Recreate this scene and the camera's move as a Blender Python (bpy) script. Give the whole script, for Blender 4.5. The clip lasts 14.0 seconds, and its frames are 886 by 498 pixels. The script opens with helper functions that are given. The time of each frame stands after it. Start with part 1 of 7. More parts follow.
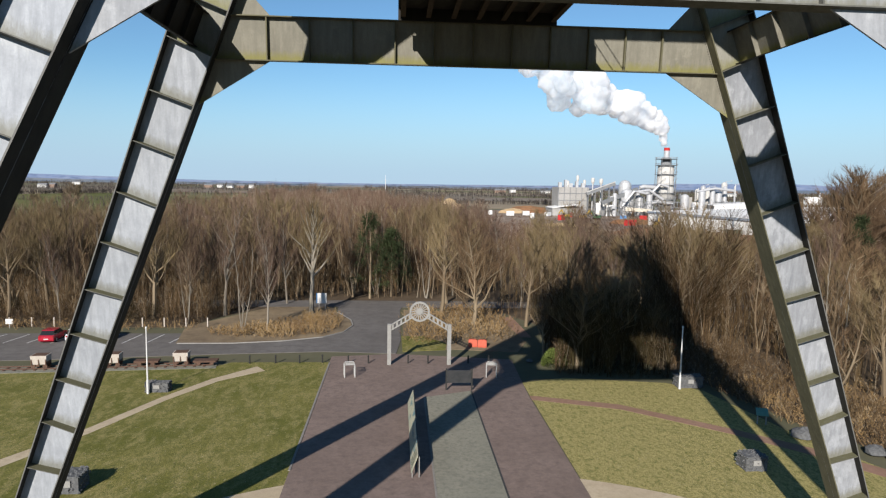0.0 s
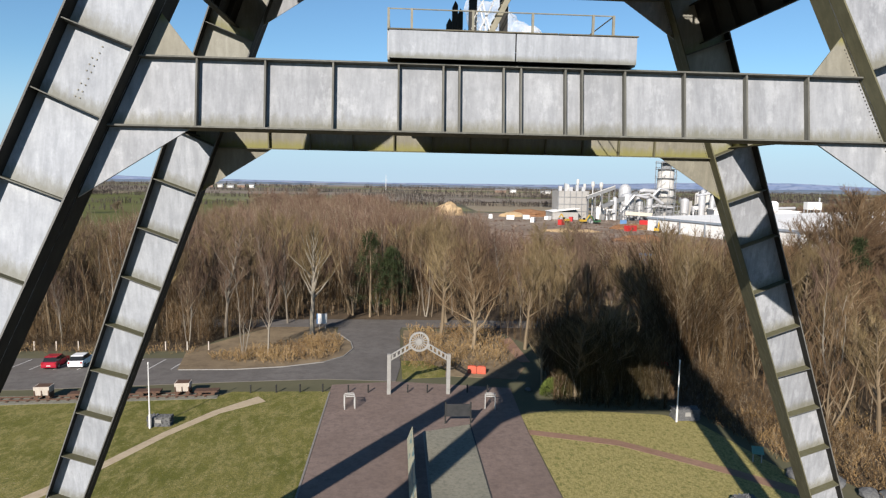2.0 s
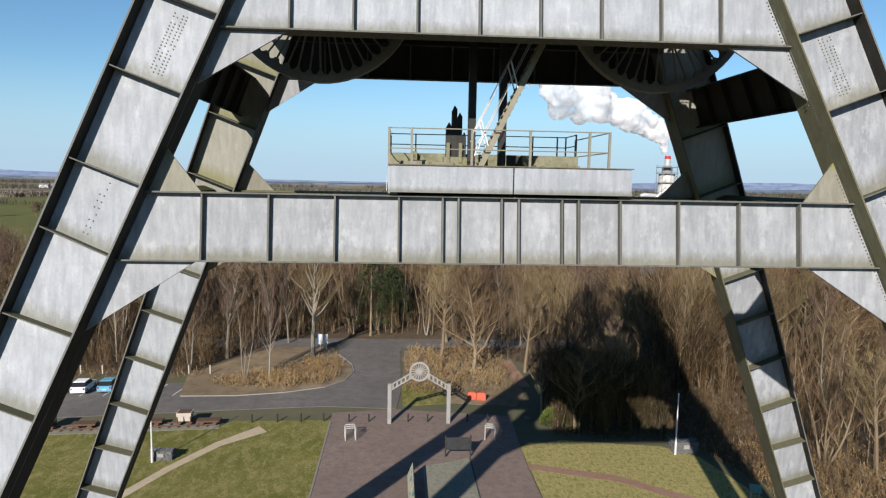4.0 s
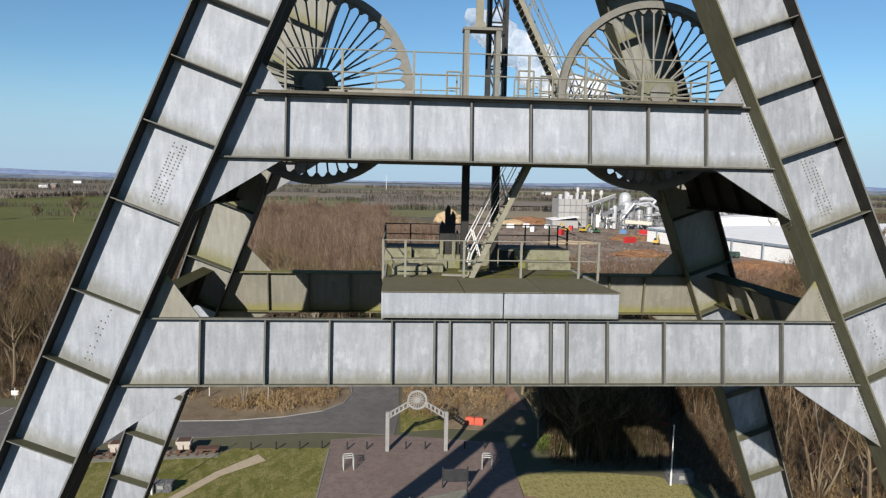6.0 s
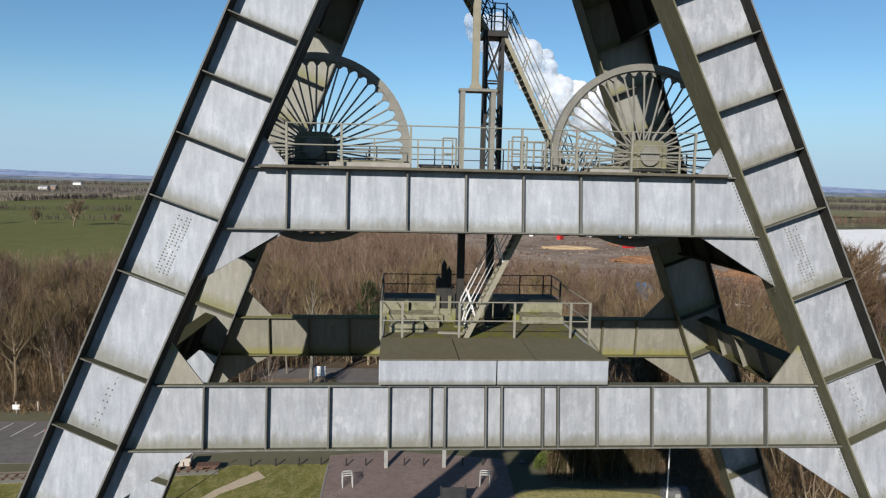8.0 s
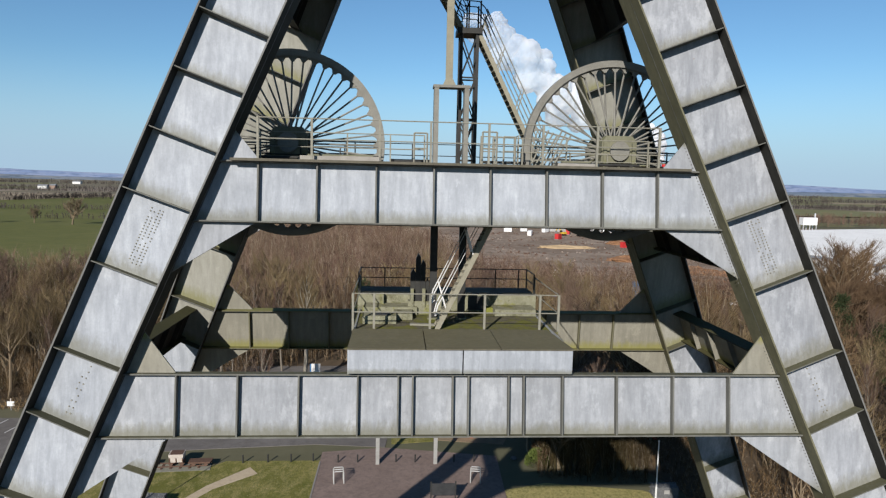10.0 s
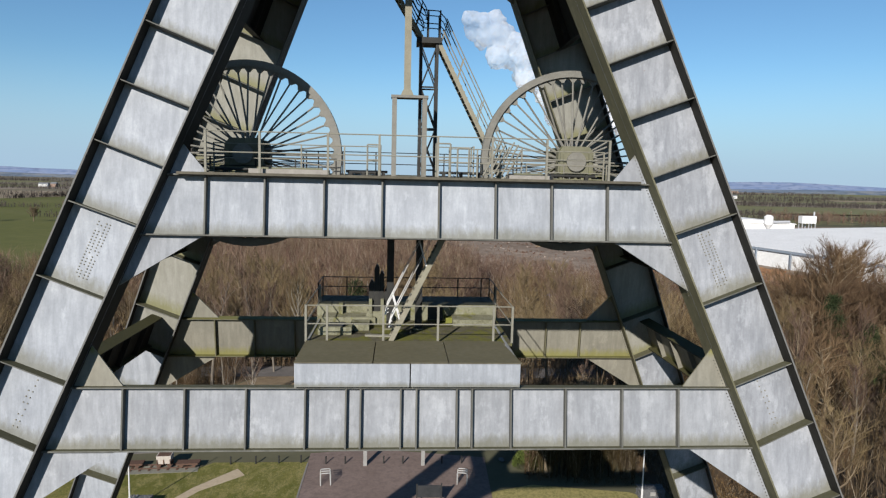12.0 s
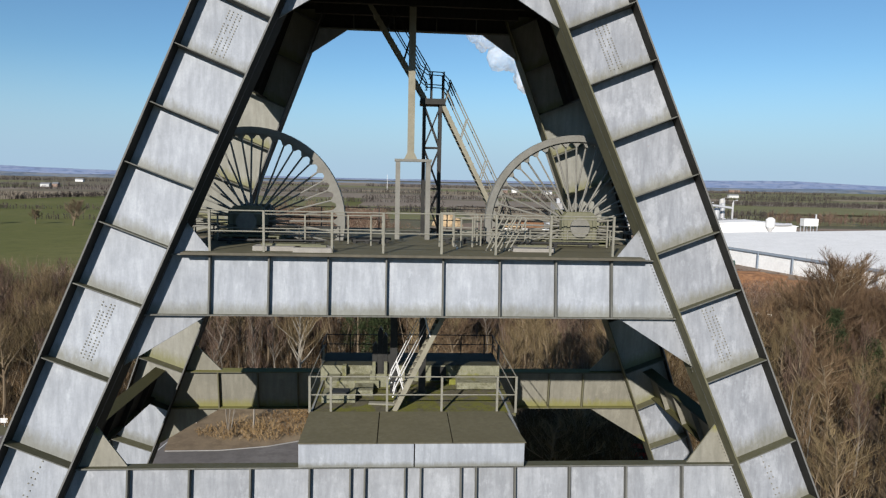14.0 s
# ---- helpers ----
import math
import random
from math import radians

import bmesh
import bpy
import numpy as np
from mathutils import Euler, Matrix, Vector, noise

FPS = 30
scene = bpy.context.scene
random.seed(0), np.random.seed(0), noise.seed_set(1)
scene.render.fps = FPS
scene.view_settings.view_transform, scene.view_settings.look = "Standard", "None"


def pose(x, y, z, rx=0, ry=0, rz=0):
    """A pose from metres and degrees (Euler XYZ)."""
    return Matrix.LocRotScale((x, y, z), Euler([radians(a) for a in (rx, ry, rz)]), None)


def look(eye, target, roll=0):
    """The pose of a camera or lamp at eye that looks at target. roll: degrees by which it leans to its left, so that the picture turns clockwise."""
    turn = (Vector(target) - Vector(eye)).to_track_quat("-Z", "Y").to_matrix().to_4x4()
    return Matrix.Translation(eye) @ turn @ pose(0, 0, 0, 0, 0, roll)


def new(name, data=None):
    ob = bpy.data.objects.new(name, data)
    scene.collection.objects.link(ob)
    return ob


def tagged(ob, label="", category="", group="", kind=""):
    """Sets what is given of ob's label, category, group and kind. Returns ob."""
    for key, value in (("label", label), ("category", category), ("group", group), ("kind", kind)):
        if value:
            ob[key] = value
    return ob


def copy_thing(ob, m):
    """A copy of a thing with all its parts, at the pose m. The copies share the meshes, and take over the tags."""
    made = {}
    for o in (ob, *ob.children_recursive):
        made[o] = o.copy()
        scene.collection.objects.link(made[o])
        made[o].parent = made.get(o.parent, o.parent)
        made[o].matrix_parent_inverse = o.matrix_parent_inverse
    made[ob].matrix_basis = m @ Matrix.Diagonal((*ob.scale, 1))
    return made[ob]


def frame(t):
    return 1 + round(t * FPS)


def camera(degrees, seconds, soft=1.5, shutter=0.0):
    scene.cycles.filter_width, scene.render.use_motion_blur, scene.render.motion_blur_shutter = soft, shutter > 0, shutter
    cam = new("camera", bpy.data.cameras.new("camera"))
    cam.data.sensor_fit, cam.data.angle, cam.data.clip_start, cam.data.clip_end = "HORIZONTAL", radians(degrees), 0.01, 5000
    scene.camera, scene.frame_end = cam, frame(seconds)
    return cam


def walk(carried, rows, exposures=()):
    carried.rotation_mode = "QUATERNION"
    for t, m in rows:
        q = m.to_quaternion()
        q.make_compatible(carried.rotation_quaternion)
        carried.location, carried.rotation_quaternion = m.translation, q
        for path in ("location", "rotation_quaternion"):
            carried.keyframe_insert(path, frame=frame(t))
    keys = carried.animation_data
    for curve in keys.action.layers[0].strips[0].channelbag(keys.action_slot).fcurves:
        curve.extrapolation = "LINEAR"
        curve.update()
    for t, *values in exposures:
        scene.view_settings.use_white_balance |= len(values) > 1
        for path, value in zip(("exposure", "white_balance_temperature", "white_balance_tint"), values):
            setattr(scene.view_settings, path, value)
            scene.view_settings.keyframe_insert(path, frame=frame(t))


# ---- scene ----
cam = camera(68.5, 14.0, soft=1.25)
METRES, EYE, TILT, LEAN, TURN = 19.0, 21.0, -5.8, -1.0, -4.0
ROWS = [
    (0.0, 0.0, 0.0, 0.0, 0.0, 0.0, -0.0),
    (0.5, 0.0018, -0.0086, 0.0482, 0.0, -0.01, -0.0),
    (1.0, 0.0049, -0.0168, 0.0973, 0.01, -0.05, -0.02),
    (1.5, 0.0065, -0.0242, 0.1473, 0.02, -0.08, -0.05),
    (2.0, 0.0056, -0.0307, 0.1967, 0.03, -0.15, -0.06),
    (2.5, 0.0026, -0.0344, 0.2465, 0.03, -0.19, -0.05),
    (5.0, 0.0132, -0.0648, 0.483, 0.12, -0.33, -0.18),
    (5.5, 0.0163, -0.0716, 0.5307, 0.09, -0.38, -0.19),
    (6.0, 0.0192, -0.0777, 0.5787, 0.07, -0.38, -0.2),
    (6.5, 0.0223, -0.087, 0.6262, 0.08, -0.42, -0.22),
    (7.0, 0.0231, -0.0955, 0.6675, 0.06, -0.38, -0.23),
    (7.5, 0.0243, -0.1055, 0.6872, 0.04, -0.27, -0.26),
    (8.0, 0.025, -0.1128, 0.6851, 0.02, -0.27, -0.26),
    (10.5, 0.106, -0.1368, 0.6719, 0.02, -0.33, -0.37),
    (11.0, 0.1383, -0.1368, 0.673, 0.04, -0.37, -0.4),
    (11.5, 0.1591, -0.1351, 0.6772, 0.09, -0.43, -0.38),
    (12.0, 0.1643, -0.1345, 0.699, 0.13, -0.5, -0.32),
    (12.5, 0.1635, -0.1335, 0.7306, 0.11, -0.49, -0.29),
    (13.0, 0.1625, -0.1331, 0.7667, 0.19, -0.59, -0.32),
    (13.5, 0.1604, -0.1318, 0.8005, 0.23, -0.6, -0.31),
    (14.0, 0.1591, -0.1332, 0.8301, 0.24, -0.63, -0.31),
]
walk(cam, [(t, pose(-3.27, 0, EYE, TILT, LEAN, TURN) @ pose(METRES * x, METRES * y, METRES * z, 90 + pitch, roll, yaw)) for t, x, y, z, yaw, pitch, roll in ROWS],
     [(0.0, 0.75, 6500, 12), (1.0, 0.81, 6650, 13), (2.5, 0.87, 6650, 13), (5.0, 0.70, 6520, 12), (5.5, 0.67, 6500, 12), (7.5, 0.61, 6430, 12), (14.0, 0.59, 6400, 12)])

# ---------------------------------------------------------------- light
world = bpy.data.worlds.new("sky")
scene.world = world
world.use_nodes = True
SUN_AZ, SUN_EL = 202.5, 26.0          # compass degrees clockwise from +y, degrees above the horizon
wn = world.node_tree
sky = wn.nodes.new("ShaderNodeTexSky")
sky.sky_type = "NISHITA"
sky.sun_disc = False
sky.sun_elevation = radians(SUN_EL)
sky.sun_rotation = radians(SUN_AZ)
sky.air_density, sky.dust_density, sky.ozone_density = 1.0, 0.0, 6.0
hue = wn.nodes.new("ShaderNodeMix")
hue.data_type, hue.blend_type = "RGBA", "MULTIPLY"
hue.inputs[0].default_value = 1.0
hue.inputs[7].default_value = (0.94, 1.04, 0.97, 1)
wn.links.new(sky.outputs[0], hue.inputs[6])
where = wn.nodes.new("ShaderNodeTexCoord")
axes = wn.nodes.new("ShaderNodeSeparateXYZ")
low = wn.nodes.new("ShaderNodeMapRange")
low.interpolation_type = "SMOOTHSTEP"
low.inputs[2].default_value, low.inputs[3].default_value, low.inputs[4].default_value = 0.17, 0.9, 0.0
haze = wn.nodes.new("ShaderNodeMix")
haze.data_type = "RGBA"
haze.inputs[7].default_value = (3.4, 5.0, 6.6, 1)      # pale blue haze low over the horizon
wn.links.new(where.outputs["Generated"], axes.inputs[0])
wn.links.new(axes.outputs[2], low.inputs[0])
wn.links.new(low.outputs[0], haze.inputs[0])
wn.links.new(hue.outputs[2], haze.inputs[6])
wn.links.new(haze.outputs[2], wn.nodes["Background"].inputs[0])
wn.nodes["Background"].inputs[1].default_value = 0.072
sun_dir = Vector((math.sin(radians(SUN_AZ)) * math.cos(radians(SUN_EL)), math.cos(radians(SUN_AZ)) * math.cos(radians(SUN_EL)), math.sin(radians(SUN_EL))))
sun = new("sun", bpy.data.lights.new("sun", "SUN"))
sun.data.energy, sun.data.angle, sun.data.color = 5.0, radians(0.5), (1.0, 0.94, 0.85)
sun.matrix_world = look(sun_dir * 100, (0, 0, 0))


# ---------------------------------------------------------------- materials
ALBEDO_SCALE = 0.68          # scale on every mixed base colour, set to darken shade against the sky


class Nodes:
    """A material under construction: short calls for the few nodes that are used."""

    def __init__(self, name, rough=0.8, metal=0.0):
        self.mat = bpy.data.materials.new(name)
        self.mat.use_nodes = True
        self.tree = self.mat.node_tree
        self.bsdf = self.tree.nodes["Principled BSDF"]
        self.bsdf.inputs["Roughness"].default_value = rough
        self.bsdf.inputs["Metallic"].default_value = metal
        self.bsdf.inputs["Specular IOR Level"].default_value = 0.16

    def node(self, kind, **values):
        n = self.tree.nodes.new(kind)
        for key, value in values.items():
            n.inputs[key.replace("_", " ")].default_value = value
        return n

    def link(self, a, b):
        self.tree.links.new(a, b)

    def coords(self, scale=(1, 1, 1), which="Object"):
        c = self.node("ShaderNodeTexCoord")
        m = self.node("ShaderNodeMapping")
        m.inputs["Scale"].default_value = scale
        self.link(c.outputs[which], m.inputs[0])
        return m.outputs[0]

    def world(self, scale=(1, 1, 1)):
        c = self.node("ShaderNodeNewGeometry")
        m = self.node("ShaderNodeMapping")
        m.inputs["Scale"].default_value = scale
        self.link(c.outputs["Position"], m.inputs[0])
        return m.outputs[0]

    def noise(self, vec, scale, detail=4.0, rough=0.6, dist=0.0):
        n = self.node("ShaderNodeTexNoise", Scale=scale, Detail=detail, Roughness=rough, Distortion=dist)
        self.link(vec, n.inputs["Vector"])
        return n.outputs[0]

    def ramp(self, fac, lo, hi, a=0.0, b=1.0):
        n = self.node("ShaderNodeMapRange")
        n.inputs[1].default_value, n.inputs[2].default_value, n.inputs[3].default_value, n.inputs[4].default_value = lo, hi, a, b
        self.link(fac, n.inputs[0])
        return n.outputs[0]

    def mul(self, a, b, op="MULTIPLY"):
        n = self.node("ShaderNodeMath")
        n.operation = op
        for i, v in enumerate((a, b)):
            if isinstance(v, (int, float)):
                n.inputs[i].default_value = v
            else:
                self.link(v, n.inputs[i])
        return n.outputs[0]

    def mix(self, fac, a, b):
        n = self.node("ShaderNodeMix")
        n.data_type = "RGBA"
        if isinstance(fac, (int, float)):
            n.inputs[0].default_value = fac
        else:
            self.link(fac, n.inputs[0])
        for i, v in ((6, a), (7, b)):
            if isinstance(v, tuple):
                n.inputs[i].default_value = (*(ALBEDO_SCALE * c for c in v), 1)
            else:
                self.link(v, n.inputs[i])
        return n.outputs[2]

    def rand(self):
        return self.node("ShaderNodeObjectInfo").outputs["Random"]

    def island(self):
        return self.node("ShaderNodeNewGeometry").outputs["Random Per Island"]

    def up(self):
        g = self.node("ShaderNodeNewGeometry")
        s = self.node("ShaderNodeSeparateXYZ")
        self.link(g.outputs["Normal"], s.inputs[0])
        return s.outputs[2]

    def bump(self, height, strength=0.3, distance=0.02):
        b = self.node("ShaderNodeBump", Strength=strength, Distance=distance)
        self.link(height, b.inputs["Height"])
        self.link(b.outputs[0], self.bsdf.inputs["Normal"])

    def done(self, colour):
        self.link(colour, self.bsdf.inputs["Base Color"])
        return self.mat


def steel(name, base, light, algae, dirt=True, green=0.55, rust=0.1, rim=0.0, bloom_at=0.60):
    """Weathered grey paint: vertical rain streaks, pale blooms, green growth on ledges and along the lower edge of each panel."""
    n = Nodes(name, 0.7)
    n.bsdf.inputs["Specular IOR Level"].default_value = 0.12
    p = n.world()
    streak = n.noise(n.world((3.2, 3.2, 0.35)), 1.6, 5, 0.65)
    bloom = n.noise(p, 0.9, 5, 0.62, 0.4)
    fine = n.noise(p, 13.0, 4, 0.75)
    col = n.mix(n.ramp(streak, 0.34, 0.68), base, light)
    col = n.mix(n.ramp(bloom, 0.42, 0.66, 0, 0.45), col, tuple(0.84 * c for c in base))
    col = n.mix(n.ramp(n.noise(n.world((4.5, 4.5, 1.6)), 1.5, 6, 0.72, 0.6), 0.55, 0.72, 0, 0.38), col, tuple(0.74 * c for c in base))
    col = n.mix(n.ramp(n.noise(n.world((1.5, 1.5, 0.8)), 1.1, 6, 0.7), bloom_at, bloom_at + 0.10, 0, 0.6), col, (min(1, light[0] * 1.18), min(1, light[1] * 1.18), min(1, light[2] * 1.17)))
    col = n.mix(n.ramp(fine, 0.35, 0.7, 0, 0.22), col, tuple(0.62 * c for c in base))
    if dirt:
        uv = n.node("ShaderNodeSeparateXYZ")
        n.link(n.coords(which="UV"), uv.inputs[0])
        edge = n.mul(uv.outputs[1], n.ramp(n.noise(n.world((3.5, 3.5, 1.2)), 1.4, 6, 0.75, 0.4), 0.3, 0.7, 0.0, 0.15), "SUBTRACT")
        low = n.ramp(edge, -0.02, 0.16, 1, 0)
        col = n.mix(n.mul(low, 0.62), col, algae)
    ledge = n.mul(n.ramp(n.up(), 0.35, 0.85), n.ramp(fine, 0.25, 0.6, 0.35, 1.0))
    col = n.mix(n.mul(ledge, green), col, algae)
    # Front-facing edges are painted paler, standing in for sunlight on them.
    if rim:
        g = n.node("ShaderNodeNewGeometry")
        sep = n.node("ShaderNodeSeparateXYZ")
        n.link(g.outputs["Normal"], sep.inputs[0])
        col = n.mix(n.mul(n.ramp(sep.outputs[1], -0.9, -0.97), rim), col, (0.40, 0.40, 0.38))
    if rust:
        spot = n.mul(n.ramp(n.noise(p, 1.7, 6, 0.75), 0.70, 0.78), rust * 5)
        col = n.mix(spot, col, (0.24, 0.13, 0.07))
    tone = n.node("ShaderNodeHueSaturation")
    n.link(n.ramp(n.rand(), 0, 1, 0.92, 1.06), tone.inputs["Value"])
    n.link(col, tone.inputs["Color"])
    col = tone.outputs[0]
    n.bump(n.mul(fine, streak, "ADD"), 0.12, 0.01)
    return n.done(col)


def plain(name, a, b, scale=4.0, rough=0.75, metal=0.0, bump=0.15):
    n = Nodes(name, rough, metal)
    f = n.noise(n.world(), scale, 5, 0.65)
    f2 = n.noise(n.world(), scale * 9, 3, 0.6)
    col = n.mix(n.ramp(f, 0.3, 0.7), a, b)
    col = n.mix(n.ramp(f2, 0.35, 0.75, 0, 0.35), col, tuple(0.6 * c for c in a))
    n.bump(f2, bump, 0.02)
    return n.done(col)


def varied(name, a, b, c, rough=0.85):
    """For woods and thickets: colour changes from plant to plant and along each plant."""
    n = Nodes(name, rough)
    col = n.mix(n.ramp(n.rand(), 0.0, 1.0), a, b)
    col = n.mix(n.ramp(n.noise(n.world(), 0.10, 2), 0.4, 0.62), col, c)
    col = n.mix(n.ramp(n.island(), 0.0, 1.0, 0.0, 0.5), col, tuple(0.55 * v for v in a))
    return n.done(col)


M_WEB = steel("weathered_grey_paint", (0.338, 0.364, 0.40), (0.487, 0.52, 0.56), (0.155, 0.148, 0.09))
M_WEB_LOW = steel("weathered_stained_grey_paint", (0.295, 0.312, 0.335), (0.425, 0.445, 0.47), (0.14, 0.13, 0.065), bloom_at=0.56, rust=0.16)
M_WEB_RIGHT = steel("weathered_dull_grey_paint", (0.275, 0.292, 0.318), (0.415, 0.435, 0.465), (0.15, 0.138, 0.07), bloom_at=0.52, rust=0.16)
M_REAR = steel("weathered_olive_paint", (0.23, 0.222, 0.182), (0.31, 0.298, 0.245), (0.235, 0.225, 0.03))
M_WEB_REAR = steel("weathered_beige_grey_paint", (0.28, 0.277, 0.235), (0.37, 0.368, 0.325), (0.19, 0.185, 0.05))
# Algae on ledges; the near-black base puts the flanges' shade into the colour.
M_FLANGE = steel("shade_dark_algae_flange", (0.030, 0.029, 0.026), (0.052, 0.050, 0.042), (0.115, 0.11, 0.04), dirt=False, green=0.7, rim=0.35)
M_STIFF = steel("grey_stiffener_paint", (0.12, 0.12, 0.105), (0.19, 0.19, 0.17), (0.115, 0.11, 0.045), dirt=False, green=0.75)
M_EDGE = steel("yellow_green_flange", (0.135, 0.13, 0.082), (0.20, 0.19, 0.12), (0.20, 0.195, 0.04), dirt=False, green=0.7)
M_GREEN = steel("mossy_grey_paint", (0.17, 0.17, 0.115), (0.23, 0.225, 0.155), (0.16, 0.16, 0.05), dirt=True, green=0.8)
# Near-black stands for the shade under decks and on sheltered girders.
M_SHADE_STEEL = steel("shade_dark_deck_steel", (0.026, 0.024, 0.022), (0.045, 0.042, 0.036), (0.09, 0.09, 0.04), dirt=False, green=0.5)
M_PLATE = steel("mossy_cover_plate", (0.125, 0.112, 0.08), (0.19, 0.172, 0.125), (0.15, 0.14, 0.07), dirt=False, green=0.5)
M_RAIL = plain("galvanised_rail", (0.23, 0.222, 0.18), (0.315, 0.305, 0.25), 6, 0.6, 0.05)
M_WHEEL = plain("grey_wheel_paint", (0.20, 0.195, 0.17), (0.27, 0.265, 0.235), 2, 0.6)
M_BLACK = plain("black_steel", (0.03, 0.03, 0.03), (0.05, 0.05, 0.045), 4, 0.55)
M_TAN = plain("weathered_tan_steel", (0.25, 0.235, 0.175), (0.34, 0.32, 0.245), 3, 0.65)
M_WHITE = plain("white_paint", (0.70, 0.70, 0.68), (0.82, 0.82, 0.80), 2, 0.5)


# ---------------------------------------------------------------- mesh helpers
class Mesh:
    """Collects corners and faces, and gives them out as one mesh object."""

    def __init__(self):
        self.v, self.f, self.uv = [], [], []

    def add(self, verts, faces, uvs=None):
        k = len(self.v)
        self.v += [tuple(p) for p in verts]
        for i, fc in enumerate(faces):
            self.f.append([k + j for j in fc])
            self.uv.append(uvs[i] if uvs else [(0.5, 0.5)] * len(fc))
        return self

    def prism(self, poly, place, d0, d1, uv=None):
        """A plate: the outline poly (x, z) laid out by place(x, z, d) from depth d0 to d1."""
        n = len(poly)
        a = [place(x, z, d0) for x, z in poly] + [place(x, z, d1) for x, z in poly]
        faces = [list(range(n)), list(range(2 * n - 1, n - 1, -1))] + [[i, i + n, (i + 1) % n + n, (i + 1) % n] for i in range(n)]
        u = uv or [(0.5, 0.5)] * n
        return self.add(a, faces, [u, u[::-1]] + [[(0.5, 0.5)] * 4] * n)

    def box(self, x0, x1, y0, y1, z0, z1):
        return self.prism([(x0, z0), (x1, z0), (x1, z1), (x0, z1)], lambda x, z, d: (x, d, z), y0, y1, [(0, 0), (1, 0), (1, 1), (0, 1)])

    def bar(self, a, b, w, h=None):
        """A square bar from a to b."""
        a, b, h = Vector(a), Vector(b), h or w
        ax = (b - a).normalized()
        s = ax.cross(Vector((0, 0, 1)) if abs(ax.z) < 0.95 else Vector((0, 1, 0))).normalized()
        t = ax.cross(s)
        c = [o + s * i * w / 2 + t * j * h / 2 for o in (a, b) for i, j in ((-1, -1), (1, -1), (1, 1), (-1, 1))]
        return self.add(c, [[3, 2, 1, 0], [4, 5, 6, 7], [0, 1, 5, 4], [1, 2, 6, 5], [2, 3, 7, 6], [3, 0, 4, 7]])

    def tube(self, pts, radii, sides=6):
        """A round bar along pts; radii: one number, or one for each point."""
        pts = [Vector(p) for p in pts]
        radii = radii if isinstance(radii, (list, tuple)) else [radii] * len(pts)
        v, f = [], []
        for i, p in enumerate(pts):
            ax = (pts[min(i + 1, len(pts) - 1)] - pts[max(i - 1, 0)]).normalized()
            s = ax.cross(Vector((0, 0, 1)) if abs(ax.z) < 0.9 else Vector((1, 0, 0))).normalized()
            t = ax.cross(s)
            v += [p + radii[i] * (math.cos(6.2832 * j / sides) * s + math.sin(6.2832 * j / sides) * t) for j in range(sides)]
        for i in range(len(pts) - 1):
            f += [[i * sides + j, i * sides + (j + 1) % sides, (i + 1) * sides + (j + 1) % sides, (i + 1) * sides + j] for j in range(sides)]
        f += [list(range(sides))[::-1], [(len(pts) - 1) * sides + j for j in range(sides)]]
        return self.add(v, f)

    def disc(self, c, r, y0, y1, n=24):
        return self.prism([(c[0] + r * math.cos(6.2832 * i / n), c[1] + r * math.sin(6.2832 * i / n)) for i in range(n)], lambda x, z, d: (x, d, z), y0, y1)

    def data(self, name, mat, smooth=False):
        me = bpy.data.meshes.new(name)
        me.from_pydata(self.v, [], self.f)
        layer = me.uv_layers.new(name="uv")
        layer.data.foreach_set("uv", [c for face in self.uv for p in face for c in p])
        me.materials.append(mat)
        if smooth:
            me.polygons.foreach_set("use_smooth", [True] * len(me.polygons))
        me.update()
        return me


def part(name, mesh, mat, parent, label="", smooth=False):
    """Links a mesh as one part under a thing or a part."""
    ob = new(name, mesh if isinstance(mesh, bpy.types.Mesh) else mesh.data(name, mat, smooth))
    ob.parent = parent
    if label:
        ob["label"] = label
    return ob


def thing(name, label, category, at=(0, 0, 0), group="", turn=0.0):
    ob = new(name)
    ob.empty_display_size = 0.2
    ob.matrix_world = pose(*at, 0, 0, turn)
    return tagged(ob, label, category, group)


def setting(name, mesh, mat, label, category, smooth=False):
    return tagged(new(name, mesh.data(name, mat, smooth)), label, category, kind="structure")


# ---------------------------------------------------------------- the headframe
def x_out(z):
    return 9.95 + 0.385 * (34.6 - z)


def x_in(z):
    return 7.5 + 0.413 * (34.6 - z)


def front(x, z, d):
    return (x, 17.82 + 0.14 * (z - 28) + d, z - 0.14 * d)


def rear(x, z, d):
    return (0.99 * x - 0.06, 28.08 - 0.09 * (z - 28) + d, z + 0.09 * d)


STIFF = [(0.55, 0.15), (2.9, 2.5), (5.4, 4.9), (7.64, 7.25), (9.87, 9.3), (11.91, 11.4), (14.03, 13.55), (16.06, 15.6), (18.19, 17.6), (20.37, 19.72), (22.54, 21.9),
         (24.75, 24.1), (27.03, 26.25), (28.87, 28.15), (31.39, 30.66), (33.58, 32.87), (35.41, 34.65), (37.22, 36.45), (39.03, 38.19), (40.82, 39.95),
         (42.63, 41.7), (44.4, 43.4), (46.2, 45.1), (48.0, 46.8), (49.8, 48.5), (51.5, 50.2)]
REAR_STIFF = [(o - k, i - k) for o, i in STIFF for k in (0.3 * min(1.0, max(0.0, (i - 22) / 6)),)]
DEPTH, WEB = 1.2, 0.48          # flange width of the legs, and how far the web lies behind the front edge

headframe = thing("headframe", "tall weathered grey steel colliery headframe of riveted plate girders", "headframe")


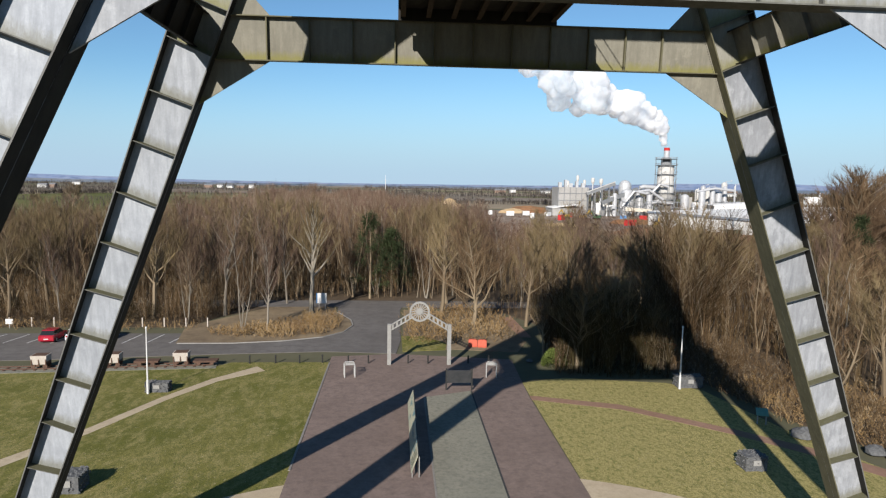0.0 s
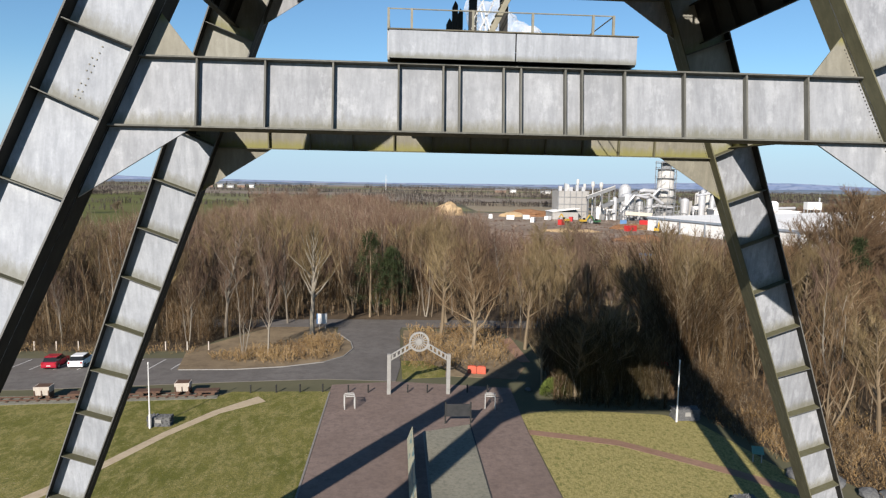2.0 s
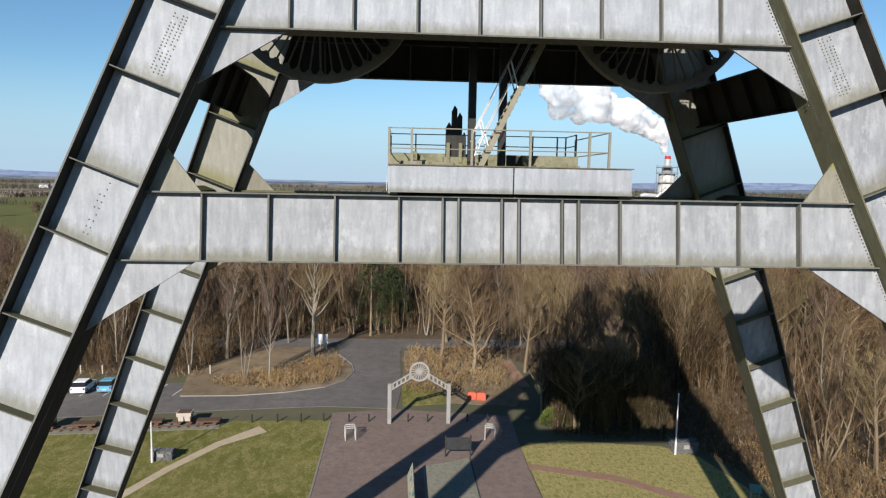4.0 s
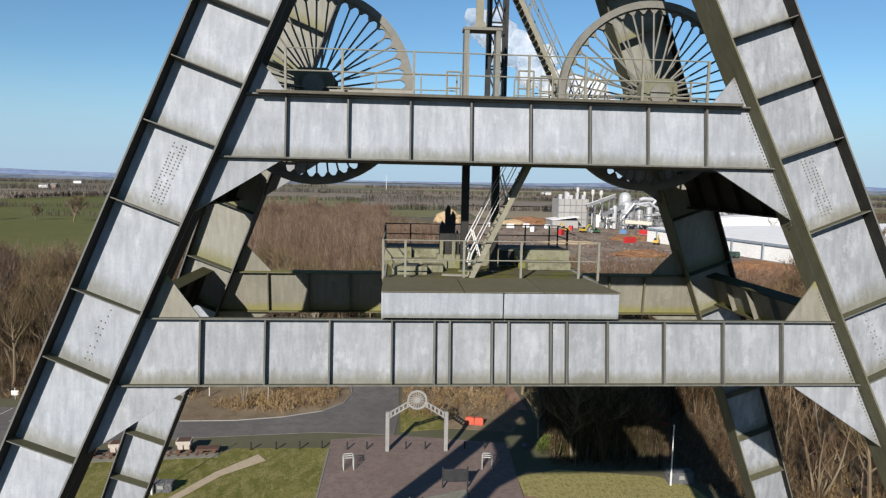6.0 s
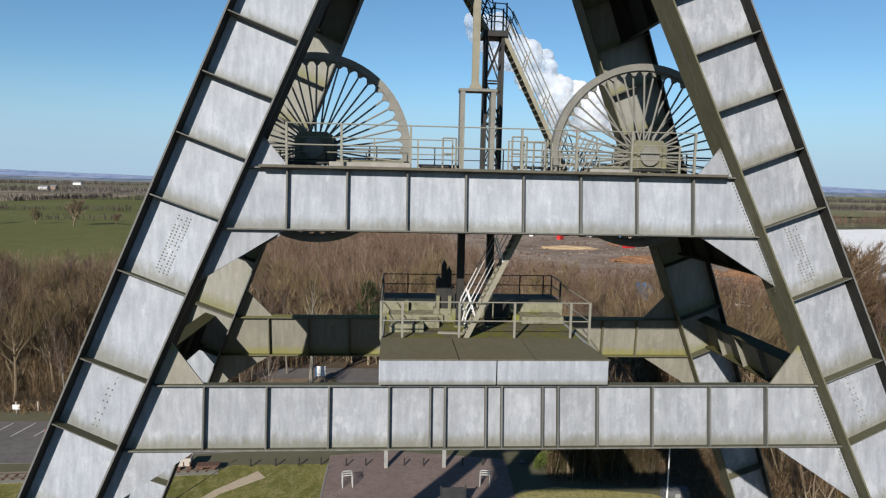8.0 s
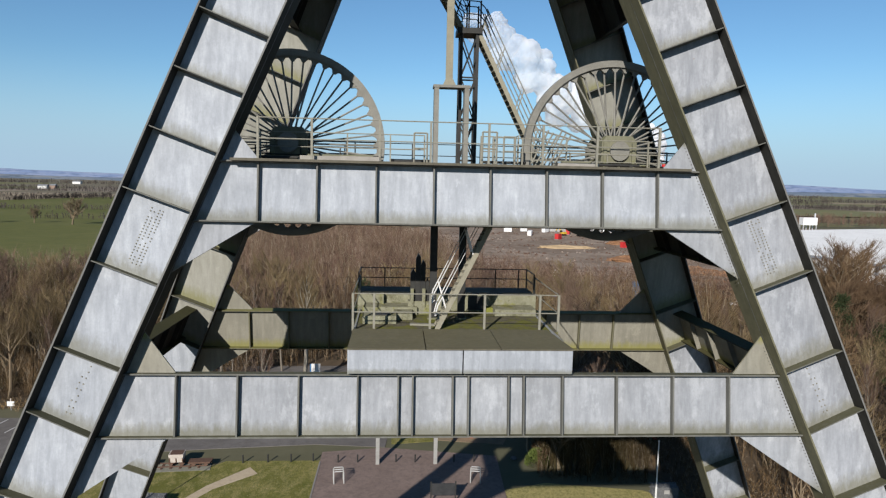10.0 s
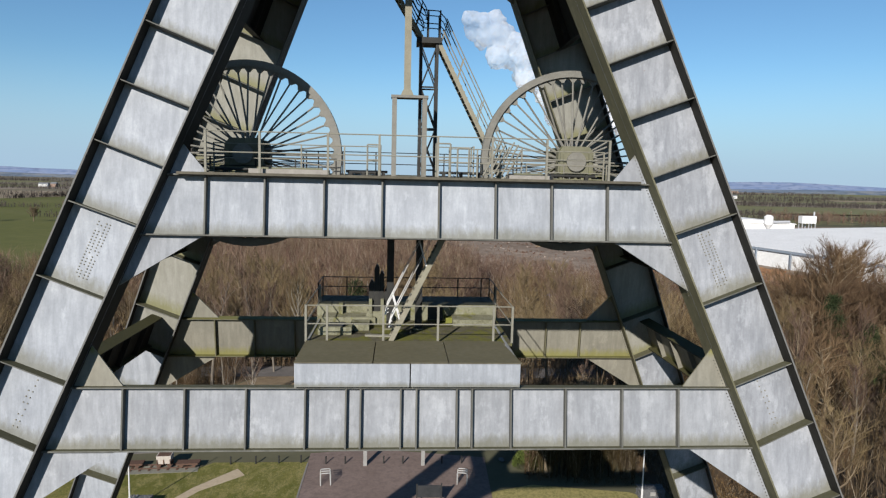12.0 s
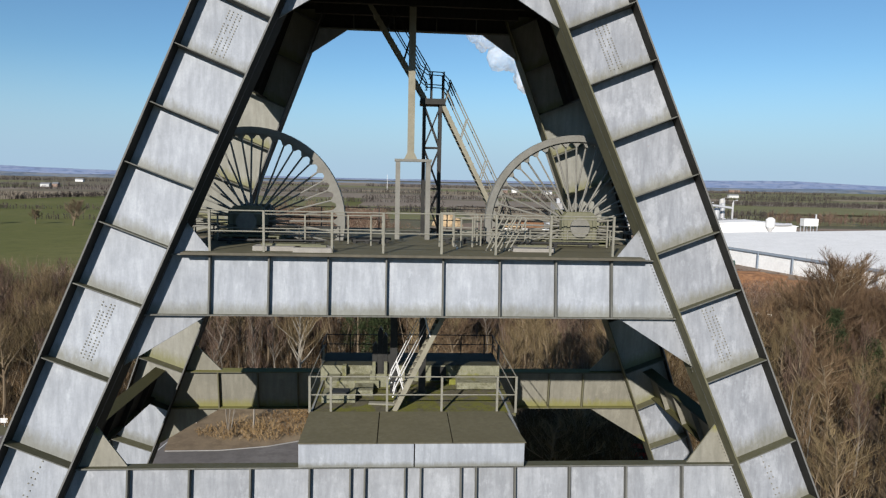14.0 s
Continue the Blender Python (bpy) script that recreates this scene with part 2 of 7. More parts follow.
def leg(place, side, bolts):
    flanges = []
    for fn, s, top in ((x_in, 1, 50.3), (x_out, -1, 51.6)):
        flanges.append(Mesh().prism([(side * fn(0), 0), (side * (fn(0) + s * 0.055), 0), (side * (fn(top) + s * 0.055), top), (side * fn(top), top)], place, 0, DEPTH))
    # Left inner flange is painted dark for shade; the right keeps its algae coat.
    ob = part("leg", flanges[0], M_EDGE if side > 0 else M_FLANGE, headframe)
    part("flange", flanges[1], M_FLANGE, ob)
    rungs = STIFF if place is front else REAR_STIFF
    for (o0, i0), (o1, i1) in zip(rungs, rungs[1:]):
        q = [(side * x_in(i0), i0), (side * x_out(o0), o0), (side * x_out(o1), o1), (side * x_in(i1), i1)]
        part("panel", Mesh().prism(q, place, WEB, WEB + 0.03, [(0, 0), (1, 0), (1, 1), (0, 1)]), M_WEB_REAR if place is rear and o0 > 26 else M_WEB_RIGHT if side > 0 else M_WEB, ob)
    for o, i in rungs:
        q = [(side * (x_in(i) + 0.06), i), (side * (x_out(o) - 0.06), o), (side * (x_out(o) - 0.06), o + 0.035), (side * (x_in(i) + 0.06), i + 0.035)]
        part("stiffener", Mesh().prism(q, place, 0.05, WEB - 0.004), M_STIFF, ob)
        part("stiffener", Mesh().prism(q, place, WEB + 0.034, 1.15), M_STIFF, ob)
    for k, rows, fill in bolts:
        (o0, i0), (o1, i1) = STIFF[k], STIFF[k + 1]
        heads = Mesh()
        rng = random.Random(k)
        for r in range(rows):
            v = 0.14 + 0.74 * r / (rows - 1)
            for c in ((0.42, 0.47, 0.53, 0.58) if fill > 0.8 else (0.47, 0.53)):
                if rng.random() > fill:
                    continue
                cz = (1 - c) * (i0 + (i1 - i0) * v) + c * (o0 + (o1 - o0) * v)
                cx = (1 - c) * x_in(i0 + (i1 - i0) * v) + c * x_out(o0 + (o1 - o0) * v)
                heads.prism([(side * cx + 0.022 * math.cos(a * 1.0472), cz + 0.022 * math.sin(a * 1.0472)) for a in range(6)], place, WEB - 0.024, WEB + 0.001)
        tagged(part("riveting", heads, M_REAR, ob), kind="stuff")
    return ob


def girder(place, z0, z1, xs, gussets, bolts=True):
    """A plate girder between the two legs: web panels, two flanges, upright stiffeners, corner gussets."""
    xs = sorted(xs)
    fl = [Mesh().prism([(-x_in(z) + 0.01, z), (x_in(z) - 0.01, z), (x_in(z + 0.045) - 0.01, z + 0.045), (-x_in(z + 0.045) + 0.01, z + 0.045)], place, 0.36, 0.84) for z in (z0 - 0.045, z1)]
    edge = M_EDGE if place is rear and z0 < 30 else M_STIFF
    ob = part("girder", fl[0], edge, headframe)
    part("flange", fl[1], edge, ob)
    ends = [-99] + xs + [99]
    for a, b in zip(ends, ends[1:]):
        lo, hi = (-x_in(z0), -x_in(z1)) if a < -90 else (a, a), (x_in(z0), x_in(z1)) if b > 90 else (b, b)
        # Upper rear panels are painted dark for the shade below the decks.
        part("panel", Mesh().prism([(lo[0], z0), (hi[0], z0), (hi[1], z1), (lo[1], z1)], place, 0.585, 0.615, [(0, 0), (1, 0), (1, 1), (0, 1)]), (M_WEB_LOW if z0 < 30 else M_WEB) if place is front else M_REAR if z0 < 30 else M_SHADE_STEEL, ob)
    for x in xs:
        for d0, d1 in ((0.385, 0.583), (0.617, 0.815)):
            part("stiffener", Mesh().prism([(x - 0.025, z0 + 0.004), (x + 0.025, z0 + 0.004), (x + 0.025, z1 - 0.004), (x - 0.025, z1 - 0.004)], place, d0, d1), edge, ob)
    for s in (-1, 1):
        for xa, za, zb in gussets:
            g = Mesh().prism([(s * (x_in(za) - 0.004), za), (s * xa, za), (s * (x_in(zb) - 0.004), zb)], place, 0.57, 0.63, [(0, 1), (1, 1), (0, 0)])
            part("gusset", g, M_WEB_LOW if place is front and zb < za or za > 30 else M_REAR, ob)
        if bolts and s > 0:
            heads = Mesh()
            za = z0 - 1.7
            while za < z1 + 0.9:
                cx = x_in(za) - 0.07
                heads.prism([(s * cx + 0.016 * math.cos(a * 1.0472), za + 0.016 * math.sin(a * 1.0472)) for a in range(6)], place, 0.545, 0.586)
                za += 0.105
            tagged(part("riveting", heads, M_FLANGE, ob), kind="stuff")
    return ob


for side in (-1, 1):
    leg(front, side, [(14, 19, 0.85), (12, 9, 0.8), (19, 17, 0.85)])
    leg(rear, side, [])
LOWER = [-8.69, -6.87, -5.04, -3.25, -2.01, -1.56, -0.32, 0.17, 1.43, 1.91, 3.14, 4.88, 6.71, 8.55]
UPPER = [-6.4, -4.61, -2.79, -0.99, 0.79, 2.59, 4.39, 6.2]
REAR = [-8.85, -7.05, -5.2, -3.4, -1.7, 0.0, 1.7, 3.4, 5.1, 6.75, 8.42]
TOP = [-2.6, -0.9, 0.9, 2.6]
G_LOW = [(8.88, 26.145, 24.25), (8.75, 28.07, 29.27)]
G_UP = [(6.5, 32.62, 31.1), (6.35, 34.51, 35.45)]
G_TOP = [(2.85, 42.95, 41.9), (2.6, 44.75, 45.6)]
for place in (front, rear):
    if place is front:
        girder(place, 26.19, 28.02, LOWER, G_LOW)
    else:
        girder(place, 26.02, 27.76, REAR, [(8.75, 25.975, 24.1), (8.7, 27.81, 29.0)])
    girder(place, 32.67, 34.46, UPPER, G_UP)
    girder(place, 43.0, 44.7, TOP, G_TOP, bolts=False)
td = thing("top_deck", "steel deck plates between the top girders, painted dark for shade", "platform")
part("deck_plate", Mesh().box(-5.3, 5.3, 20.3, 27.3, 43.75, 43.85), M_SHADE_STEEL, td)
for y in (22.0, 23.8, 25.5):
    part("joist", Mesh().box(-4.0, 4.0, y - 0.1, y + 0.1, 43.2, 43.74), M_SHADE_STEEL, td)
part("cap_plate", Mesh().box(-1.6, 1.6, 20.9, 28.0, 51.2, 51.5), M_WEB, headframe)


def side_girder(s, z0, z1, n, paint=None):
    """A plate girder from the front leg to the rear leg, its web in the slope of the legs."""
    lean = 0.40
    xm = 0.5 * (x_in(0.5 * (z0 + z1)) + x_out(0.5 * (z0 + z1)))
    zc = 0.5 * (z0 + z1)
    def at(u, h, w):
        y0, y1 = front(0, h + lean * w, 0.64)[1], rear(0, h + lean * w, 0.56)[1]
        return (s * (xm + w - lean * (h - zc)), y0 + (y1 - y0) * u, h + lean * w)
    us = [i / n for i in range(n + 1)]
    fl = [Mesh().prism([(0, h), (1, h), (1, h + 0.045), (0, h + 0.045)], at, -0.22, 0.22) for h in (z0 - 0.045, z1)]
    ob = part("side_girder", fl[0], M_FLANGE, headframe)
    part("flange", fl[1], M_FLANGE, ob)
    for a, b in zip(us, us[1:]):
        part("panel", Mesh().prism([(a, z0), (b, z0), (b, z1), (a, z1)], at, -0.015, 0.015, [(0, 0), (1, 0), (1, 1), (0, 1)]), paint or M_REAR, ob)
    for u in us[1:-1]:
        for w0, w1 in ((-0.20, -0.017), (0.017, 0.20)):
            part("stiffener", Mesh().prism([(u - 0.002, z0), (u + 0.002, z0), (u + 0.002, z1), (u - 0.002, z1)], at, w0, w1), paint or M_REAR, ob)


for s in (-1, 1):
    # All but the lower right are painted dark for the shade they stand in.
    side_girder(s, 26.6, 27.9, 6, M_SHADE_STEEL if s < 0 else None)
    side_girder(s, 31.1, 32.6, 6, M_SHADE_STEEL)
    side_girder(s, 40.2, 44.6, 4, M_SHADE_STEEL)
for place in (front, rear):
    for s in (-1, 1):
        part("footing", Mesh().box(*sorted((s * 19.5, s * 26.0)), place(0, 0, 0)[1] - 1.2, place(0, 0, 0)[1] + 2.4, -0.6, 0.45), plain("concrete", (0.30, 0.29, 0.27), (0.40, 0.39, 0.36), 1.5, 0.9), headframe)
# ---------------------------------------------------------------- the ground
def slab(outline, top, under=0.25):
    m = Mesh()
    n = len(outline)
    area = sum(a[0] * b[1] - b[0] * a[1] for a, b in zip(outline, outline[1:] + outline[:1]))
    o = outline if area > 0 else outline[::-1]
    v = [(x, y, top) for x, y in o] + [(x, y, top - under) for x, y in o]
    m.add(v, [list(range(n)), list(range(2 * n - 1, n - 1, -1))] + [[i, i + n, (i + 1) % n + n, (i + 1) % n] for i in range(n)])
    return m


def ground_mat(name, a, b, c, s1=0.08, s2=1.5, s3=14.0, rough=0.95, bump=0.3):
    n = Nodes(name, rough)
    n.bsdf.inputs["Specular IOR Level"].default_value = 0.1
    p = n.world()
    col = n.mix(n.ramp(n.noise(p, s1, 5, 0.65, 0.5), 0.38, 0.64), a, b)
    col = n.mix(n.ramp(n.noise(p, s2, 6, 0.7), 0.45, 0.72), col, c)
    f = n.noise(p, s3, 4, 0.7)
    col = n.mix(n.ramp(f, 0.3, 0.7, 0, 0.35), col, tuple(0.55 * v for v in a))
    n.bump(f, bump, 0.05)
    return n.done(col)


M_FIELD = ground_mat("far_farmland", (0.14, 0.135, 0.082), (0.18, 0.16, 0.11), (0.11, 0.118, 0.07), 0.003, 0.02, 0.3)
def lawn_mat(name, straw, pale=1.0):
    """Mown winter turf: green and straw patches, mower streaks, tufts and bare specks."""
    n = Nodes(name, 0.95)
    n.bsdf.inputs["Specular IOR Level"].default_value = 0.1
    p = n.world()
    col = n.mix(n.ramp(n.noise(p, 0.13, 4, 0.6, 0.6), 0.40, 0.60), (0.155 * pale, 0.155 * pale, 0.034 * pale), (0.245 * pale, 0.22 * pale, 0.066 * pale))
    col = n.mix(n.ramp(n.noise(n.world((1.0, 0.45, 1.0)), 0.9, 6, 0.75, 0.3), 0.46 - straw, 0.58 - straw, 0, 0.75 + straw), col, (0.36 * pale, 0.305 * pale, 0.125 * pale))
    col = n.mix(n.ramp(n.noise(n.world((1.0, 0.6, 1.0)), 2.6, 5, 0.8), 0.50, 0.60, 0, 0.6), col, (0.12, 0.135, 0.035))
    tuft = n.noise(p, 7.0, 3, 0.8)
    col = n.mix(n.ramp(tuft, 0.42, 0.62, 0, 0.55), col, (0.09, 0.10, 0.028))
    col = n.mix(n.ramp(n.noise(p, 4.0, 2, 0.6), 0.66, 0.72, 0, 0.7), col, (0.43, 0.37, 0.22))
    n.bump(tuft, 0.8, 0.08)
    return n.done(col)


M_LAWN = lawn_mat("winter_lawn", 0.0)
M_LAWN_DRY = lawn_mat("dry_winter_lawn", 0.2, 1.25)
M_LITTER = ground_mat("woodland_litter", (0.115, 0.086, 0.058), (0.165, 0.122, 0.08), (0.075, 0.058, 0.04), 0.06, 0.5, 5.0)
M_BROWN = ground_mat("dead_grass_earth", (0.23, 0.175, 0.115), (0.35, 0.27, 0.17), (0.16, 0.12, 0.08), 0.06, 0.5, 5.0)
M_PAVE = ground_mat("red_brown_block_paving", (0.235, 0.178, 0.152), (0.285, 0.217, 0.187), (0.175, 0.135, 0.118), 0.15, 1.3, 4.0, 0.85)
M_ASPHALT = ground_mat("worn_asphalt", (0.165, 0.152, 0.142), (0.215, 0.20, 0.188), (0.13, 0.121, 0.113), 0.1, 0.7, 12.0, 0.9)
M_GRAVEL = ground_mat("green_grey_gravel", (0.27, 0.262, 0.21), (0.33, 0.315, 0.25), (0.18, 0.178, 0.142), 0.3, 3.0, 10.0)
M_BEIGE = ground_mat("beige_hoggin", (0.55, 0.45, 0.31), (0.64, 0.53, 0.38), (0.46, 0.37, 0.25), 0.2, 1.8, 12.0)
M_REDPATH = ground_mat("red_gravel_path", (0.32, 0.19, 0.135), (0.39, 0.24, 0.175), (0.27, 0.18, 0.12), 0.3, 2.0, 12.0)
M_GREENFIELD = ground_mat("green_pasture", (0.135, 0.145, 0.04), (0.185, 0.18, 0.065), (0.115, 0.125, 0.042), 0.012, 0.12, 2.0)
M_YARD = ground_mat("bare_yard_earth", (0.26, 0.195, 0.145), (0.43, 0.345, 0.27), (0.15, 0.115, 0.085), 0.03, 0.16, 1.2)

M_GULLY = plain("dark_cast_iron", (0.05, 0.05, 0.05), (0.08, 0.078, 0.075), 3, 0.8)
M_KERB = plain("grey_concrete_edging", (0.24, 0.225, 0.20), (0.32, 0.30, 0.27), 2, 0.9)
R = 4200.0
rings = [0, 60, 150, 400, 1000, 2200, R]
gm = Mesh()
gv, gf = [(0, 60, 0)], []
for r in rings[1:]:
    gv += [(r * math.cos(i * math.pi / 32), 60 + r * math.sin(i * math.pi / 32), 0) for i in range(64)]
gf += [[0, 1 + i, 1 + (i + 1) % 64] for i in range(64)]
for k in range(len(rings) - 2):
    gf += [[1 + k * 64 + i, 1 + (k + 1) * 64 + i, 1 + (k + 1) * 64 + (i + 1) % 64, 1 + k * 64 + (i + 1) % 64] for i in range(64)]
gm.add(gv, gf)
setting("ground", gm, M_FIELD, "rolling winter farmland reaching the hazy horizon", "ground")


def sheet(name, outline, top, mat, label, category):
    return setting(name, slab(outline, top), mat, label, category)


sheet("lawn_west", [(-75, 8), (-10.85, 8), (-10.85, 74.6), (-22, 74.6), (-24.2, 72.2), (-75, 69.3)], 0.05, M_LAWN, "mown winter lawn, patchy yellow green", "lawn")
sheet("lawn_east", [(10.0, 8), (40, 8), (34, 44), (30.8, 53), (28.6, 63.5), (25.7, 66.2), (15.1, 68.2), (10.2, 66.6)], 0.05, M_LAWN_DRY, "mown winter lawn, patchy yellow green", "lawn")
sheet("woodland_floor", [(-160, 92.8), (-33, 92.8), (-30, 100), (-24, 108), (-4, 109.5), (14, 104), (20, 90), (30, 66), (33, 54), (40, 40), (150, 30), (190, 190), (20, 195), (-10, 330), (-60, 340), (-75, 170), (-160, 150)], 0.03, M_LITTER, "leaf litter and dead grass under bare trees", "woodland floor")
sheet("pasture", [(-1600, 60), (-160, 60), (-160, 155), (-74, 172), (-62, 345), (-20, 420), (-60, 1000), (-1700, 1150)], 0.06, M_GREENFIELD, "green pasture field", "field")
sheet("yard", [(20, 195), (190, 190), (330, 330), (420, 520), (60, 520), (-5, 430), (-10, 335)], 0.05, M_YARD, "bare churned brown earth of an industrial yard", "yard")
sheet("island_bed", [(-31.2, 83.4), (-24, 83.5), (-18, 84.7), (-13, 86.9), (-10.6, 90), (-9.7, 94), (-10.2, 98), (-12.6, 103.5), (-14, 108.5), (-24, 107.8), (-33, 93)], 0.07, M_BROWN, "brown earth and dead grass of a road island", "planting bed")
sheet("verge_east", [(-2.4, 80), (4, 80.5), (12, 79), (14, 84), (14, 104), (-2, 106)], 0.045, M_BROWN, "dead grass verge beside the road", "verge")
sheet("verge_lawn", [(-2.4, 79.4), (3.0, 80.2), (3.4, 83.5), (0.5, 87.5), (-2.5, 87.6)], 0.055, M_LAWN, "small patch of green lawn beside the arch", "lawn")
sheet("earth_path", [(13.9, 87), (15.4, 86.9), (15.0, 101.3), (13.0, 98.7)], 0.06, M_REDPATH, "trodden reddish earth path through the scrub", "path")
sheet("plaza", [(-10.8, 8), (10.0, 8), (10.0, 62), (10.6, 75.5), (-3.2, 78.2), (-10.9, 77.0), (-10.9, 74)], 0.075, M_PAVE, "dark red-brown block paving", "paving")
sheet("gravel_strip", [(-0.35, 20), (4.35, 20), (4.35, 63.8), (-0.35, 61.9)], 0.095, M_GRAVEL, "green-grey gravel strip set in the paving", "gravel")
setting("drain_channel", Mesh().box(4.36, 4.50, 20, 63.9, -0.1, 0.085), M_GULLY, "dark slot drain beside the gravel strip", "drain")
setting("edging_kerb", Mesh().box(-0.50, -0.36, 20, 61.9, -0.1, 0.115), M_KERB, "grey concrete edging of the gravel strip", "kerb")
setting("edging_kerb", slab([(-10.95, 45.9), (-10.78, 45.9), (-10.78, 74.2), (-10.95, 74.2)], 0.12), M_KERB, "grey concrete edging of the paving", "kerb")
ring = [(math.sin(radians(a)) * 29.5, 18 + math.cos(radians(a)) * 27.6) for a in range(-60, 61, 4)]
sheet("gravel_ring", ring + [(-14, 12), (14, 12)][::-1], 0.065, M_BEIGE, "pale beige gravel round the foot of the headframe", "gravel")
sheet("road", [(-140, 74.8), (-46, 75.6), (-24.5, 78.2), (-12, 79.4), (-3.2, 78.4), (-2.6, 85), (-2.6, 106), (-2.2, 108.5), (-13, 109), (-12.6, 103.5), (-10.2, 98), (-9.6, 94), (-10.6, 90), (-13, 87), (-18, 84.8), (-24, 83.6), (-29, 83.4), (-30.5, 88.9), (-56, 88.9), (-140, 88.0)], 0.06, M_ASPHALT, "worn grey asphalt car park and access road", "road")
sheet("main_road", [(-60, 107.6), (-13, 108.6), (60, 107.0), (60, 112.4), (-13, 114.4), (-60, 113.4)], 0.055, M_ASPHALT, "worn grey asphalt public road", "road")
sheet("path_west", [(-17.6, 71.2), (-18.8, 72.9), (-22.5, 68.3), (-25.7, 62.3), (-29.2, 53.9), (-33.6, 46.5), (-37, 41), (-35.4, 40.2), (-32.2, 46.1), (-28.2, 53.6), (-24.9, 61.6), (-21.6, 67.5)], 0.062, M_BEIGE, "worn beige earth path across the lawn", "path")
sheet("path_east", [(10.1, 62.3), (18.3, 59.5), (26.1, 53.1), (30.6, 48.8), (36, 42), (34.6, 41), (29.6, 47.6), (25.5, 51.9), (18.0, 58.1), (10.1, 61.0)], 0.062, M_REDPATH, "narrow red gravel path across the lawn", "path")
sheet("ballast", [(-75, 68.6), (-45.4, 70.4), (-23.2, 72.2), (-23.6, 74.6), (-46.6, 73.2), (-75, 71.6)], 0.08, M_GRAVEL, "grey ballast under a short length of rails", "ballast")


# far fields, one beyond another
FIELDS = [ground_mat("straw_field", (0.34, 0.28, 0.19), (0.38, 0.31, 0.22), (0.30, 0.25, 0.17), 0.01, 0.05, 0.5),
          ground_mat("ploughed_field", (0.27, 0.225, 0.175), (0.31, 0.26, 0.205), (0.24, 0.20, 0.155), 0.01, 0.05, 0.5),
          ground_mat("pale_green_field", (0.205, 0.205, 0.095), (0.24, 0.235, 0.12), (0.185, 0.18, 0.085), 0.01, 0.05, 0.5),
          ground_mat("brown_heath_field", (0.20, 0.175, 0.12), (0.235, 0.205, 0.145), (0.17, 0.15, 0.10), 0.01, 0.05, 0.5)]
rf = random.Random(12)
y = 1010.0
while y < 2500:
    deep = rf.uniform(90, 170) * y / 1000
    x = -0.95 * y
    while x < 1.3 * y:
        wide = rf.uniform(150, 420) * y / 1000
        sk = rf.uniform(-30, 30)
        sheet("far_field", [(x, y), (x + wide - 6, y + sk), (x + wide - 6 + sk, y + deep - 8), (x + sk, y + deep - 8 + sk)], 0.12 + 0.00002 * y, rf.choice(FIELDS), "distant field in a patchwork of farmland", "field")
        x += wide
    y += deep
for x0, y0, x1, y1, m in ((-60, 540, 60, 760, 2), (64, 545, 230, 800, 0), (235, 550, 420, 700, 2), (-50, 765, 240, 990, 1), (430, 520, 700, 760, 2), (450, 300, 800, 515, 2), (245, 720, 700, 990, 2), (705, 560, 1300, 990, 0), (600, 100, 1300, 295, 0)):
    sheet("far_field", [(x0, y0), (x1, y0 + 8), (x1 - 5, y1), (x0 + 4, y1 - 6)], 0.13, FIELDS[m], "distant field in a patchwork of farmland", "field")


sheet("far_field", [(-1500, 690), (-440, 752), (-385, 935), (-425, 1130), (-1600, 1120)], 0.14, FIELDS[0], "pale stubble field beyond a hedge", "field")
sheet("far_field", [(-180, 700), (-70, 720), (-75, 985), (-330, 985), (-380, 940)], 0.14, FIELDS[2], "pale green field beyond a hedge", "field")


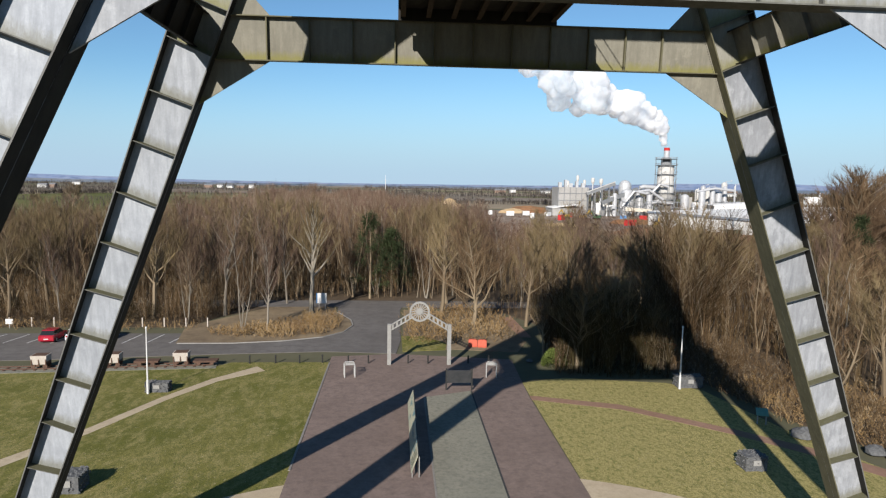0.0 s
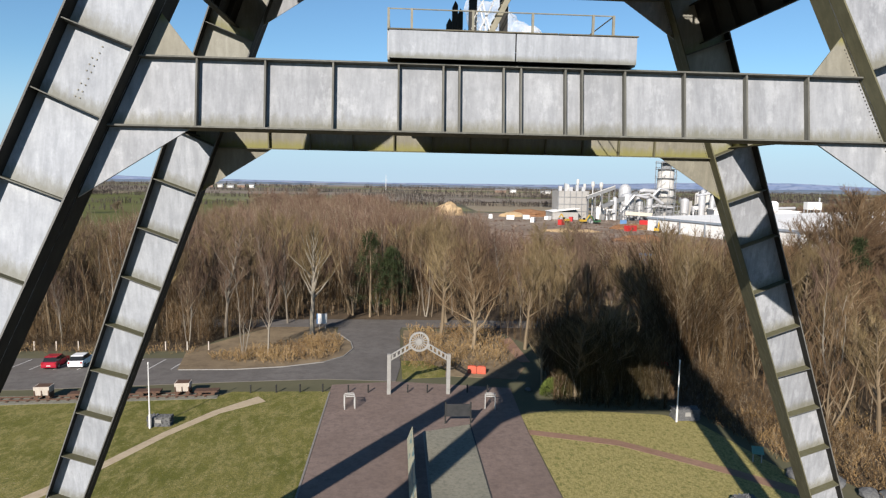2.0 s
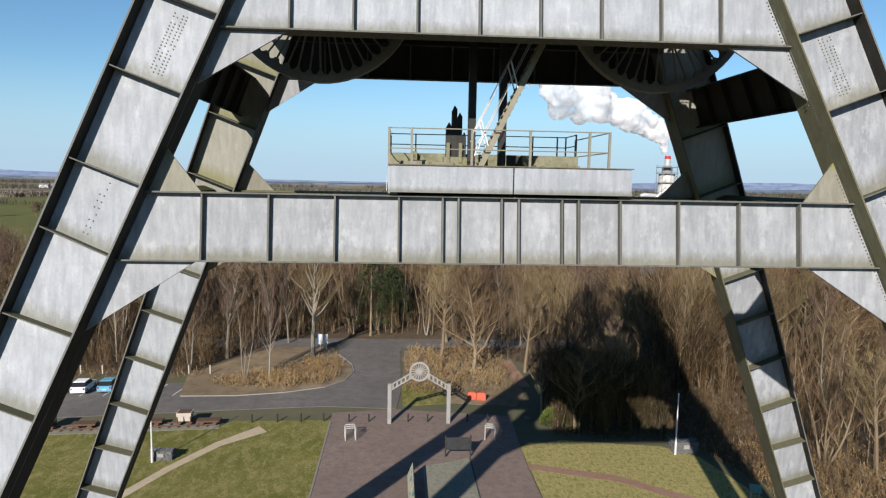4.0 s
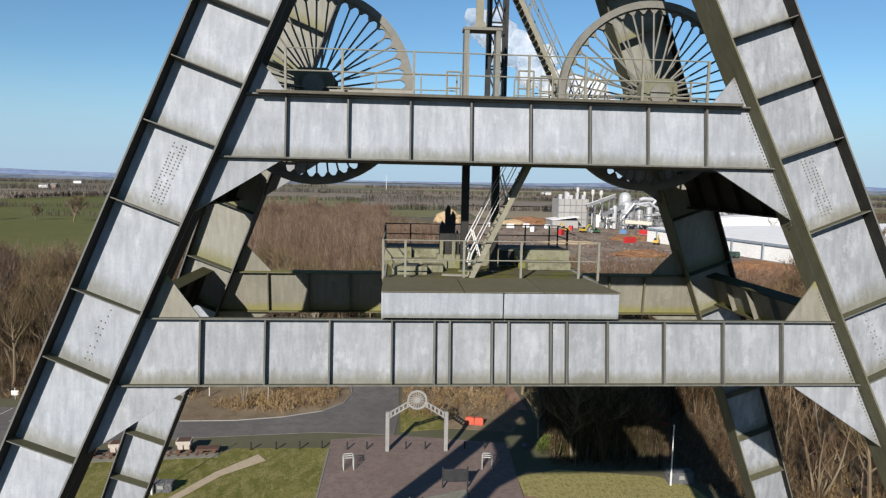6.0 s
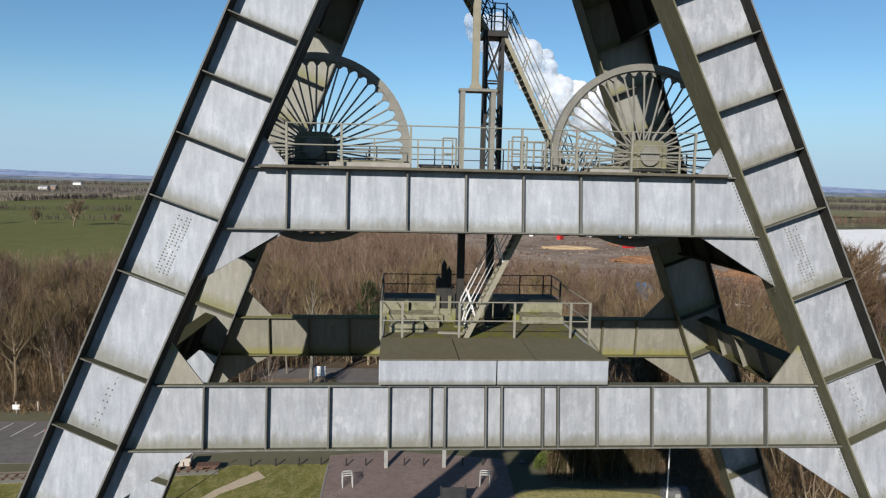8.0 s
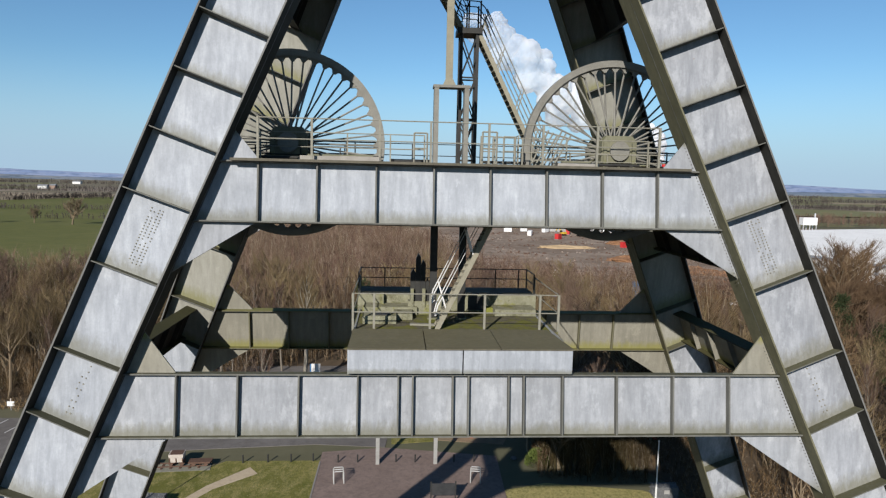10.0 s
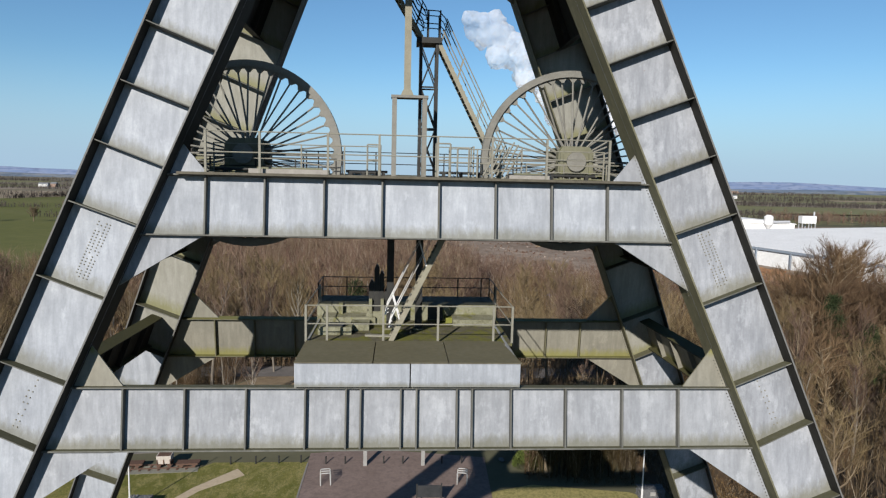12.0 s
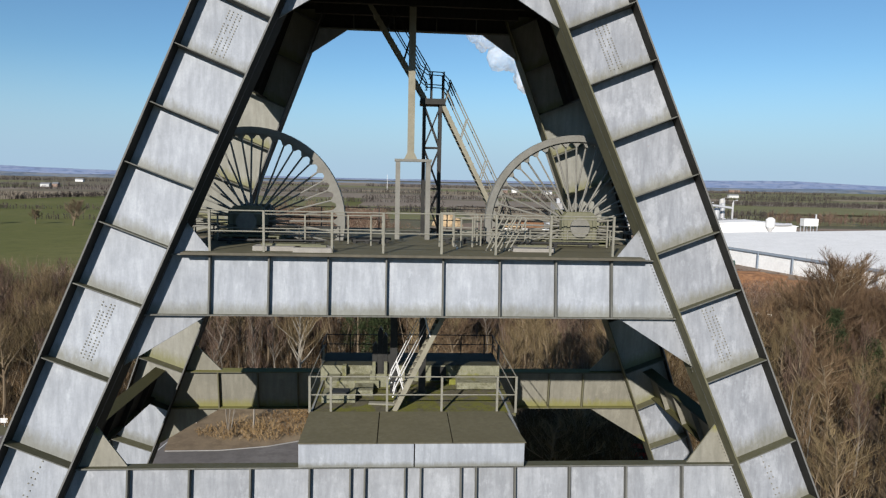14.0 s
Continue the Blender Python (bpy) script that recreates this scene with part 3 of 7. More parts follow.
# ---------------------------------------------------------------- trees
def bare_tree(seed, height, spread, limbs, sub, twigs, lean=0.25, trunk_r=0.19, base=0.25, thick=1.0, stems=1, rise=(0.8, 1.9)):
    """Trunk and crown meshes of a leafless tree: one or more tapering stems, limbs, branches, fine twigs."""
    rng = random.Random(seed)
    trunk, crown = Mesh(), Mesh()

    def bend(p, d, length, k, wob):
        pts = [Vector(p)]
        d = Vector(d).normalized()
        for _ in range(k):
            d = (d + Vector((rng.uniform(-wob, wob), rng.uniform(-wob, wob), rng.uniform(-wob * 0.4, wob) + 0.05))).normalized()
            pts.append(pts[-1] + d * length / k)
        return pts

    for stem in range(stems):
        if stems > 1:
            sa = 6.2832 * stem / stems + rng.uniform(-0.5, 0.5)
            out = rng.uniform(0.16, 0.34)
            spine = bend((0.12 * math.cos(sa), 0.12 * math.sin(sa), -0.1), (out * math.cos(sa), out * math.sin(sa), 1), height * rng.uniform(0.7, 0.95), 7, 0.08)
            tr = trunk_r * rng.uniform(0.5, 0.75)
        else:
            spine = bend((0, 0, -0.1), (rng.uniform(-lean, lean) * 0.3, rng.uniform(-lean, lean) * 0.3, 1), height * 0.92, 7, 0.10)
            tr = trunk_r
        trunk.tube(spine, [tr * (1 - 0.13 * i) + 0.012 for i in range(8)], 6)
        for i in range(limbs):
            f = base + (0.97 - base) * (i + rng.random() * 0.6) / limbs
            k = min(6, int(f * 7))
            p = spine[k].lerp(spine[k + 1], f * 7 - k)
            a = i * 2.4 + rng.uniform(-0.5, 0.5)
            reach = spread * (1.15 - f) * rng.uniform(0.6, 1.2) / stems ** 0.4 + 0.08 * height
            lb = bend(p, (math.cos(a), math.sin(a), rng.uniform(*rise)), reach, 4, 0.22)
            r0 = tr * (0.60 - 0.38 * f)
            trunk.tube(lb, [r0, r0 * 0.75, r0 * 0.5, r0 * 0.35, 0.012], 4)
            for j in range(sub):
                g = 0.2 + 0.78 * (j + rng.random()) / sub
                kk = min(3, int(g * 4))
                q = lb[kk].lerp(lb[kk + 1], g * 4 - kk)
                way = (lb[kk + 1] - lb[kk]).normalized() + Vector((rng.uniform(-0.9, 0.9), rng.uniform(-0.9, 0.9), rng.uniform(-0.1, 0.9)))
                br = bend(q, way, reach * rng.uniform(0.25, 0.5), 2, 0.25)
                s = Vector((rng.uniform(-1, 1), rng.uniform(-1, 1), 0.2)).normalized() * 0.026 * thick
                crown.add([br[0] - s, br[0] + s, br[1] + s * 0.7, br[2], br[1] - s * 0.7], [[0, 1, 2, 3, 4]])
                for _ in range(twigs):
                    h = rng.random()
                    o = br[0].lerp(br[2], h) if h < 0.5 else br[1].lerp(br[2], 2 * h - 1)
                    w = (br[2] - br[0]).normalized() + Vector((rng.uniform(-0.8, 0.8), rng.uniform(-0.8, 0.8), rng.uniform(-0.2, 1.0)))
                    e = o + w.normalized() * reach * rng.uniform(0.12, 0.34)
                    s2 = Vector((rng.uniform(-1, 1), rng.uniform(-1, 1), rng.uniform(-0.3, 0.3))).normalized() * 0.0125 * thick
                    crown.add([o - s2, o + s2, e], [[0, 1, 2]])
    return trunk, crown


M_BARK = varied("grey_brown_bark", (0.264, 0.205, 0.133), (0.374, 0.295, 0.198), (0.187, 0.14, 0.0903))
M_BIRCH = varied("pale_birch_bark", (0.27, 0.24, 0.195), (0.38, 0.34, 0.28), (0.20, 0.17, 0.135))
M_PALE_BARK = varied("pale_lichen_bark", (0.36, 0.33, 0.27), (0.46, 0.42, 0.35), (0.30, 0.265, 0.21))
M_TWIG = varied("brown_twigs", (0.182, 0.118, 0.0645), (0.275, 0.185, 0.103), (0.138, 0.088, 0.0533))
M_TWIG_RED = varied("purple_birch_twigs", (0.178, 0.118, 0.085), (0.25, 0.175, 0.125), (0.145, 0.094, 0.072))
M_TWIG_PALE = varied("olive_twigs", (0.22, 0.165, 0.086), (0.314, 0.235, 0.125), (0.171, 0.125, 0.0645))
# slender birches, many-stemmed birches, round-headed trees
FORMS = [(26, 8, 17, dict(spread=3.6, base=0.26, trunk_r=0.17, rise=(1.2, 2.4))), (10, 7, 16, dict(spread=4.6, base=0.22, stems=3, trunk_r=0.2, rise=(1.4, 2.8))),
         (24, 9, 17, dict(spread=6.0, base=0.30, trunk_r=0.24, rise=(0.4, 1.5))), (28, 8, 16, dict(spread=4.2, base=0.20, trunk_r=0.16, rise=(0.9, 2.0))),
         (8, 7, 16, dict(spread=5.2, base=0.16, stems=4, trunk_r=0.2, rise=(1.2, 2.4))), (22, 9, 18, dict(spread=6.6, base=0.36, trunk_r=0.27, rise=(0.3, 1.3)))]
kinds = []
for i, (nl, ns, nt, more) in enumerate(FORMS):
    tr, cr = bare_tree(10 + i, 15.0, more.pop("spread"), nl, ns, nt, **more)
    kinds.append((tr.data("trunk", M_BIRCH if i in (0, 1) else M_BARK), cr.data("crown", (M_TWIG_RED, M_TWIG, M_TWIG_PALE)[i % 3])))


field_kind = [m.data(nm, mt) for m, nm, mt in zip(bare_tree(31, 15.0, 6.0, 30, 8, 13, base=0.18, trunk_r=0.3, thick=3.2), ("trunk", "crown"), (M_BARK, M_BARK))]
big_kind = [m.data(nm, mt) for m, nm, mt in zip(bare_tree(32, 15.0, 6.4, 34, 10, 20, base=0.16, trunk_r=0.26, rise=(0.4, 1.6)), ("trunk", "crown"), (M_BARK, M_TWIG))]


pale_kind = [m.data(nm, mt) for m, nm, mt in zip(bare_tree(36, 15.0, 6.2, 30, 9, 15, base=0.34, trunk_r=0.40, rise=(0.5, 1.6), thick=1.2), ("trunk", "crown"), (M_PALE_BARK, M_TWIG_PALE))]


def plant(kind, x, y, h, turn, wide=1.0, label="leafless deciduous tree with fine brown twigs", group="bare woodland trees"):
    ob = thing("tree", label, "tree", (x, y, 0.03), group, turn)
    k = h / 15.0
    ob.scale = (k * wide, k * wide, k)
    part("trunk", kind[0], None, ob)
    part("crown", kind[1], None, ob)
    return ob


def inside(poly, x, y):
    hit = False
    for (x0, y0), (x1, y1) in zip(poly, poly[1:] + poly[:1]):
        if (y0 > y) != (y1 > y) and x < (x1 - x0) * (y - y0) / (y1 - y0) + x0:
            hit = not hit
    return hit


rng = random.Random(5)
spots = [(-16.6, 103), (-24.2, 88.9), (-21, 89.8), (-51.4, 95.6), (-49.7, 100.7), (-33.4, 95), (8, 92.6)]


def scatter(poly, count, gap, hs, wide=(0.85, 1.2), pick=range(6)):
    xs, ys = [p[0] for p in poly], [p[1] for p in poly]
    tries = 0
    made = 0
    while made < count and tries < count * 40:
        tries += 1
        x, y = rng.uniform(min(xs), max(xs)), rng.uniform(min(ys), max(ys))
        if not inside(poly, x, y) or any((x - a) ** 2 + (y - b) ** 2 < gap * gap for a, b in spots):
            continue
        spots.append((x, y))
        plant(kinds[rng.choice(list(pick))], x, y, rng.uniform(*hs), rng.uniform(0, 360), rng.uniform(*wide))
        made += 1


# single trees that stand out
plant(pale_kind, -16.6, 103.0, 18.5, 40, 0.8, "tall bare tree with a thick pale trunk", "trees by the road")
plant(kinds[1], -24.2, 88.9, 13.5, 10, 0.95, "slender many-stemmed bare birch with pale stems", "trees by the road")
plant(kinds[0], -21.0, 89.8, 14.0, 100, 0.9, "slender bare birch with a pale stem", "trees by the road")
plant(kinds[0], -51.4, 95.6, 13.5, 200, 0.85, "slender bare birch with a pale stem", "trees by the road")
plant(kinds[4], -49.7, 100.7, 14.5, 310, 0.85, "slender many-stemmed bare birch with pale stems", "trees by the road")
plant(kinds[1], -33.4, 95.0, 12.0, 80, 0.9, "slender many-stemmed bare birch with pale stems", "trees by the road")
plant(big_kind, 8.0, 92.6, 16.5, 200, 1.1, "broad bare tree beside the shrubbery")
plant(kinds[5], 5.5, 112.0, 16.0, 240, 1.1, "broad bare tree beyond the road")
for x, y, h in ((-208, 427, 19), (-236, 436, 11), (-262, 428, 13), (-300, 432, 20), (-186, 436, 9)):
    plant(field_kind, x, y, h * 0.9, x, 1.7, "lone bare field tree with a round crown", "field trees")
plant(kinds[5], 3.8, 101.2, 16.0, 20, 1.1)
for x, y, h, w in ((17.4, 70.8, 9.5, 1.5), (20.6, 72.5, 11.5, 1.5), (24.2, 75.0, 12.5, 1.2), (26.5, 71.2, 8.0, 1.1), (35.6, 84.0, 17.0, 0.8), (38.2, 88.5, 19.0, 0.8), (34.4, 92.0, 18.0, 0.8), (41.5, 84.0, 16.0, 0.9), (27.5, 101.0, 17.0, 1.0), (23.2, 97.0, 14.5, 1.0), (14.8, 77, 8, 1.1), (40, 60, 12, 1.2), (44, 58, 13, 1.2), (47, 52, 11, 1.2)):
    spots.append((x, y))
    plant(kinds[int(x) % 6], x, y, h, x * 37, w, "dense many-stemmed bare tree at the edge of the lawn")
for x, y, h, w in ((76, 106, 25, 1.2), (83, 100, 22, 1.2), (70, 112, 20, 1.2), (92, 110, 23, 1.2), (66, 96, 16, 1.2), (74.5, 104, 24, 1.1), (79, 109, 25, 1.25), (71.5, 101, 19, 1.2), (86, 118, 22, 1.2), (60, 84, 14, 1.2)):
    plant(big_kind, x, y, h, x * 51, w, "large bare spreading tree")
scatter([(-33, 94), (-24, 109), (-13, 116), (14, 115), (14, 150), (-40, 150), (-100, 140), (-100, 95)], 155, 3.3, (12, 18.5))
scatter([(14, 95), (24, 84), (40, 83), (42, 62), (60, 48), (110, 60), (110, 130), (40, 140), (14, 140)], 100, 3.6, (11, 18))
# ---------------------------------------------------------------- decks and machinery
deck = thing("winding_deck", "steel plate deck between the girders under the pulley wheels", "platform")
M_BROWN_DECK = steel("brown_deck_plate", (0.115, 0.105, 0.08), (0.16, 0.145, 0.11), (0.14, 0.135, 0.055), dirt=False, green=0.4)
for x0, x1, y0, y1 in ((-8.9, 8.9, 20.1, 23.12), (-7.2, 7.2, 18.9, 20.1), (-8.9, 8.9, 23.88, 27.3), (-2.55, 2.55, 23.12, 23.88)):
    part("deck_plate", Mesh().box(x0, x1, y0, y1, 34.44, 34.52), M_BROWN_DECK, deck)
    # Thin dark sheet puts the shade under the deck into the colour.
    part("soffit", Mesh().box(x0 + 0.01, x1 - 0.01, y0 + 0.01, y1 - 0.01, 34.4315, 34.4385), M_SHADE_STEEL, deck)
for y in (20.5, 22.5, 24.5, 26.3):
    part("joist", Mesh().box(-7.4, 7.4, y - 0.12, y + 0.12, 33.75, 34.43), M_SHADE_STEEL, deck)


def spoked_wheel(cx):
    cz, cy, r = 35.2, 23.5, 3.42
    ob = thing("pulley_wheel", "large grey spoked winding pulley wheel on the deck", "wheel", (cx, cy, cz), "winding wheels")
    rim = Mesh()
    n = 72
    prof = [(r, -0.19), (r, 0.19), (r - 0.24, 0.17), (r - 0.22, 0.06), (r - 0.22, -0.06), (r - 0.24, -0.17)]
    k = len(prof)
    v = [(p * math.cos(6.28319 * i / n), w, p * math.sin(6.28319 * i / n)) for i in range(n) for p, w in prof]
    rim.add(v, [[i * k + j, i * k + (j + 1) % k, ((i + 1) % n) * k + (j + 1) % k, ((i + 1) % n) * k + j] for i in range(n) for j in range(k)])
    part("rim", rim, M_WHEEL, ob)
    count, cut = 48, 8
    web = Mesh()                       # cast web inside the rim, arched between the spoke sockets
    n = count * cut
    v = []
    for i in range(n):
        a, f = 6.28319 * i / n, (i % cut) / cut
        inner = r - 0.29 - (0.13 if f in (0.0, 0.125, 0.875) else 0.05 if f in (0.25, 0.75) else 0.0)
        v += [(p * math.cos(a), w, p * math.sin(a)) for p, w in ((r - 0.2, -0.08), (r - 0.2, 0.08), (inner, 0.08), (inner, -0.08))]
    web.add(v, [[i * 4 + j, i * 4 + (j + 1) % 4, ((i + 1) % n) * 4 + (j + 1) % 4, ((i + 1) % n) * 4 + j] for i in range(n) for j in range(4)])
    part("rim_web", web, M_WHEEL, ob)
    part("hub", Mesh().disc((0, 0), 0.5, -0.45, 0.45), M_WHEEL, ob)
    for i in range(count):
        a = 6.28319 * i / count
        w = 0.36 if i % 2 else -0.36
        s = Mesh().tube([(0.45 * math.cos(a), w, 0.45 * math.sin(a)), ((r - 0.32) * math.cos(a), w * 0.12, (r - 0.32) * math.sin(a))], 0.036, 6)
        part("spoke", s, M_WHEEL, ob)
    for y in (-0.95, 0.6):
        b = Mesh().prism([(-0.66, -0.5), (0.66, -0.5), (0.66, 0.34), (0.48, 0.56), (-0.48, 0.56), (-0.66, 0.34)], lambda x, z, d: (x, d, z), y, y + 0.38)
        b.box(-1.15, 1.15, y - 0.1, y + 0.48, -0.53, -0.47)
        b.box(-1.15, 1.15, y - 0.1, y + 0.48, -0.67, -0.63)
        for u in (-1.1, -0.55, 0.0, 0.55, 1.1):
            b.box(u - 0.04, u + 0.04, y - 0.08, y + 0.46, -0.63, -0.53)
        for u in (-0.54, 0.54):
            b.box(u - 0.06, u + 0.06, y - 0.06, y, -0.47, 0.3)
        bb = part("bearing", b, M_GREEN, ob)
        part("cap", Mesh().disc((0, 0), 0.36, y - 0.12, y), M_WHEEL, bb)
    return ob


spoked_wheel(-6.05)
spoked_wheel(6.05)


def railing(points, h, name="railing", mat=M_RAIL, label="galvanised tubular handrail round the platform", posts=None, mid=0.5, w=0.05):
    ob = thing(name, label, "railing", points[0])
    o = Vector(points[0])
    for f in (1.0, mid):
        m = Mesh().tube([Vector(p) - o + Vector((0, 0, h * f)) for p in points], 0.021, 6)
        part("rail", m, mat, ob)
    for p in posts or points:
        q = Vector(p) - o
        part("post", Mesh().box(q.x - w / 2, q.x + w / 2, q.y - w / 2, q.y + w / 2, q.z, q.z + h + 0.02), mat, ob)
    return ob


yr = front(0, 34.5, 0.6)[1]
railing([(x, yr, 34.51) for x in (-6.45, -4.8, -2.7, -1.1, 0.74, 2.47, 4.23, 6.27)], 1.28, w=0.07)
railing([(x, 21.9, 34.53) for x in (-6.9, -3.9, -2.4, -1.2)], 1.0)
railing([(x, 21.9, 34.53) for x in (1.3, 2.3, 3.9, 6.9)], 1.0)
railing([(0.95, 23.0, 34.53), (1.4, 23.0, 34.53), (2.2, 23.0, 34.53), (2.2, 22.2, 34.53)], 1.1)
railing([(x, 27.6, 34.53) for x in (-6.9, -4.0, -1.5, 1.5, 4.0, 6.9)], 1.0, mat=M_BLACK)
for s in (-1, 1):
    for y, h in ((22.5, 0.55), (24.5, 0.75), (25.3, 0.9)):
        railing([(s * x, y, 34.53) for x in (2.75, 4.2, 5.6, 7.2, 8.7)], h, "wheel_guard", M_BLACK if s < 0 or y > 24 else M_RAIL, "low pipe guard rail beside a pulley wheel", mid=0.45, w=0.045)
for x0, x1, y in ((-5.2, -2.9, 19.9), (-3.9, -2.7, 19.6), (3.2, 4.6, 20.6)):
    slab_ob = thing("cover_slab", "pale weathered cover slab on the deck", "slab", (0, y, 34.52), "cover slabs")
    part("slab", Mesh().box(x0, x1, -0.35, 0.35, 0, 0.14), plain("pale_slab", (0.30, 0.28, 0.25), (0.38, 0.36, 0.32), 3), slab_ob)
    part("batten", Mesh().box(x0 + 0.2, x1 - 0.2, -0.06, 0.06, 0.14, 0.2), M_GREEN, slab_ob)
rods = thing("loose_rods", "bundle of pale steel rods leaning on the deck rail", "rods", (2.95, 20.3, 34.53))
for k in range(6):
    part("rod", Mesh().tube([(-0.15 * k + 0.1, 0.05 * (k % 3), 0.0), (-0.15 * k + 0.75, 0.35 + 0.05 * (k % 2), 1.05 + 0.08 * (k % 3))], 0.028, 6), M_RAIL, rods)
for x, w, h in ((1.05, 0.5, 1.15), (1.75, 0.4, 1.0), (-1.35, 0.45, 1.05)):
    frame_ob = thing("guard_frame", "short pale steel guard frame on the deck", "guard frame", (x, 21.4, 34.53), "guard frames")
    for s in (-1, 1):
        part("upright", Mesh().tube([(s * w / 2, 0, 0), (s * w / 2, 0, h)], 0.035, 6), M_RAIL, frame_ob)
    for z in (h * 0.5, h):
        part("bar", Mesh().tube([(-w / 2, 0, z), (w / 2, 0, z)], 0.03, 6), M_RAIL, frame_ob)
for y, x0, x1, z in ((22.6, -2.4, -0.9, 34.66), (22.2, -2.3, -1.2, 34.62), (22.7, 1.0, 2.6, 34.68), (21.9, 3.4, 6.6, 34.66), (21.6, -6.8, -3.2, 34.64)):
    pipe_ob = thing("deck_pipe", "dark pipe lying on short brackets on the deck", "pipe", (x0, y, 34.52), "deck pipes")
    part("run", Mesh().tube([(0, 0, z - 34.52), (x1 - x0, 0, z - 34.52)], 0.05, 8), M_BLACK, pipe_ob)
    for f in (0.1, 0.5, 0.9):
        part("bracket", Mesh().box((x1 - x0) * f - 0.06, (x1 - x0) * f + 0.06, -0.09, 0.09, 0, z - 34.52), M_BLACK, pipe_ob)
portal = thing("portal_frame", "pale grey steel portal with a tall mast on the deck", "steel frame", (-0.1, 24.2, 34.5))
part("jamb", Mesh().box(-0.68, -0.5, -0.3, 0.3, 0, 3.0), M_WHEEL, portal)
part("jamb", Mesh().box(0.48, 0.66, -0.3, 0.3, 0, 3.0), M_WHEEL, portal)
part("lintel", Mesh().box(-0.72, 0.70, -0.32, 0.32, 3.0, 3.1), M_WHEEL, portal)
mast = Mesh().box(-0.24, 0.02, -0.13, -0.09, 3.1, 8.9)          # rolled section: two flanges and a web
mast.box(-0.24, 0.02, 0.09, 0.13, 3.1, 8.9).box(-0.135, -0.085, -0.09, 0.09, 3.1, 8.9)
part("mast", mast, M_TAN, portal)
part("mast_foot", Mesh().prism([(-0.36, 3.1), (0.14, 3.1), (0.04, 3.32), (-0.26, 3.32)], lambda x, z, d: (x, d, z), -0.2, 0.2), M_TAN, portal)

tower = thing("stair_tower", "slim black lattice tower carrying the stair landing", "tower", (0.65, 25.6, 34.5))
for x in (-0.32, 0.32):
    for y in (-0.35, 0.35):
        part("post", Mesh().box(x - 0.06, x + 0.06, y - 0.06, y + 0.06, 0, 5.3), M_BLACK, tower)
for y in (-0.35, 0.35):
    for k in range(3):
        z = 0.3 + 1.65 * k
        part("brace", Mesh().bar((-0.32, y, z), (0.32, y, z + 1.65), 0.05), M_BLACK, tower)
        part("brace", Mesh().bar((0.32, y, z), (-0.32, y, z + 1.65), 0.05), M_BLACK, tower)
        part("tie", Mesh().bar((-0.32, y, z), (0.32, y, z), 0.06), M_BLACK, tower)
part("landing", Mesh().box(-0.5, 0.5, -0.5, 0.5, 5.3, 5.52), M_BLACK, tower)


for y in (-0.42, 0.42):
    for z in (6.55, 6.05):
        part("landing_rail", Mesh().tube([(-0.75, y, z + 0.75), (-0.5, y, z + 0.25), (-0.2, y, z + 0.02), (0.35, y, z), (0.6, y, z - 0.25), (0.85, y, z - 0.8)], 0.022, 6), M_BLACK, tower)
    for x in (-0.05, 0.42):
        part("landing_post", Mesh().box(x - 0.03, x + 0.03, y - 0.03, y + 0.03, 5.5, 6.58), M_BLACK, tower)


def stair(name, foot, head, width, label, rail_mat=M_RAIL, steps=None, top=0.97):
    """A steep steel stair: two stringers, treads, and rails on both sides."""
    ob = thing(name, label, "stair", foot)
    d = Vector(head) - Vector(foot)
    run = Vector((d.x, d.y, 0)).normalized()
    across = Vector((-run.y, run.x, 0)) * width / 2
    for s in (-1, 1):
        part("stringer", Mesh().bar(across * s, d + across * s, 0.05, 0.17), M_TAN, ob)
    n = steps or int(d.z / 0.22)
    for i in range(1, n):
        c = d * (i / n)
        o, r = across * 0.96, run * 0.12
        part("tread", Mesh().add([c - o - r, c + o - r, c + o + r, c - o + r] + [p + Vector((0, 0, 0.035)) for p in (c - o - r, c + o - r, c + o + r, c - o + r)], [[3, 2, 1, 0], [4, 5, 6, 7], [0, 1, 5, 4], [1, 2, 6, 5], [2, 3, 7, 6], [3, 0, 4, 7]]), M_TAN, ob)
    for s in (-1, 1):
        for h in (0.5, 0.95):
            off = across * s - run * 0.3 * h + Vector((0, 0, h))
            part("rail", Mesh().tube([off + d * 0.07 + Vector((0, 0, -0.30)), off + d * 0.03 + Vector((0, 0, -0.18)), off + d * 0.06, off + d * top], 0.024, 6), rail_mat, ob)
        for f in (0.12, 0.46) if top < 0.9 else (0.12, 0.4, 0.7, 0.95):
            p = d * f + across * s
            part("post", Mesh().bar(p, p - run * 0.28 + Vector((0, 0, 0.95)), 0.04), rail_mat, ob)
    return ob


stair("upper_stair", (3.75, 25.6, 34.52), (0.95, 25.6, 40.0), 0.75, "steep steel stair with open treads rising from the deck")
stair("top_stair", (0.35, 25.6, 40.0), (-1.9, 25.6, 43.6), 0.75, "steep steel stair with open treads below the top girder", M_BLACK)

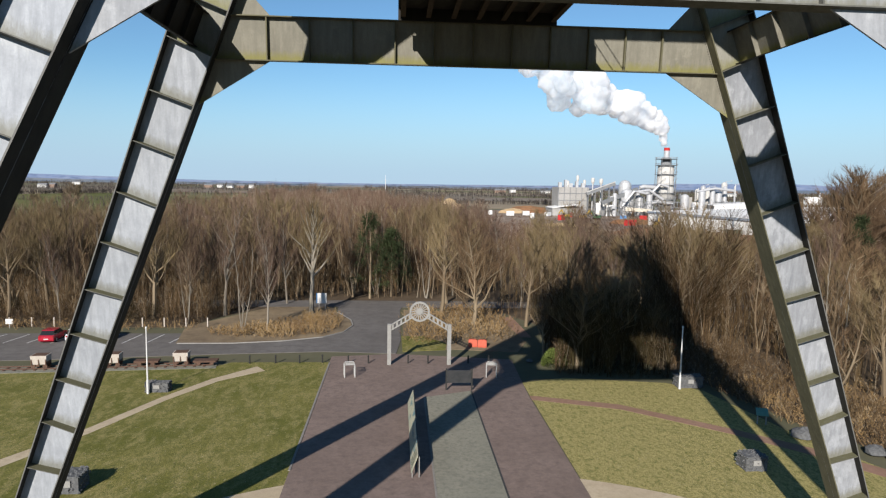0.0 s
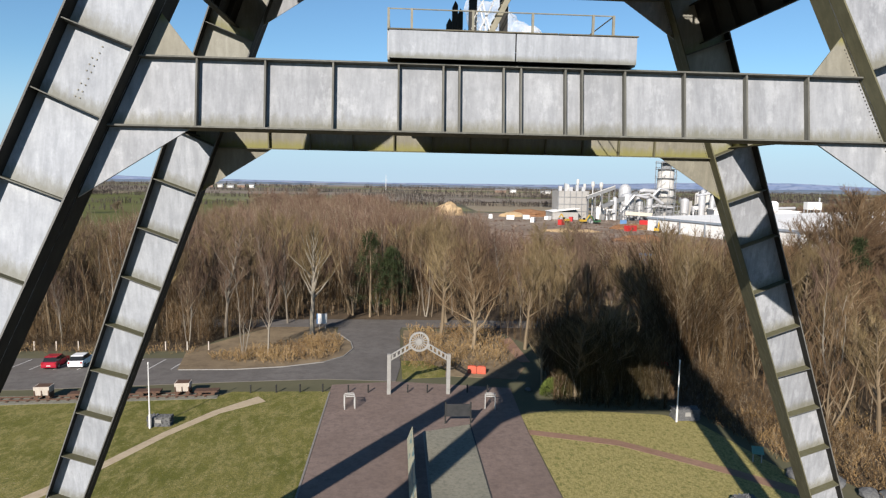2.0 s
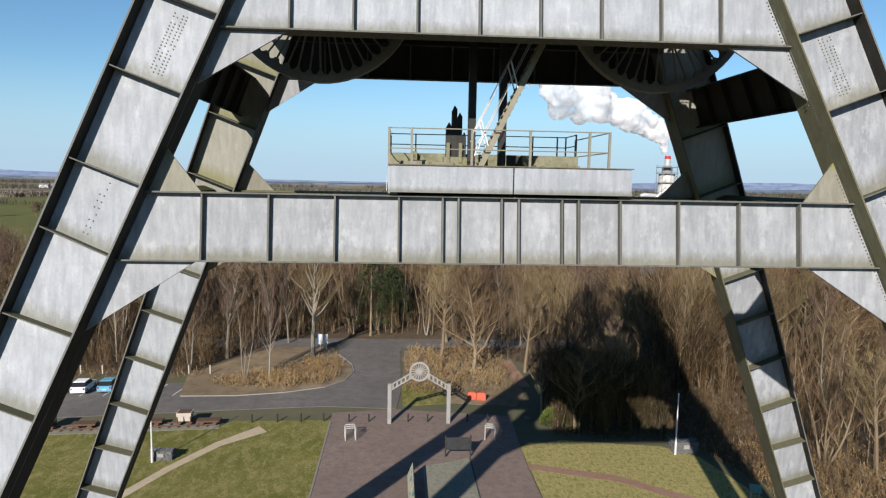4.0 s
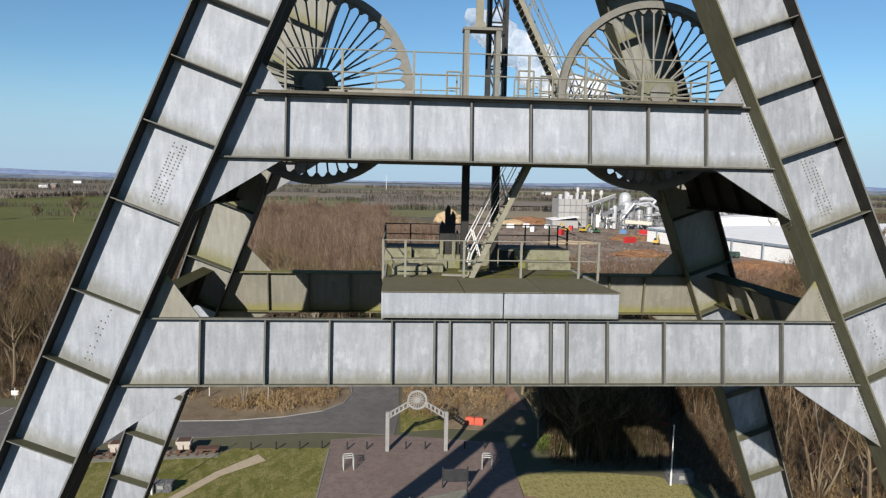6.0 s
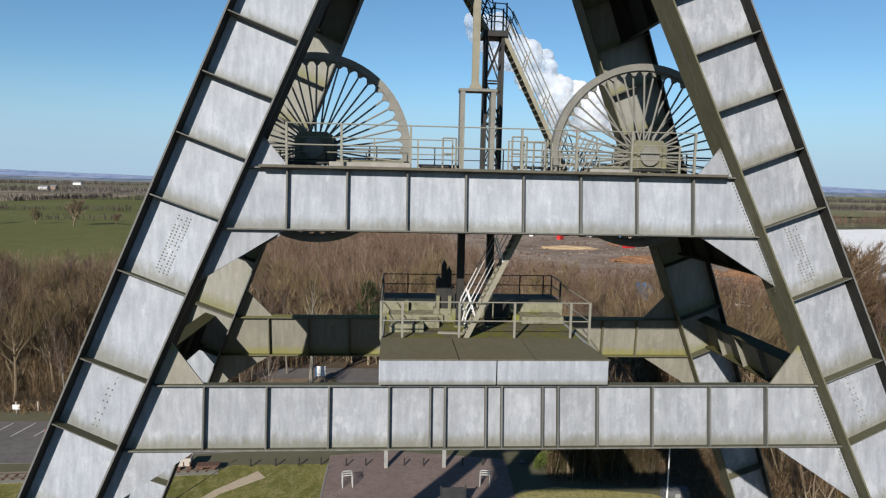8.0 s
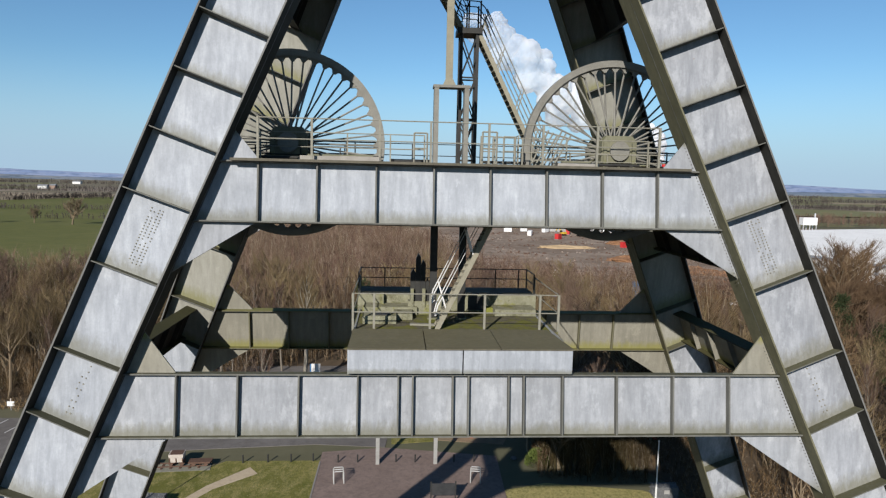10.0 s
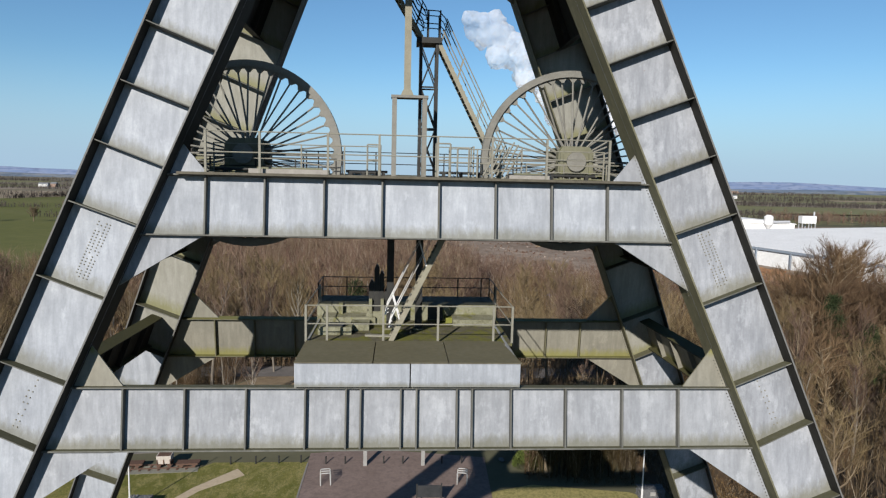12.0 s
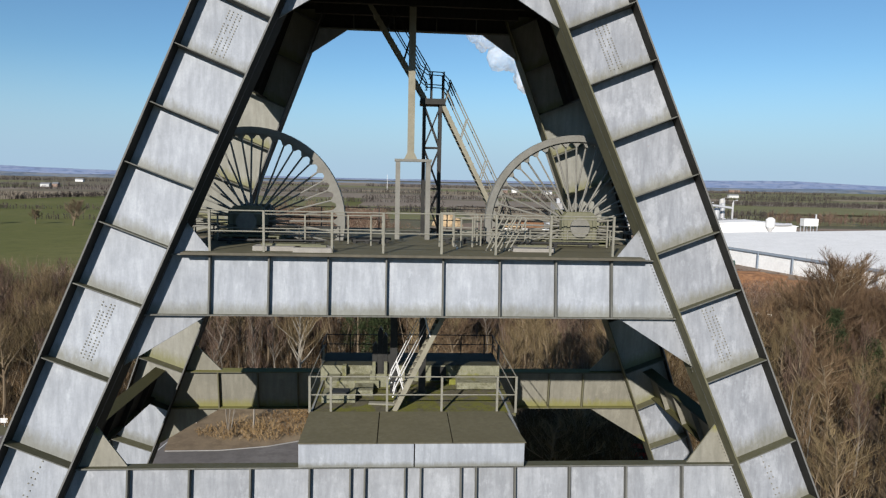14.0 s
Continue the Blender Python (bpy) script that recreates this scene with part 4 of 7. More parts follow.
platform = thing("lower_platform", "mossy steel platform on the lower girders with a boxed front", "platform")
part("front_panel", Mesh().prism([(-3.52, 28.1), (-0.06, 28.1), (-0.06, 28.83), (-3.52, 28.83)], lambda x, z, d: (x, d, z), 17.98, 18.06, [(0, 0), (1, 0), (1, 1), (0, 1)]), M_WEB, platform, "weathered pale grey steel panel")
part("front_panel", Mesh().prism([(-0.02, 28.1), (3.36, 28.1), (3.36, 28.83), (-0.02, 28.83)], lambda x, z, d: (x, d, z), 17.98, 18.06, [(0, 0), (1, 0), (1, 1), (0, 1)]), M_WEB, platform, "weathered pale grey steel panel")
for a, b in ((-3.56, -1.2), (-1.17, 1.12), (1.15, 3.4)):
    part("top_plate", Mesh().prism([(a, 0), (b, 0), (b + (0.0 if b < 3 else -0.25), 1), (a, 1)], lambda x, u, d: (x, 17.95 + 2.65 * u, 28.85 + d), 0, 0.03), M_PLATE, platform)
part("side_plate", Mesh().box(-3.56, -3.50, 18.06, 24.8, 28.06, 28.84), M_WEB, platform)
part("side_plate", Mesh().box(3.30, 3.36, 18.06, 24.8, 28.06, 28.84), M_WEB, platform)
M_RUST_BEAM = plain("brown_rusty_beam", (0.05, 0.036, 0.028), (0.08, 0.056, 0.042), 3, 0.8)
M_MOSSY_EDGE = plain("yellow_green_moss", (0.19, 0.20, 0.035), (0.27, 0.275, 0.07), 9, 0.95, bump=0.6)
def moss_mat(name, base, light, moss, cover):
    """Grey paint under patches of moss: bright cushions, dark damp film, bare worn spots."""
    n = Nodes(name, 0.9)
    n.bsdf.inputs["Specular IOR Level"].default_value = 0.1
    p = n.world()
    col = n.mix(n.ramp(n.noise(n.world((2.5, 2.5, 0.5)), 1.6, 5, 0.65), 0.35, 0.65), base, light)
    patch = n.noise(p, 1.1, 6, 0.7, 0.5)
    col = n.mix(n.ramp(patch, 0.62 - cover, 0.72 - cover, 0, 0.9), col, moss)
    col = n.mix(n.ramp(n.noise(p, 2.3, 6, 0.75), 0.52, 0.64, 0, 0.75), col, (0.085, 0.078, 0.045))
    fine = n.noise(p, 16.0, 4, 0.75)
    col = n.mix(n.ramp(fine, 0.4, 0.7, 0, 0.45), col, tuple(0.5 * c for c in moss))
    n.bump(n.mul(fine, patch, "ADD"), 0.5, 0.03)
    return n.done(col)


M_MOSS = moss_mat("mossy_box_paint", (0.23, 0.23, 0.165), (0.31, 0.305, 0.225), (0.225, 0.225, 0.06), 0.06)
M_MOSS_FLOOR = moss_mat("mossy_floor_plate", (0.12, 0.11, 0.085), (0.165, 0.15, 0.115), (0.175, 0.178, 0.035), 0.16)
part("floor_plate", Mesh().box(-3.6, 3.55, 20.62, 24.2, 28.70, 28.80), M_MOSS_FLOOR, platform)
part("rear_box", Mesh().box(-3.63, 3.5, 24.2, 26.1, 28.1, 29.43), M_MOSS, platform, "mossy grey-green steel box along the far side")
for x0, x1, y0, h in ((-3.35, -1.3, 23.3, 0.30), (1.7, 3.3, 23.2, 0.26), (-2.2, -1.5, 22.4, 0.22)):
    part("cover_box", Mesh().box(x0, x1, y0, 24.18, 28.8, 28.8 + h), M_MOSS, platform)
# The underside's shade is painted in; the stringers below are rusty brown.
under = part("underside", Mesh().box(-3.3, 3.2, 18.7, 27.1, 27.98, 28.07), M_SHADE_STEEL, platform, "rusty underside plate with its shade painted in")
for k in range(7):
    x = -3.1 + k * 1.02
    part("stringer", Mesh().prism([(x - 0.10, 27.62), (x + 0.10, 27.62), (x + 0.10, 27.67), (x + 0.02, 27.67), (x + 0.02, 27.97), (x - 0.02, 27.97), (x - 0.02, 27.67), (x - 0.10, 27.67)], lambda x, z, d: (x, d, z), 18.75, 27.1), M_RUST_BEAM, under)
for y in (18.66, 27.18):
    part("cross_beam", Mesh().box(-3.3, 3.2, y - 0.06, y + 0.06, 27.5, 28.06), M_SHADE_STEEL, under)
# Thin black sheet paints the deck's shadow onto the box top.
part("top_sheet", Mesh().box(-3.6, 3.46, 24.24, 26.07, 29.43, 29.437), M_SHADE_STEEL, platform, "thin black sheet for the shade on the box top")
# Black plate stands in for the shade inside a recess.
part("recess_dark", Mesh().box(0.75, 1.35, 24.14, 24.19, 28.85, 29.40), M_BLACK, platform, "black plate for the dark of a recess")
part("floor_hatch", Mesh().box(-3.3, -2.1, 21.7, 22.5, 28.8, 29.08), M_MOSS, platform)
# Black plate stands in for the dark inside of an open hatch.
part("hatch_dark", Mesh().box(-2.95, -2.35, 21.85, 22.35, 29.08, 29.12), M_BLACK, platform)
for x0, x1 in ((-3.4, -1.0), (1.45, 3.3)):
    part("ledge", Mesh().box(x0, x1, 23.75, 24.14, 28.8, 29.0), M_MOSSY_EDGE, platform, "ledge overgrown with yellow-green moss")
part("winch_bracket", Mesh().box(-2.75, -2.6, 23.9, 24.19, 29.02, 29.5), M_MOSS, platform)
part("loose_plank", Mesh().bar((-1.6, 21.6, 28.83), (-0.7, 21.5, 28.83), 0.2, 0.06), M_RAIL, platform)
railing([(-3.58, 24.8, 28.8), (-3.58, 20.7, 28.8), (-2.86, 20.7, 28.8), (-0.94, 20.7, 28.8), (0.95, 20.7, 28.8), (2.89, 20.7, 28.8), (3.55, 20.7, 28.8), (3.55, 24.8, 28.8)], 1.28, w=0.075)
# Black paint carries the shade that falls on this far rail.
railing([(-3.6, 24.4, 29.43), (-3.6, 25.95, 29.43), (-2.6, 25.95, 29.43), (2.1, 25.95, 29.43), (3.1, 25.95, 29.43), (3.45, 25.95, 29.43), (3.45, 24.4, 29.43)], 0.82, mat=M_BLACK, label="tubular handrail along the platform's far edge, painted dark for shade")
for x in (-0.74, 0.33):
    column = thing("guide_column", "dark square steel column between platform and deck", "column", (x, 22.7, 28.8), "guide columns")
    part("column", Mesh().box(-0.13, 0.13, -0.13, 0.13, 0, 5.0), M_BLACK, column)
    part("base_plate", Mesh().box(-0.2, 0.2, -0.2, 0.2, 0, 0.06), M_GREEN, column)
clamp = thing("rope_clamp", "dark upright rope clamp with green base plates", "machinery", (-1.25, 23.7, 28.8))
for x, w, h in ((-0.22, 0.20, 1.75), (-0.02, 0.19, 2.35), (0.17, 0.18, 2.1), (0.34, 0.14, 1.4)):
    part("plate", Mesh().prism([(x - w / 2, 0.5), (x + w / 2, 0.5), (x + w / 2, h - 0.15), (x, h), (x - w / 2, h - 0.2)], lambda x, z, d: (x, d, z), -0.14, 0.14), M_BLACK, clamp)
part("base", Mesh().box(-0.4, 0.45, -0.25, 0.25, 0, 0.5), M_MOSS, clamp)
for x in (-0.25, 0.2):
    part("lug", Mesh().box(x - 0.06, x + 0.06, -0.3, -0.16, 0.3, 1.0), M_MOSS, clamp)
stair("lower_stair", (-0.68, 21.2, 28.8), (2.0, 21.2, 34.3), 0.65, "steep steel stair with open treads between platform and deck", M_WHITE, top=0.88)

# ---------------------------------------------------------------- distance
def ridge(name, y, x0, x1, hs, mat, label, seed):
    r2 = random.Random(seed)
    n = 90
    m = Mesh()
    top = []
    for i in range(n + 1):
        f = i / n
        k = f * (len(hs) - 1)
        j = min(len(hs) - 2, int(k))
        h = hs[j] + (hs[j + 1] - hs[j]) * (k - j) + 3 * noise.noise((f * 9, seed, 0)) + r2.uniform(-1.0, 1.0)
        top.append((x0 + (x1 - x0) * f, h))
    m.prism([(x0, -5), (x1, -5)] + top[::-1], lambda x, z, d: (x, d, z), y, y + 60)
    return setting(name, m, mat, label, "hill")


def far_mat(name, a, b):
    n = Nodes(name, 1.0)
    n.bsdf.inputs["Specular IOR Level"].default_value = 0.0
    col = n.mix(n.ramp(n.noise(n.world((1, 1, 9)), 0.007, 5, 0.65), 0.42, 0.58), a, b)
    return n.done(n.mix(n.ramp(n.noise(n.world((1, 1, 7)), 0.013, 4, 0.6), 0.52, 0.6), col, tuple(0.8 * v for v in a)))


# Distance haze is put into the base colours of both ridges.
ridge("backdrop_hills", 4000, -3500, 5500, [48, 50, 32, 14, 10, 10, 16, 40, 52, 26, 16, 14, 12], far_mat("haze_painted_hills", (0.155, 0.205, 0.325), (0.205, 0.245, 0.345)), "hills on the horizon with blue haze painted in", 1)
ridge("backdrop_low_hills", 2600, -3000, 4200, [22, 24, 18, 12, 8, 7, 7, 10, 16, 18, 16, 14, 12], far_mat("haze_painted_low_hills", (0.115, 0.15, 0.205), (0.165, 0.185, 0.215)), "low ridge of fields and woods with haze painted in", 2)
# ---------------------------------------------------------------- far woods and thickets
def brush(poly, count, h0, h1, blades, half, mat, name, label, seed, trunk=0.05, low=0.35, kind_word="woodland"):
    """A stand of leafless stems, too many to count: each forks into a few leaders that carry many fine twigs."""
    r2 = random.Random(seed)
    xs, ys = [p[0] for p in poly], [p[1] for p in poly]
    v, f = [], []
    made = 0
    while made < count:
        x, y = r2.uniform(min(xs), max(xs)), r2.uniform(min(ys), max(ys))
        if not inside(poly, x, y):
            continue
        made += 1
        h = r2.uniform(h0, h1) * (0.8 + 0.45 * noise.noise((x * 0.06, y * 0.06, seed)))
        if trunk:
            k = len(v)
            v += [(x - trunk, y, 0), (x + trunk, y, 0), (x, y, h * 0.6), (x, y - trunk, 0), (x, y + trunk, 0)]
            f += [(k, k + 1, k + 2), (k + 3, k + 4, k + 2)]
        leaders = []
        for _ in range(r2.choice((2, 3, 3, 4, 5))):
            a, tilt = r2.uniform(0, 6.283), r2.uniform(0.02, 0.30) if low > 0.1 else r2.uniform(0.2, 0.9)
            u0 = low * r2.uniform(0.3, 1.1)
            dx, dy = math.cos(a) * tilt, math.sin(a) * tilt
            leaders.append((u0, dx, dy))
            if trunk:
                k, w = len(v), trunk * 0.55
                v += [(x - w, y, h * u0), (x + w, y, h * u0), (x + dx * h * (1 - u0), y + dy * h * (1 - u0), h * r2.uniform(0.85, 1.0))]
                f.append((k, k + 1, k + 2))
        for _ in range(blades):
            u0, dx, dy = r2.choice(leaders)
            g = r2.random() ** 0.7
            u = u0 + (0.95 - u0) * g
            a = r2.uniform(0, 6.283)
            rad = h * 0.05 * r2.random()
            bx, by, bz = x + dx * h * (u - u0) + rad * math.cos(a), y + dy * h * (u - u0) + rad * math.sin(a), h * u
            ln = h * r2.uniform(0.08, 0.24)
            out = r2.uniform(0.15, 0.75)
            ex, ey, ez = bx + ln * (out * math.cos(a) + dx), by + ln * (out * math.sin(a) + dy), bz + ln * r2.uniform(0.35, 1.0)
            wx, wy = (half, 0.0) if r2.random() < 0.5 else (half * math.cos(a + 1.57), half * math.sin(a + 1.57))
            k = len(v)
            v += [(bx - wx, by - wy, bz), (bx + wx, by + wy, bz), (ex, ey, ez)]
            f.append((k, k + 1, k + 2))
    me = bpy.data.meshes.new(name)
    me.from_pydata(v, [], f)
    me.materials.append(mat)
    return tagged(new(name, me), label, kind_word, kind="stuff")


def twig_mat(name, a, b, c, pale=0.6):
    """Twigs whose tone changes from one plant to the next, with some pale and some dark shoots."""
    n = Nodes(name, 0.95)
    n.bsdf.inputs["Specular IOR Level"].default_value = 0.0
    p = n.world()
    cell = n.node("ShaderNodeTexVoronoi", Scale=0.24)
    n.link(n.world((1, 1, 0.02)), cell.inputs["Vector"])
    tint = n.node("ShaderNodeSeparateColor")
    n.link(cell.outputs["Color"], tint.inputs[0])
    col = n.mix(n.ramp(tint.outputs[0], 0.25, 0.75), a, b)
    col = n.mix(n.ramp(tint.outputs[1], 0.55, 0.8), col, c)
    col = n.mix(n.ramp(n.noise(p, 0.035, 3, 0.6), 0.45, 0.62, 0, 0.6), col, tuple(0.6 * v for v in a))
    col = n.mix(n.ramp(n.island(), 0.88, 0.92, 0, pale), col, (0.42, 0.37, 0.29))
    return n.done(n.mix(n.ramp(n.island(), 0, 0.85, 0.75, 0), col, tuple(0.34 * v for v in a)))


B_RED = twig_mat("far_birch_twigs", (0.215, 0.14, 0.10), (0.30, 0.21, 0.15), (0.18, 0.112, 0.09))
B_BROWN = twig_mat("thicket_twigs", (0.182, 0.12, 0.0645), (0.259, 0.175, 0.0946), (0.132, 0.09, 0.0516))
# Dark stems; also puts the shade under trees into thicket and bramble colour.
B_DARK = twig_mat("dark_and_shaded_stems", (0.0935, 0.062, 0.0361), (0.132, 0.088, 0.0499), (0.066, 0.055, 0.0258), 0.35)
B_FAR = twig_mat("far_hedge_twigs", (0.115, 0.098, 0.09), (0.155, 0.13, 0.115), (0.085, 0.078, 0.07), 0.0)
B_STRAW = twig_mat("dead_grass_blades", (0.396, 0.26, 0.12), (0.484, 0.33, 0.163), (0.286, 0.18, 0.086))
B_OLIVE = twig_mat("olive_scrub_twigs", (0.176, 0.122, 0.0602), (0.248, 0.17, 0.086), (0.165, 0.1, 0.0559))
brush([(-110, 135), (-40, 128), (14, 130), (24, 192), (-8, 335), (-62, 345), (-74, 175)], 4000, 11, 18, 125, 0.03, B_RED, "birch_wood", "dense leafless birch wood with purple-brown tops", 1)
brush([(-88, 372), (-14, 366), (-6, 432), (-40, 450), (-84, 440)], 700, 13, 19, 110, 0.045, B_RED, "birch_wood", "rounded stand of dark purple-brown birches", 51)
brush([(330, 540), (470, 530), (480, 575), (340, 590)], 260, 8, 14, 80, 0.07, B_RED, "birch_wood", "bare reddish trees behind the long shed", 52)
brush([(-110, 94), (-33, 94), (-24, 109), (-13, 117), (14, 116), (14, 140), (-110, 140)], 1900, 2.5, 9, 75, 0.017, B_BROWN, "thicket", "tangled brown undergrowth below the trees", 2, 0.02, 0.15)
brush([(14, 96), (24, 84), (38, 82), (40, 64), (43, 50), (50, 42), (120, 40), (130, 150), (24, 192), (14, 140)], 2900, 3.0, 10, 85, 0.018, B_OLIVE, "thicket", "tangled leafless scrub and saplings", 3, 0.025, 0.15)
brush([(-29, 90), (-27.5, 87), (-18, 86), (-13, 88.5), (-11.2, 92), (-11.6, 98), (-14, 101), (-22, 95)], 420, 1.0, 2.2, 60, 0.03, B_STRAW, "shrub_bed", "brown dead grass and low shrubs in a road island", 4, 0, 0.0, "shrubs")
brush([(-2.0, 84), (4, 82.6), (10, 83.5), (13.5, 88), (13, 106), (-1.6, 106)], 380, 0.8, 2.4, 60, 0.03, B_STRAW, "shrub_bed", "brown dead grass and shrubs beside the road", 5, 0, 0.0, "shrubs")
brush([(29, 65), (31.5, 54), (36, 44), (48, 38), (60, 60), (40, 68)], 500, 0.6, 2.0, 50, 0.03, B_STRAW, "shrub_bed", "dead grass and brambles at the wood's edge", 6, 0, 0.0, "shrubs")
brush([(14.5, 69.0), (25.5, 67.3), (28, 69), (15, 71.5)], 120, 0.5, 1.6, 60, 0.018, B_DARK, "bramble_bank", "brambles along the lawn's edge with shade painted in", 7, 0, 0.0, "shrubs")
brush([(-120, 90), (-31, 90.6), (-31, 94), (-120, 94)], 420, 0.5, 1.3, 40, 0.028, B_STRAW, "verge", "dead grass verge behind the car park", 8, 0, 0.0, "shrubs")
brush([(-160, 95), (-100, 95), (-76, 172), (-160, 150)], 1000, 5, 12, 95, 0.03, B_OLIVE, "hedge_wood", "bare scrubby trees beside the pasture", 9, 0.05, 0.25)
brush([(24, 192), (130, 150), (150, 178), (60, 215), (20, 240)], 1000, 5, 11, 70, 0.045, B_RED, "scrub", "low leafless scrub at the edge of the yard", 10, 0.02, 0.1)
# Dark colour carries the band of shade below the trees.
brush([(-115, 93.6), (-33, 93.6), (-26, 108), (-40, 108), (-115, 106)], 1500, 1.0, 3.6, 70, 0.02, B_DARK, "bramble_bank", "tangled brambles along the wood's edge, painted dark for shade", 33, 0, 0.0, "shrubs")
# Dark colour carries the shade inside this dense stand.
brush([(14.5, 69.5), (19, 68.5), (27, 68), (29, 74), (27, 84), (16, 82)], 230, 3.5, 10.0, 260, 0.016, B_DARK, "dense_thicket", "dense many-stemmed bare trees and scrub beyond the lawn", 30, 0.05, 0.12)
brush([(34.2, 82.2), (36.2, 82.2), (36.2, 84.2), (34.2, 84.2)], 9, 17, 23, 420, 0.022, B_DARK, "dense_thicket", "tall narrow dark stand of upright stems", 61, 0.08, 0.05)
brush([(33, 80), (42, 78), (48, 100), (35, 104)], 60, 12, 18.5, 300, 0.018, B_BROWN, "dense_thicket", "tall dense bare trees beyond the lawn", 31, 0.07, 0.15)
for k, (x0, y0, x1, y1, n, h) in enumerate(((-420, 330, -230, 330, 26, 6), (-800, 560, -90, 600, 120, 7), (-900, 820, 60, 860, 200, 9), (-60, 640, 420, 700, 160, 9), (250, 620, 900, 560, 200, 10), (-1200, 1250, 900, 1300, 420, 12), (-1150, 690, -430, 748, 150, 8), (-430, 752, -395, 920, 60, 8), (-1500, 1120, -420, 1128, 240, 9), (420, 1050, 1500, 900, 300, 11), (700, 1500, 2200, 1400, 300, 14), (-1800, 1700, -200, 1850, 320, 15), (-100, 1900, 1400, 2000, 320, 15), (-60, 1010, 260, 1020, 80, 9), (200, 1000, 1300, 950, 260, 12), (-260, 470, -200, 475, 8, 7))):
    brush([(x0, y0), (x1, y1), (x1, y1 + 10), (x0, y0 + 10)], n * 6, h * 0.4, h * 1.0, 22, 0.22, B_FAR, "hedgerow", "distant bare hedgerow trees between fields", 20 + k, 0.15, 0.2)


brush([(28, 70), (30.5, 60), (32, 54), (37, 46), (46, 44), (41, 64), (39, 82), (29, 82)], 460, 1.2, 4.0, 80, 0.018, B_BROWN, "bramble_bank", "brown brambles and young scrub at the lawn's edge", 36, 0.02, 0.05, "shrubs")
brush([(30.5, 60), (32, 54), (38, 45), (48, 42), (44, 60)], 160, 0.8, 2.0, 60, 0.024, B_STRAW, "shrub_bed", "tall pale dead grass at the lawn's edge", 37, 0, 0.0, "shrubs")

# ---------------------------------------------------------------- pale stems
def stems(poly, count, h0, h1, r0, mat, label, seed):
    """Slender bare stems, too many to count, each forking once or twice near the top."""
    r2 = random.Random(seed)
    xs, ys = [p[0] for p in poly], [p[1] for p in poly]
    v, f = [], []

    def blade(a, b, w):
        for wx, wy in ((w, 0.0), (0.0, w)):
            k = len(v)
            v.extend([(a[0] - wx, a[1] - wy, a[2]), (a[0] + wx, a[1] + wy, a[2]), (b[0] + wx * 0.45, b[1] + wy * 0.45, b[2]), (b[0] - wx * 0.45, b[1] - wy * 0.45, b[2])])
            f.append((k, k + 1, k + 2, k + 3))

    made = 0
    while made < count:
        x, y = r2.uniform(min(xs), max(xs)), r2.uniform(min(ys), max(ys))
        if not inside(poly, x, y):
            continue
        made += 1
        h = r2.uniform(h0, h1)
        mid = (x + r2.uniform(-0.5, 0.5), y + r2.uniform(-0.5, 0.5), h * r2.uniform(0.35, 0.6))
        blade((x, y, 0), mid, r0)
        for _ in range(r2.choice((1, 2, 2, 3))):
            blade(mid, (mid[0] + r2.uniform(-0.13, 0.13) * h, mid[1] + r2.uniform(-0.13, 0.13) * h, h * r2.uniform(0.85, 1.05)), r0 * 0.6)
    me = bpy.data.meshes.new("pale_stems")
    me.from_pydata(v, [], f)
    me.materials.append(mat)
    return tagged(new("pale_stems", me), label, "woodland", kind="stuff")


M_STEM = twig_mat("pale_stem_bark", (0.242, 0.185, 0.12), (0.341, 0.265, 0.181), (0.187, 0.135, 0.086))
stems([(-110, 135), (-40, 128), (14, 130), (24, 192), (-8, 335), (-62, 345), (-74, 175)], 2600, 12, 17, 0.075, M_STEM, "slender pale stems standing in a birch wood", 41)
stems([(-110, 97), (-33, 97), (-24, 111), (-13, 117), (14, 116), (14, 140), (-110, 140)], 420, 7, 14, 0.07, M_STEM, "slender pale stems at the wood's edge", 42)
stems([(14, 96), (24, 84), (38, 82), (40, 64), (43, 50), (50, 42), (120, 40), (130, 150), (24, 192), (14, 140)], 700, 5, 12, 0.06, M_STEM, "slender pale stems among tangled scrub", 43)

# ---------------------------------------------------------------- pines
M_PINE = varied("pine_needles", (0.05, 0.07, 0.026), (0.085, 0.11, 0.04), (0.04, 0.058, 0.025))


def pine(x, y, h, w, seed, label="dark green pine among bare trees"):
    r2 = random.Random(seed)
    ob = thing("pine_tree", label, "tree", (x, y, 0.03), "pines")
    part("trunk", Mesh().tube([(0, 0, -0.1), (0.1, 0, h * 0.5), (0, 0.1, h * 0.95)], [0.22, 0.14, 0.03], 6), M_BARK, ob)
    v, f = [], []
    for i in range(210):
        u = 0.06 + 0.92 * math.sqrt(r2.random())
        a = r2.uniform(0, 6.283)
        rad = w * (1.12 - u) * (0.35 + 0.65 * r2.random()) * (1 + 0.3 * math.sin(a * 3 + seed))
        c = Vector((rad * math.cos(a), rad * math.sin(a), h * u))
        size = r2.uniform(0.45, 0.9)
        for _ in range(34):
            d = Vector((r2.gauss(0, 1), r2.gauss(0, 1), r2.gauss(0.2, 0.7))).normalized()
            o = c + d * size * r2.uniform(0.2, 0.9)
            s = d.cross(Vector((r2.uniform(-1, 1), r2.uniform(-1, 1), 1))).normalized() * 0.055
            k = len(v)
            v += [o - s, o + s, o + d * r2.uniform(0.2, 0.42)]
            f.append((k, k + 1, k + 2))
    me = bpy.data.meshes.new("crown")
    me.from_pydata([tuple(p) for p in v], [], f)
    me.materials.append(M_PINE)
    part("crown", me, None, ob)


